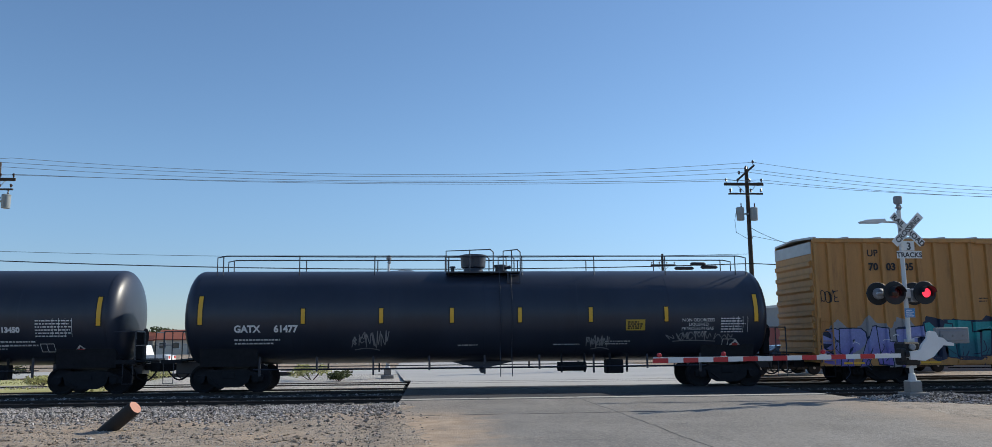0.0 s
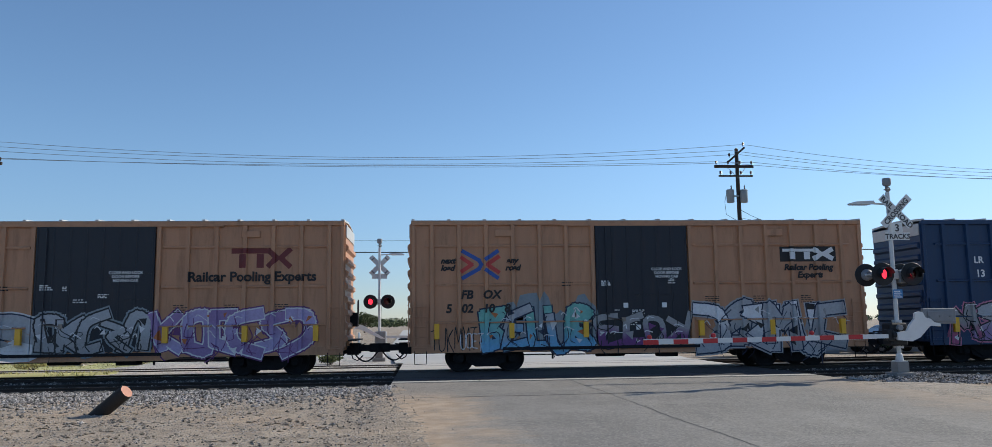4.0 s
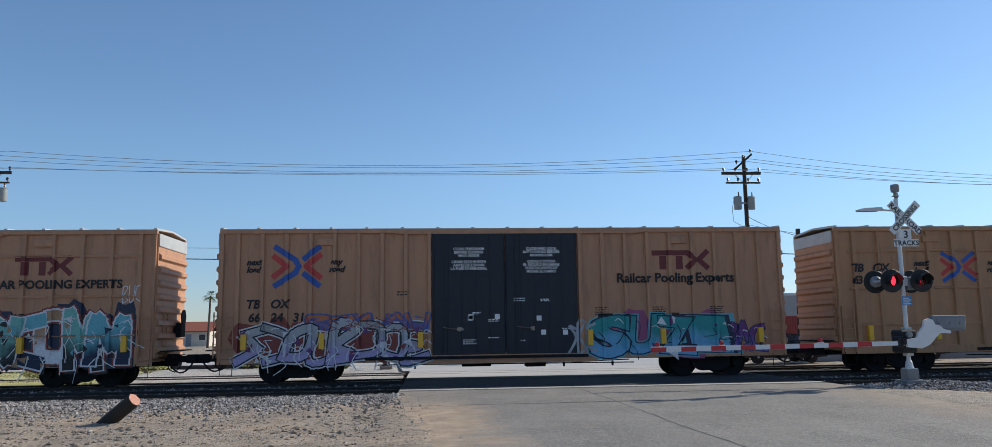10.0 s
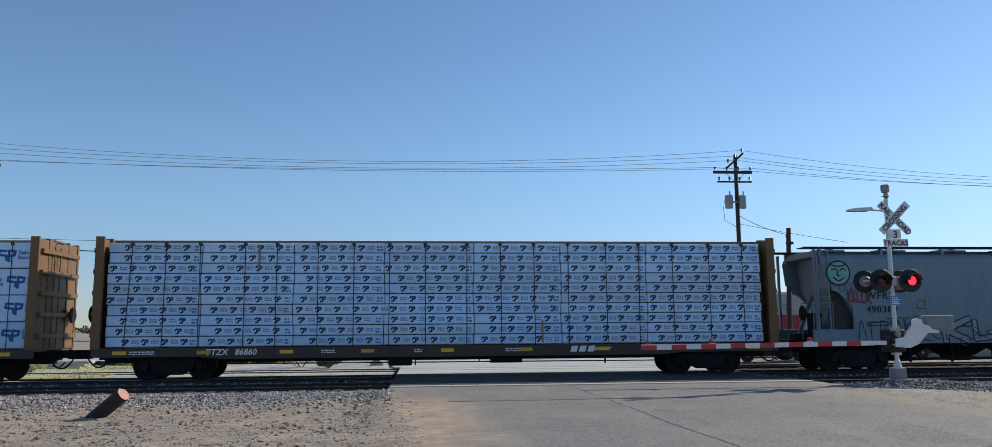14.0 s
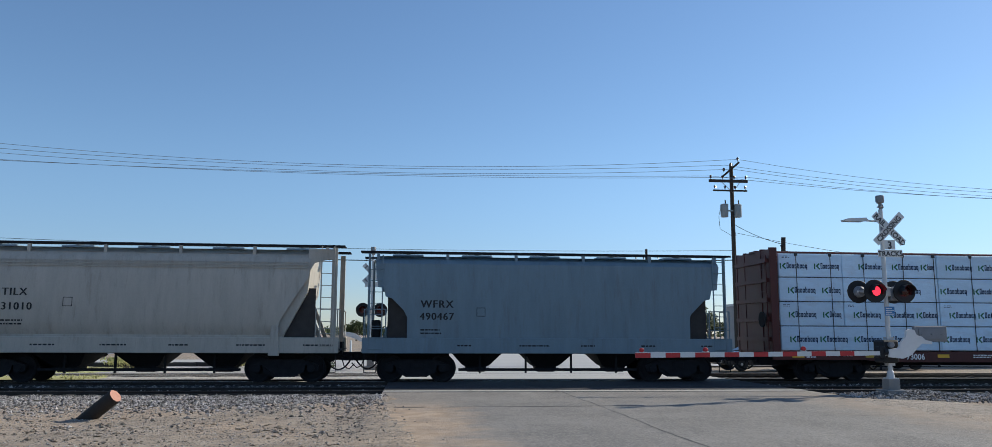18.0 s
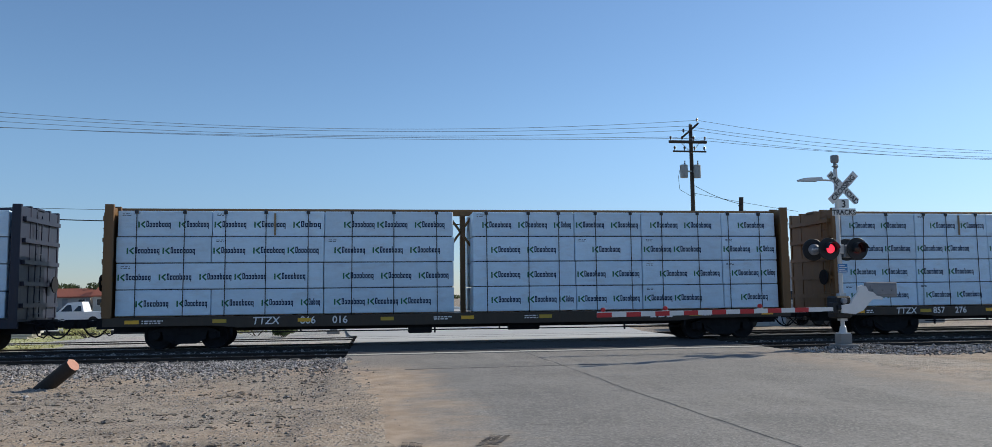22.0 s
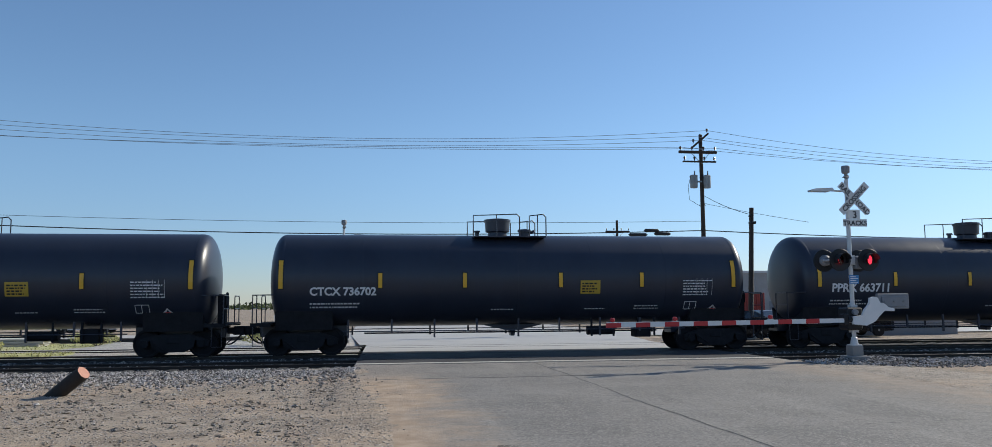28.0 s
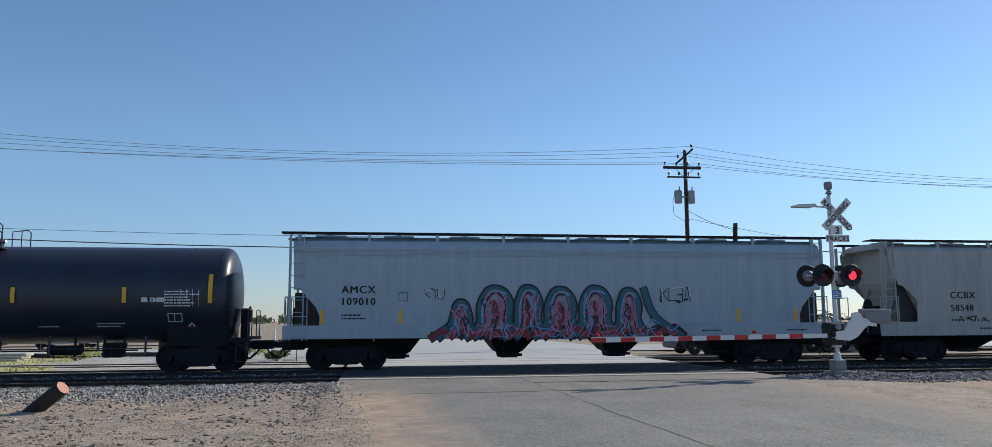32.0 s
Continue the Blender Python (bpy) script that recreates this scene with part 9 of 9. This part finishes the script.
g = Shape()
rngg = random.Random(12)
gx = list(np.linspace(-75, -3.2, 37))
gy = list(np.linspace(36.2, 43.8, 7))
g.add([(x, y, -0.115 + 0.03 * noise.noise((x, y, 1)) - (0.06 if j in (0, 6) else 0)) for j, y in enumerate(gy) for x in gx], [(j * 37 + i, j * 37 + i + 1, (j + 1) * 37 + i + 1, (j + 1) * 37 + i) for j in range(6) for i in range(36)])
# paler than the near ballast: its colour carries the sunlight beyond the train
fill = Shape()
for ya, yb, za, zb in ((28.34, 29.7, -0.045, -0.045), (29.84, 32.58, -0.02, -0.015), (32.72, 34.08, -0.03, -0.03), (34.22, 36.6, -0.015, -0.09)):
    fx, fy = np.linspace(-44.0, ROAD_L - 0.15, 64), np.linspace(ya, yb, 6)
    fill.add([(x, y, za + (zb - za) * (y - ya) / (yb - ya) + 0.012 * noise.noise((x * 1.7, y * 1.7, 2)) - (0.1 if k in (0, 5) else 0.0)) for k, y in enumerate(fy) for x in fx],
             [(k * 64 + i, k * 64 + i + 1, (k + 1) * 64 + i + 1, (k + 1) * 64 + i) for k in range(5) for i in range(63)])
tagged(part("ballast_fill", fill, PALEGRAVEL, None, smooth=True), "pale gravel packed round the rails beyond the train, sunlight in its colour", "gravel", kind="structure")
weedy = Shape()
wx, wy = np.linspace(-44.0, -9.4, 80), np.linspace(30.05, 32.5, 7)
weedy.add([(x, y, 0.012 + 0.03 * noise.noise((x * 0.8, y * 1.4, 9)) - (0.12 if k in (0, 6) else 0.0) - 0.06 * max(0.0, x + 12.0)) for k, y in enumerate(wy) for x in wx],
          [(k * 80 + i, k * 80 + i + 1, (k + 1) * 80 + i + 1, (k + 1) * 80 + i) for k in range(6) for i in range(79)])
tagged(part("grass_strip", weedy, GRASS, None, smooth=True), "strip of yellow-green weeds between the tracks", "grass", kind="structure")
gl = Shape()
lx, ly = np.linspace(-17.0, -1.1, 27), np.linspace(36.0, 43.9, 21)
gl.add([(x, y, -0.065 + 0.03 * noise.noise((x * 1.3, y * 1.3, 6)) - (0.1 if i in (0, 26) or j in (0, 20) else 0.0) - 0.12 * max(0.0, -13.5 - x + 0.8 * noise.noise((x * 0.6, y * 0.6, 3)))) for j, y in enumerate(ly) for i, x in enumerate(lx)], [(j * 27 + i, j * 27 + i + 1, (j + 1) * 27 + i + 1, (j + 1) * 27 + i) for j in range(20) for i in range(26)])
tagged(part("gravel_apron", gl, PALEGRAVEL, None, smooth=True), "pale crushed gravel apron beside the road beyond the tracks", "gravel", kind="structure")
tagged(part("grass_verge", g, GRASS, None, smooth=True), "strip of yellow-green dry grass beside the tracks", "grass", kind="structure")
g = Shape()
for _ in range(9000):
    x, y = (rngg.uniform(-34, -3.0), rngg.uniform(36, 44)) if rngg.random() < 0.7 else (rngg.uniform(-34, -11.5), rngg.uniform(30.1, 32.4))
    if noise.noise((x * 0.3, y * 0.5, 5)) < -0.15:
        continue
    hh, a, w = rngg.uniform(0.03, 0.10), rngg.uniform(0, 6.28), rngg.uniform(0.015, 0.04)
    c, s_ = math.cos(a) * w, math.sin(a) * w
    zg = -0.14 if y > 33 else -0.02
    if y > 33 and x > -13.5:
        continue
    g.add([(x - c, y - s_, zg), (x + c, y + s_, zg), (x + rngg.gauss(0, 0.06), y + rngg.gauss(0, 0.06), hh + zg + 0.02)], [(0, 1, 2)])
rngp = random.Random(44)
for k in range(7):   # old ties dumped end to end on a low gravel bank
    px, py = -16.2 + 1.25 * k + rngp.uniform(-0.2, 0.2), 43.2 + rngp.uniform(-0.4, 0.5)
    log_ = tagged(part("old_tie", Shape().box(-1.25, 1.25, -0.12, 0.12, 0.0, 0.19, 0.015), TIE, None), "old dark railway tie dumped on the gravel", "railway tie", group="dumped ties")
    log_.matrix_world = pose(px, py, -0.07, 0, rngp.uniform(-1.5, 1.5), rngp.uniform(-14, 14))
tagged(part("dry_grass", g, LEAF2, None), "tufts of dry yellow-green grass", "grass", kind="stuff")


def leafy(shape, rng, cx, cy, cz, rx, rz, n, size):
    """Small leaf faces gathered in a clump."""
    for _ in range(n):
        d = Vector((rng.gauss(0, 1), rng.gauss(0, 1), rng.gauss(0, 1))).normalized() * rng.uniform(0.5, 1.0)
        p = Vector((cx + d.x * rx, cy + d.y * rx, cz + d.z * rz))
        u = Vector((rng.gauss(0, 1), rng.gauss(0, 1), rng.gauss(0, 1))).normalized() * size * rng.uniform(0.6, 1.3)
        v = u.orthogonal().normalized() * size * 0.45
        shape.quad(p - u, p - v, p + u, p + v)


def bush(x, y, w, h, seed, dry=False):
    rng = random.Random(seed)
    b = thing("bush", "scrubby dry yellow-green bush on the verge" if dry else "low green bush on the verge", "bush", (x, y, -0.14), group="bushes")
    st, lf = Shape(), Shape()
    for k in range(7):
        a, t = rng.uniform(0, 6.28), rng.uniform(0.25, 0.5)
        p = (math.cos(a) * w * t, math.sin(a) * w * t, h * rng.uniform(0.5, 0.8))
        st.tube((0, 0, 0), p, 0.02, 5, 0.008)
        leafy(lf, rng, *p, w * 0.28, h * 0.3, 110, 0.07)
    part("stem", st, TRUNK, b, kind="stuff")
    part("foliage", lf, LEAF2 if dry else LEAF, b)


for k, (x, y, w, h, dry) in enumerate(((-5.6, 38.2, 1.6, 0.8, True), (-13.5, 40, 1.8, 0.7, True), (-21, 41, 2.2, 0.9, False), (-9.2, 42, 1.3, 0.6, True), (-29, 39, 2.4, 1.0, False), (-4.2, 36.7, 1.0, 0.55, False), (-17, 37, 1.2, 0.45, True), (23.5, 40, 1.4, 0.8, False), (-34, 42, 2.2, 0.8, True))):
    bush(x, y, w, h, 40 + k, dry)


def tree(x, y, h, r, seed, label):
    rng = random.Random(seed)
    t = thing("tree", label, "tree", (x, y, -0.14), group="trees beyond the tracks")
    tr, cr = Shape(), Shape()
    tr.tube((0, 0, -0.2), (0.1, 0, h * 0.4), 0.05 * h, 9, 0.032 * h)
    for k in range(9):
        a, f = rng.uniform(0, 6.28), rng.uniform(0.3, 0.75)
        p = (math.cos(a) * r * f, math.sin(a) * r * f, h * rng.uniform(0.48, 0.86))
        tr.tube((0.05, 0, h * rng.uniform(0.25, 0.4)), p, 0.02 * h, 6, 0.006 * h)
        for _ in range(2):
            leafy(cr, rng, p[0] + rng.gauss(0, 0.15) * r, p[1] + rng.gauss(0, 0.15) * r, p[2] + rng.gauss(0, 0.05) * h, r * 0.42, h * 0.17, 170, 0.055 * r + 0.05)
    part("trunk", tr, TRUNK, t)
    part("crown", cr, LEAF, t)


for x, y, h, r, lab in ((18.4, 120, 5.4, 3.4, "dark rounded tree beyond the street"), (33, 118, 4.8, 2.6, "small green tree beyond the street"), (41.5, 122, 6.2, 3.8, "round green tree beyond the street"), (-47, 150, 4.4, 3.2, "low green tree beside a house"), (-37.5, 152, 3.6, 2.4, "low green tree beside a house"), (-58, 160, 5.0, 3.5, "spreading green tree among far houses"), (9.0, 180, 4.0, 2.6, "small dark tree down the street"), (-14, 190, 4.6, 3.2, "small dark tree down the street"), (52, 140, 5.5, 3.4, "round green tree beyond the street"), (-80, 170, 5.5, 4.0, "spreading green tree among far houses")):
    tree(x, y, h, r, int(x * 7) + 500, lab)


def palm(x, y, h, seed):
    rng = random.Random(seed)
    t = thing("palm_tree", "tall fan palm with a shaggy crown", "tree", (x, y, -0.14), group="palms beyond the tracks")
    part("trunk", Shape().tube((0, 0, -0.2), (0.2, 0, h - 0.6), 0.2, 9, 0.14), TRUNK, t)
    c = Shape()
    for k in range(34):
        a, e = rng.uniform(0, 6.28), rng.uniform(-0.9, 1.2)
        d = Vector((math.cos(a) * math.cos(e), math.sin(a) * math.cos(e), math.sin(e)))
        o = Vector((0.2, 0, h - 0.6))
        m, tip = o + d * 0.75, o + d * 1.25 + Vector((0, 0, -0.3))
        sd = d.cross(Vector((0, 0, 1))).normalized() * 0.22
        for j in range(5):
            f = (j - 2) / 2
            c.quad(m * 0.4 + o * 0.6, m + sd * (f - 0.12), tip + sd * f * 2.2, m + sd * (f + 0.12))
    part("crown", c, LEAF, t)


palm(-28.5, 120, 7.6, 3)
palm(-32.6, 121, 8.2, 4)

# far woods and orchard line on the horizon
w = Shape()
rngw = random.Random(77)
for k in range(420):
    x, y = rngw.uniform(-700, 700), rngw.uniform(560, 760)
    hh = rngw.uniform(3.0, 6.5) * (1.2 if noise.noise((x * 0.01, 0, 9)) > 0 else 0.7)
    for _ in range(3):
        leafy(w, rngw, x + rngw.gauss(0, 4), y, hh * 0.5, hh * 0.9, hh * 0.5, 16, 1.5)
tagged(part("far_woods", w, LEAF, None), "hazy line of low distant trees on the horizon", "trees", kind="stuff")


def parked_car(x, y, rz, paint_, label, name="parked_car", h=1.45, pickup=False):
    c = thing(name, label, "car", (x, y, -0.1), rz, "parked vehicles")
    lower = [(-2.25, 0.32), (-2.28, 0.6), (-2.2, 0.82), (-1.2, 0.95), (1.9, 0.98), (2.25, 0.88), (2.28, 0.5), (2.2, 0.3), (1.75, 0.28), (1.68, 0.5), (1.5, 0.64), (1.25, 0.64), (1.05, 0.5), (1.0, 0.27), (-1.0, 0.27), (-1.05, 0.5), (-1.25, 0.64), (-1.5, 0.64), (-1.68, 0.5), (-1.75, 0.28)]
    part("body", Shape().prism("y", lower, -0.86, 0.86), paint_, c)
    if pickup:
        cab = [(-1.0, 0.95), (-0.35, 1.6), (0.55, 1.66), (0.75, 0.96)]
    else:
        cab = [(-1.15, 0.94), (-0.35, h - 0.06), (0.2, h), (1.2, h - 0.08), (1.95, 0.96)]
    s = Shape()
    n = len(cab)
    s.add([(px, -0.78 + 0.12 * (pz > 1.1), pz) for px, pz in cab] + [(px, 0.78 - 0.12 * (pz > 1.1), pz) for px, pz in cab], [(k, (k + 1) % n, n + (k + 1) % n, n + k) for k in range(n)] + [tuple(range(n))[::-1], tuple(range(n, 2 * n))])
    part("cabin", s, paint_, c)
    for x0, x1 in (((-0.75, -0.02), (0.05, 0.6)) if pickup else ((-0.8, 0.28), (0.36, 1.3))):
        part("side_window", Shape().add([(x0, -0.80, 1.0), (x1, -0.80, 1.0), (x1 - 0.1, -0.685, h - 0.14), (x0 + 0.38, -0.685, h - 0.14)], [(0, 1, 2, 3)]), GLASS, c)
    part("windscreen", Shape().add([(-1.12, -0.7, 0.99), (-1.12, 0.7, 0.99), (-0.44, 0.6, h - 0.12), (-0.44, -0.6, h - 0.12)], [(0, 1, 2, 3)]), GLASS, c)
    for wx in (-1.38, 1.38):
        for wy in (-0.78, 0.78):
            t = part("wheel", Shape().lathe("y", [(wy - 0.1, 0.2), (wy - 0.1, 0.3), (wy - 0.07, 0.33), (wy + 0.07, 0.33), (wy + 0.1, 0.3), (wy + 0.1, 0.2)], 20), TYRE, c, smooth=True)
            t.location = (wx, 0, 0.33)
            part("rim", Shape().lathe("y", [(wy - 0.105, 0.02), (wy - 0.105, 0.06), (wy - 0.07, 0.1), (wy - 0.085, 0.2), (wy + 0.085, 0.2), (wy + 0.09, 0.05)], 14), RIM, t)
    for wy in (-0.62, 0.62):
        part("headlight", Shape().box(-2.3, -2.1, wy - 0.18, wy + 0.18, 0.64, 0.8, 0.04), LAMPW, c, "clear headlamp")
        part("tail_light", Shape().box(2.12, 2.3, wy - 0.14, wy + 0.14, 0.7, 0.88, 0.02), LRED, c, "red tail lamp")
    part("bumper", Shape().box(-2.36, -2.2, -0.82, 0.82, 0.36, 0.56, 0.04), paint_, c)
    return c


parked_car(17.0, 39.0, 4, CARDARK, "dark sedan waiting beside the street beyond the tracks")
parked_car(24.2, 40.4, 0, CARDARK, "dark car parked behind a low wall")
parked_car(-21, 60, 0, CARWHITE, "white pickup truck parked across the street", "pickup_truck", 1.6, True)
parked_car(12.6, 90, 80, CARWHITE, "white car far down the street")

cab = thing("utility_cabinet", "pale blue metal utility cabinet", "cabinet", (20.5, 41, -0.14))
part("body", Shape().box(-1.0, 1.0, -0.5, 0.5, 0, 1.45, 0.03), PALEB, cab)
for x in (-0.95, 0.03):
    d = part("door", Shape().box(x, x + 0.92, -0.53, -0.5, 0.12, 1.35, 0.01), PALEB, cab)
    part("handle", Shape().box(x + 0.8, x + 0.84, -0.56, -0.53, 0.6, 0.8), WEIGHT, d)
lw = thing("low_wall", "low grey block wall beside the street", "wall", (25.9, 42, -0.14))
part("wall", Shape().box(-4.3, 6, -0.1, 0.1, 0, 1.15), STUCCO, lw)
part("coping", Shape().box(-4.32, 6.02, -0.14, 0.14, 1.15, 1.22, 0.01), CONC, lw)
for k in range(5):
    bw = thing("blue_container", "low blue steel bin container", "container", (12.95 + k * 2.36, 75, -0.14), group="blue containers")
    part("body", Shape().prism("x", [(-0.7, 0.0), (0.7, 0.0), (0.85, 1.3), (-0.85, 1.3)], -1.12, 1.12), BLUEW, bw)
    part("rim", Shape().box(-1.16, 1.16, -0.9, 0.9, 1.3, 1.38, 0.01), BLUEW, bw)
    for q_ in range(4):
        part("rib", Shape().prism("x", [(-0.74, 0.02), (-0.70, 0.02), (-0.85, 1.3), (-0.9, 1.3)], -0.9 + q_ * 0.6 - 0.05, -0.9 + q_ * 0.6 + 0.05), BLUEW, bw)
ss = thing("stop_sign", "red octagonal stop sign on a post", "road sign", (11.4, 66, -0.14))
part("post", Shape().box(-0.03, 0.03, 0.0, 0.05, 0, 1.75), SILVER, ss)
part("plate", Shape().prism("y", [(0.4 * math.cos(math.pi / 8 + k * math.pi / 4), 1.36 + 0.4 * math.sin(math.pi / 8 + k * math.pi / 4)) for k in range(8)], -0.012, -0.004), LRED, ss)
s = Shape(); turned_text(s, "STOP", 0, 1.36, 0.26, 0, -0.016)
part("sign_lettering", s, WHITEP, ss, kind="stuff")
rc = thing("shipping_container", "red corrugated shipping container", "container", (28.0, 60, -0.14))
part("body", Shape().box(-1.3, 1.3, 0, 6, 0.1, 2.65, 0.03), REDC, rc)
for k in range(12):
    part("rib", Shape().box(-1.2 + k * 0.2, -1.1 + k * 0.2, -0.04, 0.0, 0.2, 2.55), REDC, rc)


def building(name, label, x, y, w, d, h, wall, roof, gable, n):
    b = thing(name, label, "house" if gable else "building", (x, y, -0.14), group="buildings beyond the tracks")
    wl = part("wall", Shape().box(-w / 2, w / 2, 0, d, 0, h), wall, b)
    if gable:
        part("roof", Shape().prism("y", [(-w / 2 - 0.4, h - 0.1), (0, h + gable), (w / 2 + 0.4, h - 0.1), (w / 2 + 0.4, h + 0.08), (0, h + gable + 0.2), (-w / 2 - 0.4, h + 0.08)], -0.4, d + 0.4) if d > w else Shape().prism("x", [(-0.4, h - 0.1), (d / 2, h + gable), (d + 0.4, h - 0.1), (d + 0.4, h + 0.08), (d / 2, h + gable + 0.2), (-0.4, h + 0.08)], -w / 2 - 0.4, w / 2 + 0.4), roof, b)
    else:
        part("roof", Shape().box(-w / 2 - 0.15, w / 2 + 0.15, -0.15, d + 0.15, h, h + 0.25), roof, b)
    for k in range(n):
        cx = -w / 2 + (k + 0.5) * w / n
        if k == n // 2:
            part("door", Shape().box(cx - 0.45, cx + 0.45, -0.04, 0.0, 0, 2.05), WEIGHT, b)
        else:
            wi = part("window", Shape().box(cx - 0.6, cx + 0.6, -0.06, 0.0, 0.95, 2.05), SIGNW, b)
            part("pane", Shape().box(cx - 0.52, cx + 0.52, -0.075, -0.06, 1.02, 1.98), WINDOWG, wi)


building("house", "cream house with a red shingle roof", -42, 140, 9, 8, 2.5, CREAM, TILE, 1.5, 4)
building("house", "pale house among low green trees", -53, 146, 8, 7, 2.4, STUCCO, TILE, 1.3, 3)
building("warehouse", "plain grey block building", 40, 80, 9, 10, 5.0, STUCCO, SIGNBACK, 0, 3)
building("house", "low pale house down the street", 58, 120, 11, 8, 2.7, CREAM, TILE, 1.3, 4)
for k in range(3):
    sl = thing("concrete_slab", "pale concrete slab lying on the grass", "slab", (-17.3 + 0.1 * k, 41 + 0.1 * k, -0.14 + k * 0.125), k * 3, "stacked slabs")
    part("slab", Shape().box(-1.05, 1.05, -0.6, 0.6, 0, 0.12, 0.015), CONC, sl)
for k in range(4):
    po = thing("bollard", "white painted steel bollard across the street", "bollard", (-9.5 + k * 1.3, 70, -0.14), group="bollards")
    part("post", Shape().lathe("z", [(0, 0.09), (1.1, 0.09), (1.18, 0.06), (1.2, 0.02)], 12), SIGNW, po, smooth=True)


# ---------------------------------------------------------------- what moves
# seconds, metres that the train has run
S_KEYS = [(0.0, 0.27), (1.0, 18.19), (2.0, 36.14), (3.0, 54.7), (4.0, 72.63), (4.5, 81.5), (6.5, 117.2), (7.0, 126.14), (8.0, 144.04), (9.0, 161.92), (10.0, 179.88), (11.0, 197.78), (12.0, 215.73), (13.0, 233.44), (14.0, 251.03), (15.0, 269.12), (15.5, 277.6), (17.5, 312.5), (18.0, 321.15), (19.0, 339.09), (20.0, 357.27), (21.0, 375.28), (22.0, 393.88), (23.0, 411.93), (24.0, 429.8), (24.5, 438.6), (26.5, 474.9), (27.0, 483.98), (28.0, 502.21), (29.0, 520.38), (30.0, 538.92), (31.0, 557.15), (32.0, 576.05)]


def run_at(t):
    return float(np.interp(t, [k[0] for k in S_KEYS], [k[1] for k in S_KEYS]))


# which lamp of the pairs is lit, from when on: L, R or N for neither
FLASH = "0.0R 0.25L 0.75R 1.3L 1.7R 2.3L 2.7N 3.12R 3.6L 4.3R 4.9L 5.5R 6.1L 6.7R 7.4L 7.8N 8.3L 8.75R 9.4L 10.3R 10.7L 12.5R 13.4L 13.75R 14.95N 15.1R 15.4L 16.0R 16.6L 17.2R 17.65L 18.4R 21.4L 24.25R 24.8L 25.4R 26.0L 26.75R 28.5L 28.87N 29.12R 29.75L 30.25R 30.75L 31.5R"
FLASH_FAR = "0.0N 3.6F 4.4N 11.6F 12.4N"   # the far mast's own lamp


def lens_rows(side, y):
    """The lens turns its lit face out while its side flashes."""
    rows, ang = [], None
    for item in (FLASH_FAR if side == "F" else FLASH).split():
        t, on = float(item[:-1]), item[-1] == side
        if ang is None:
            ang = 0 if on else 180
            rows.append((0.0, ang))
        elif on != (ang % 360 == 0):
            rows += [(t - 0.05, ang), (t - 0.017, ang + 60), (t + 0.017, ang + 120), (t + 0.05, ang + 180)]
            ang += 180
    rows.append((32.0, ang))
    return [(t, pose(0, y, 0, 0, 0, a)) for t, a in rows]


def motions():
    for lens, side, y in LENSES:
        walk(lens, lens_rows(side, y))
    for car, x in CARS:
        walk(car, [(t, pose(x - s, TRACKS[1], 0)) for t, s in S_KEYS])
    # wheels roll while their car is near
    at = dict(CARS)
    for w, k, car in WHEELS:
        x = at[car]
        near = [n / 30 for n in range(961) if -30 < x + w.parent.location.x - run_at(n / 30) < 34]
        if not near:
            continue
        ts = [0.0] + near[(near[0] == 0.0):] + ([32.0] if near[-1] < 31.99 else [])
        turn = {t: -math.degrees((run_at(t) - x) / WHEEL_R) for t in near}
        turn.setdefault(0.0, turn[near[0]])
        turn.setdefault(32.0, turn[near[-1]])
        walk(w, [(t, pose(k, 0, WHEEL_R, 0, turn[t], 0)) for t in ts])


motions()
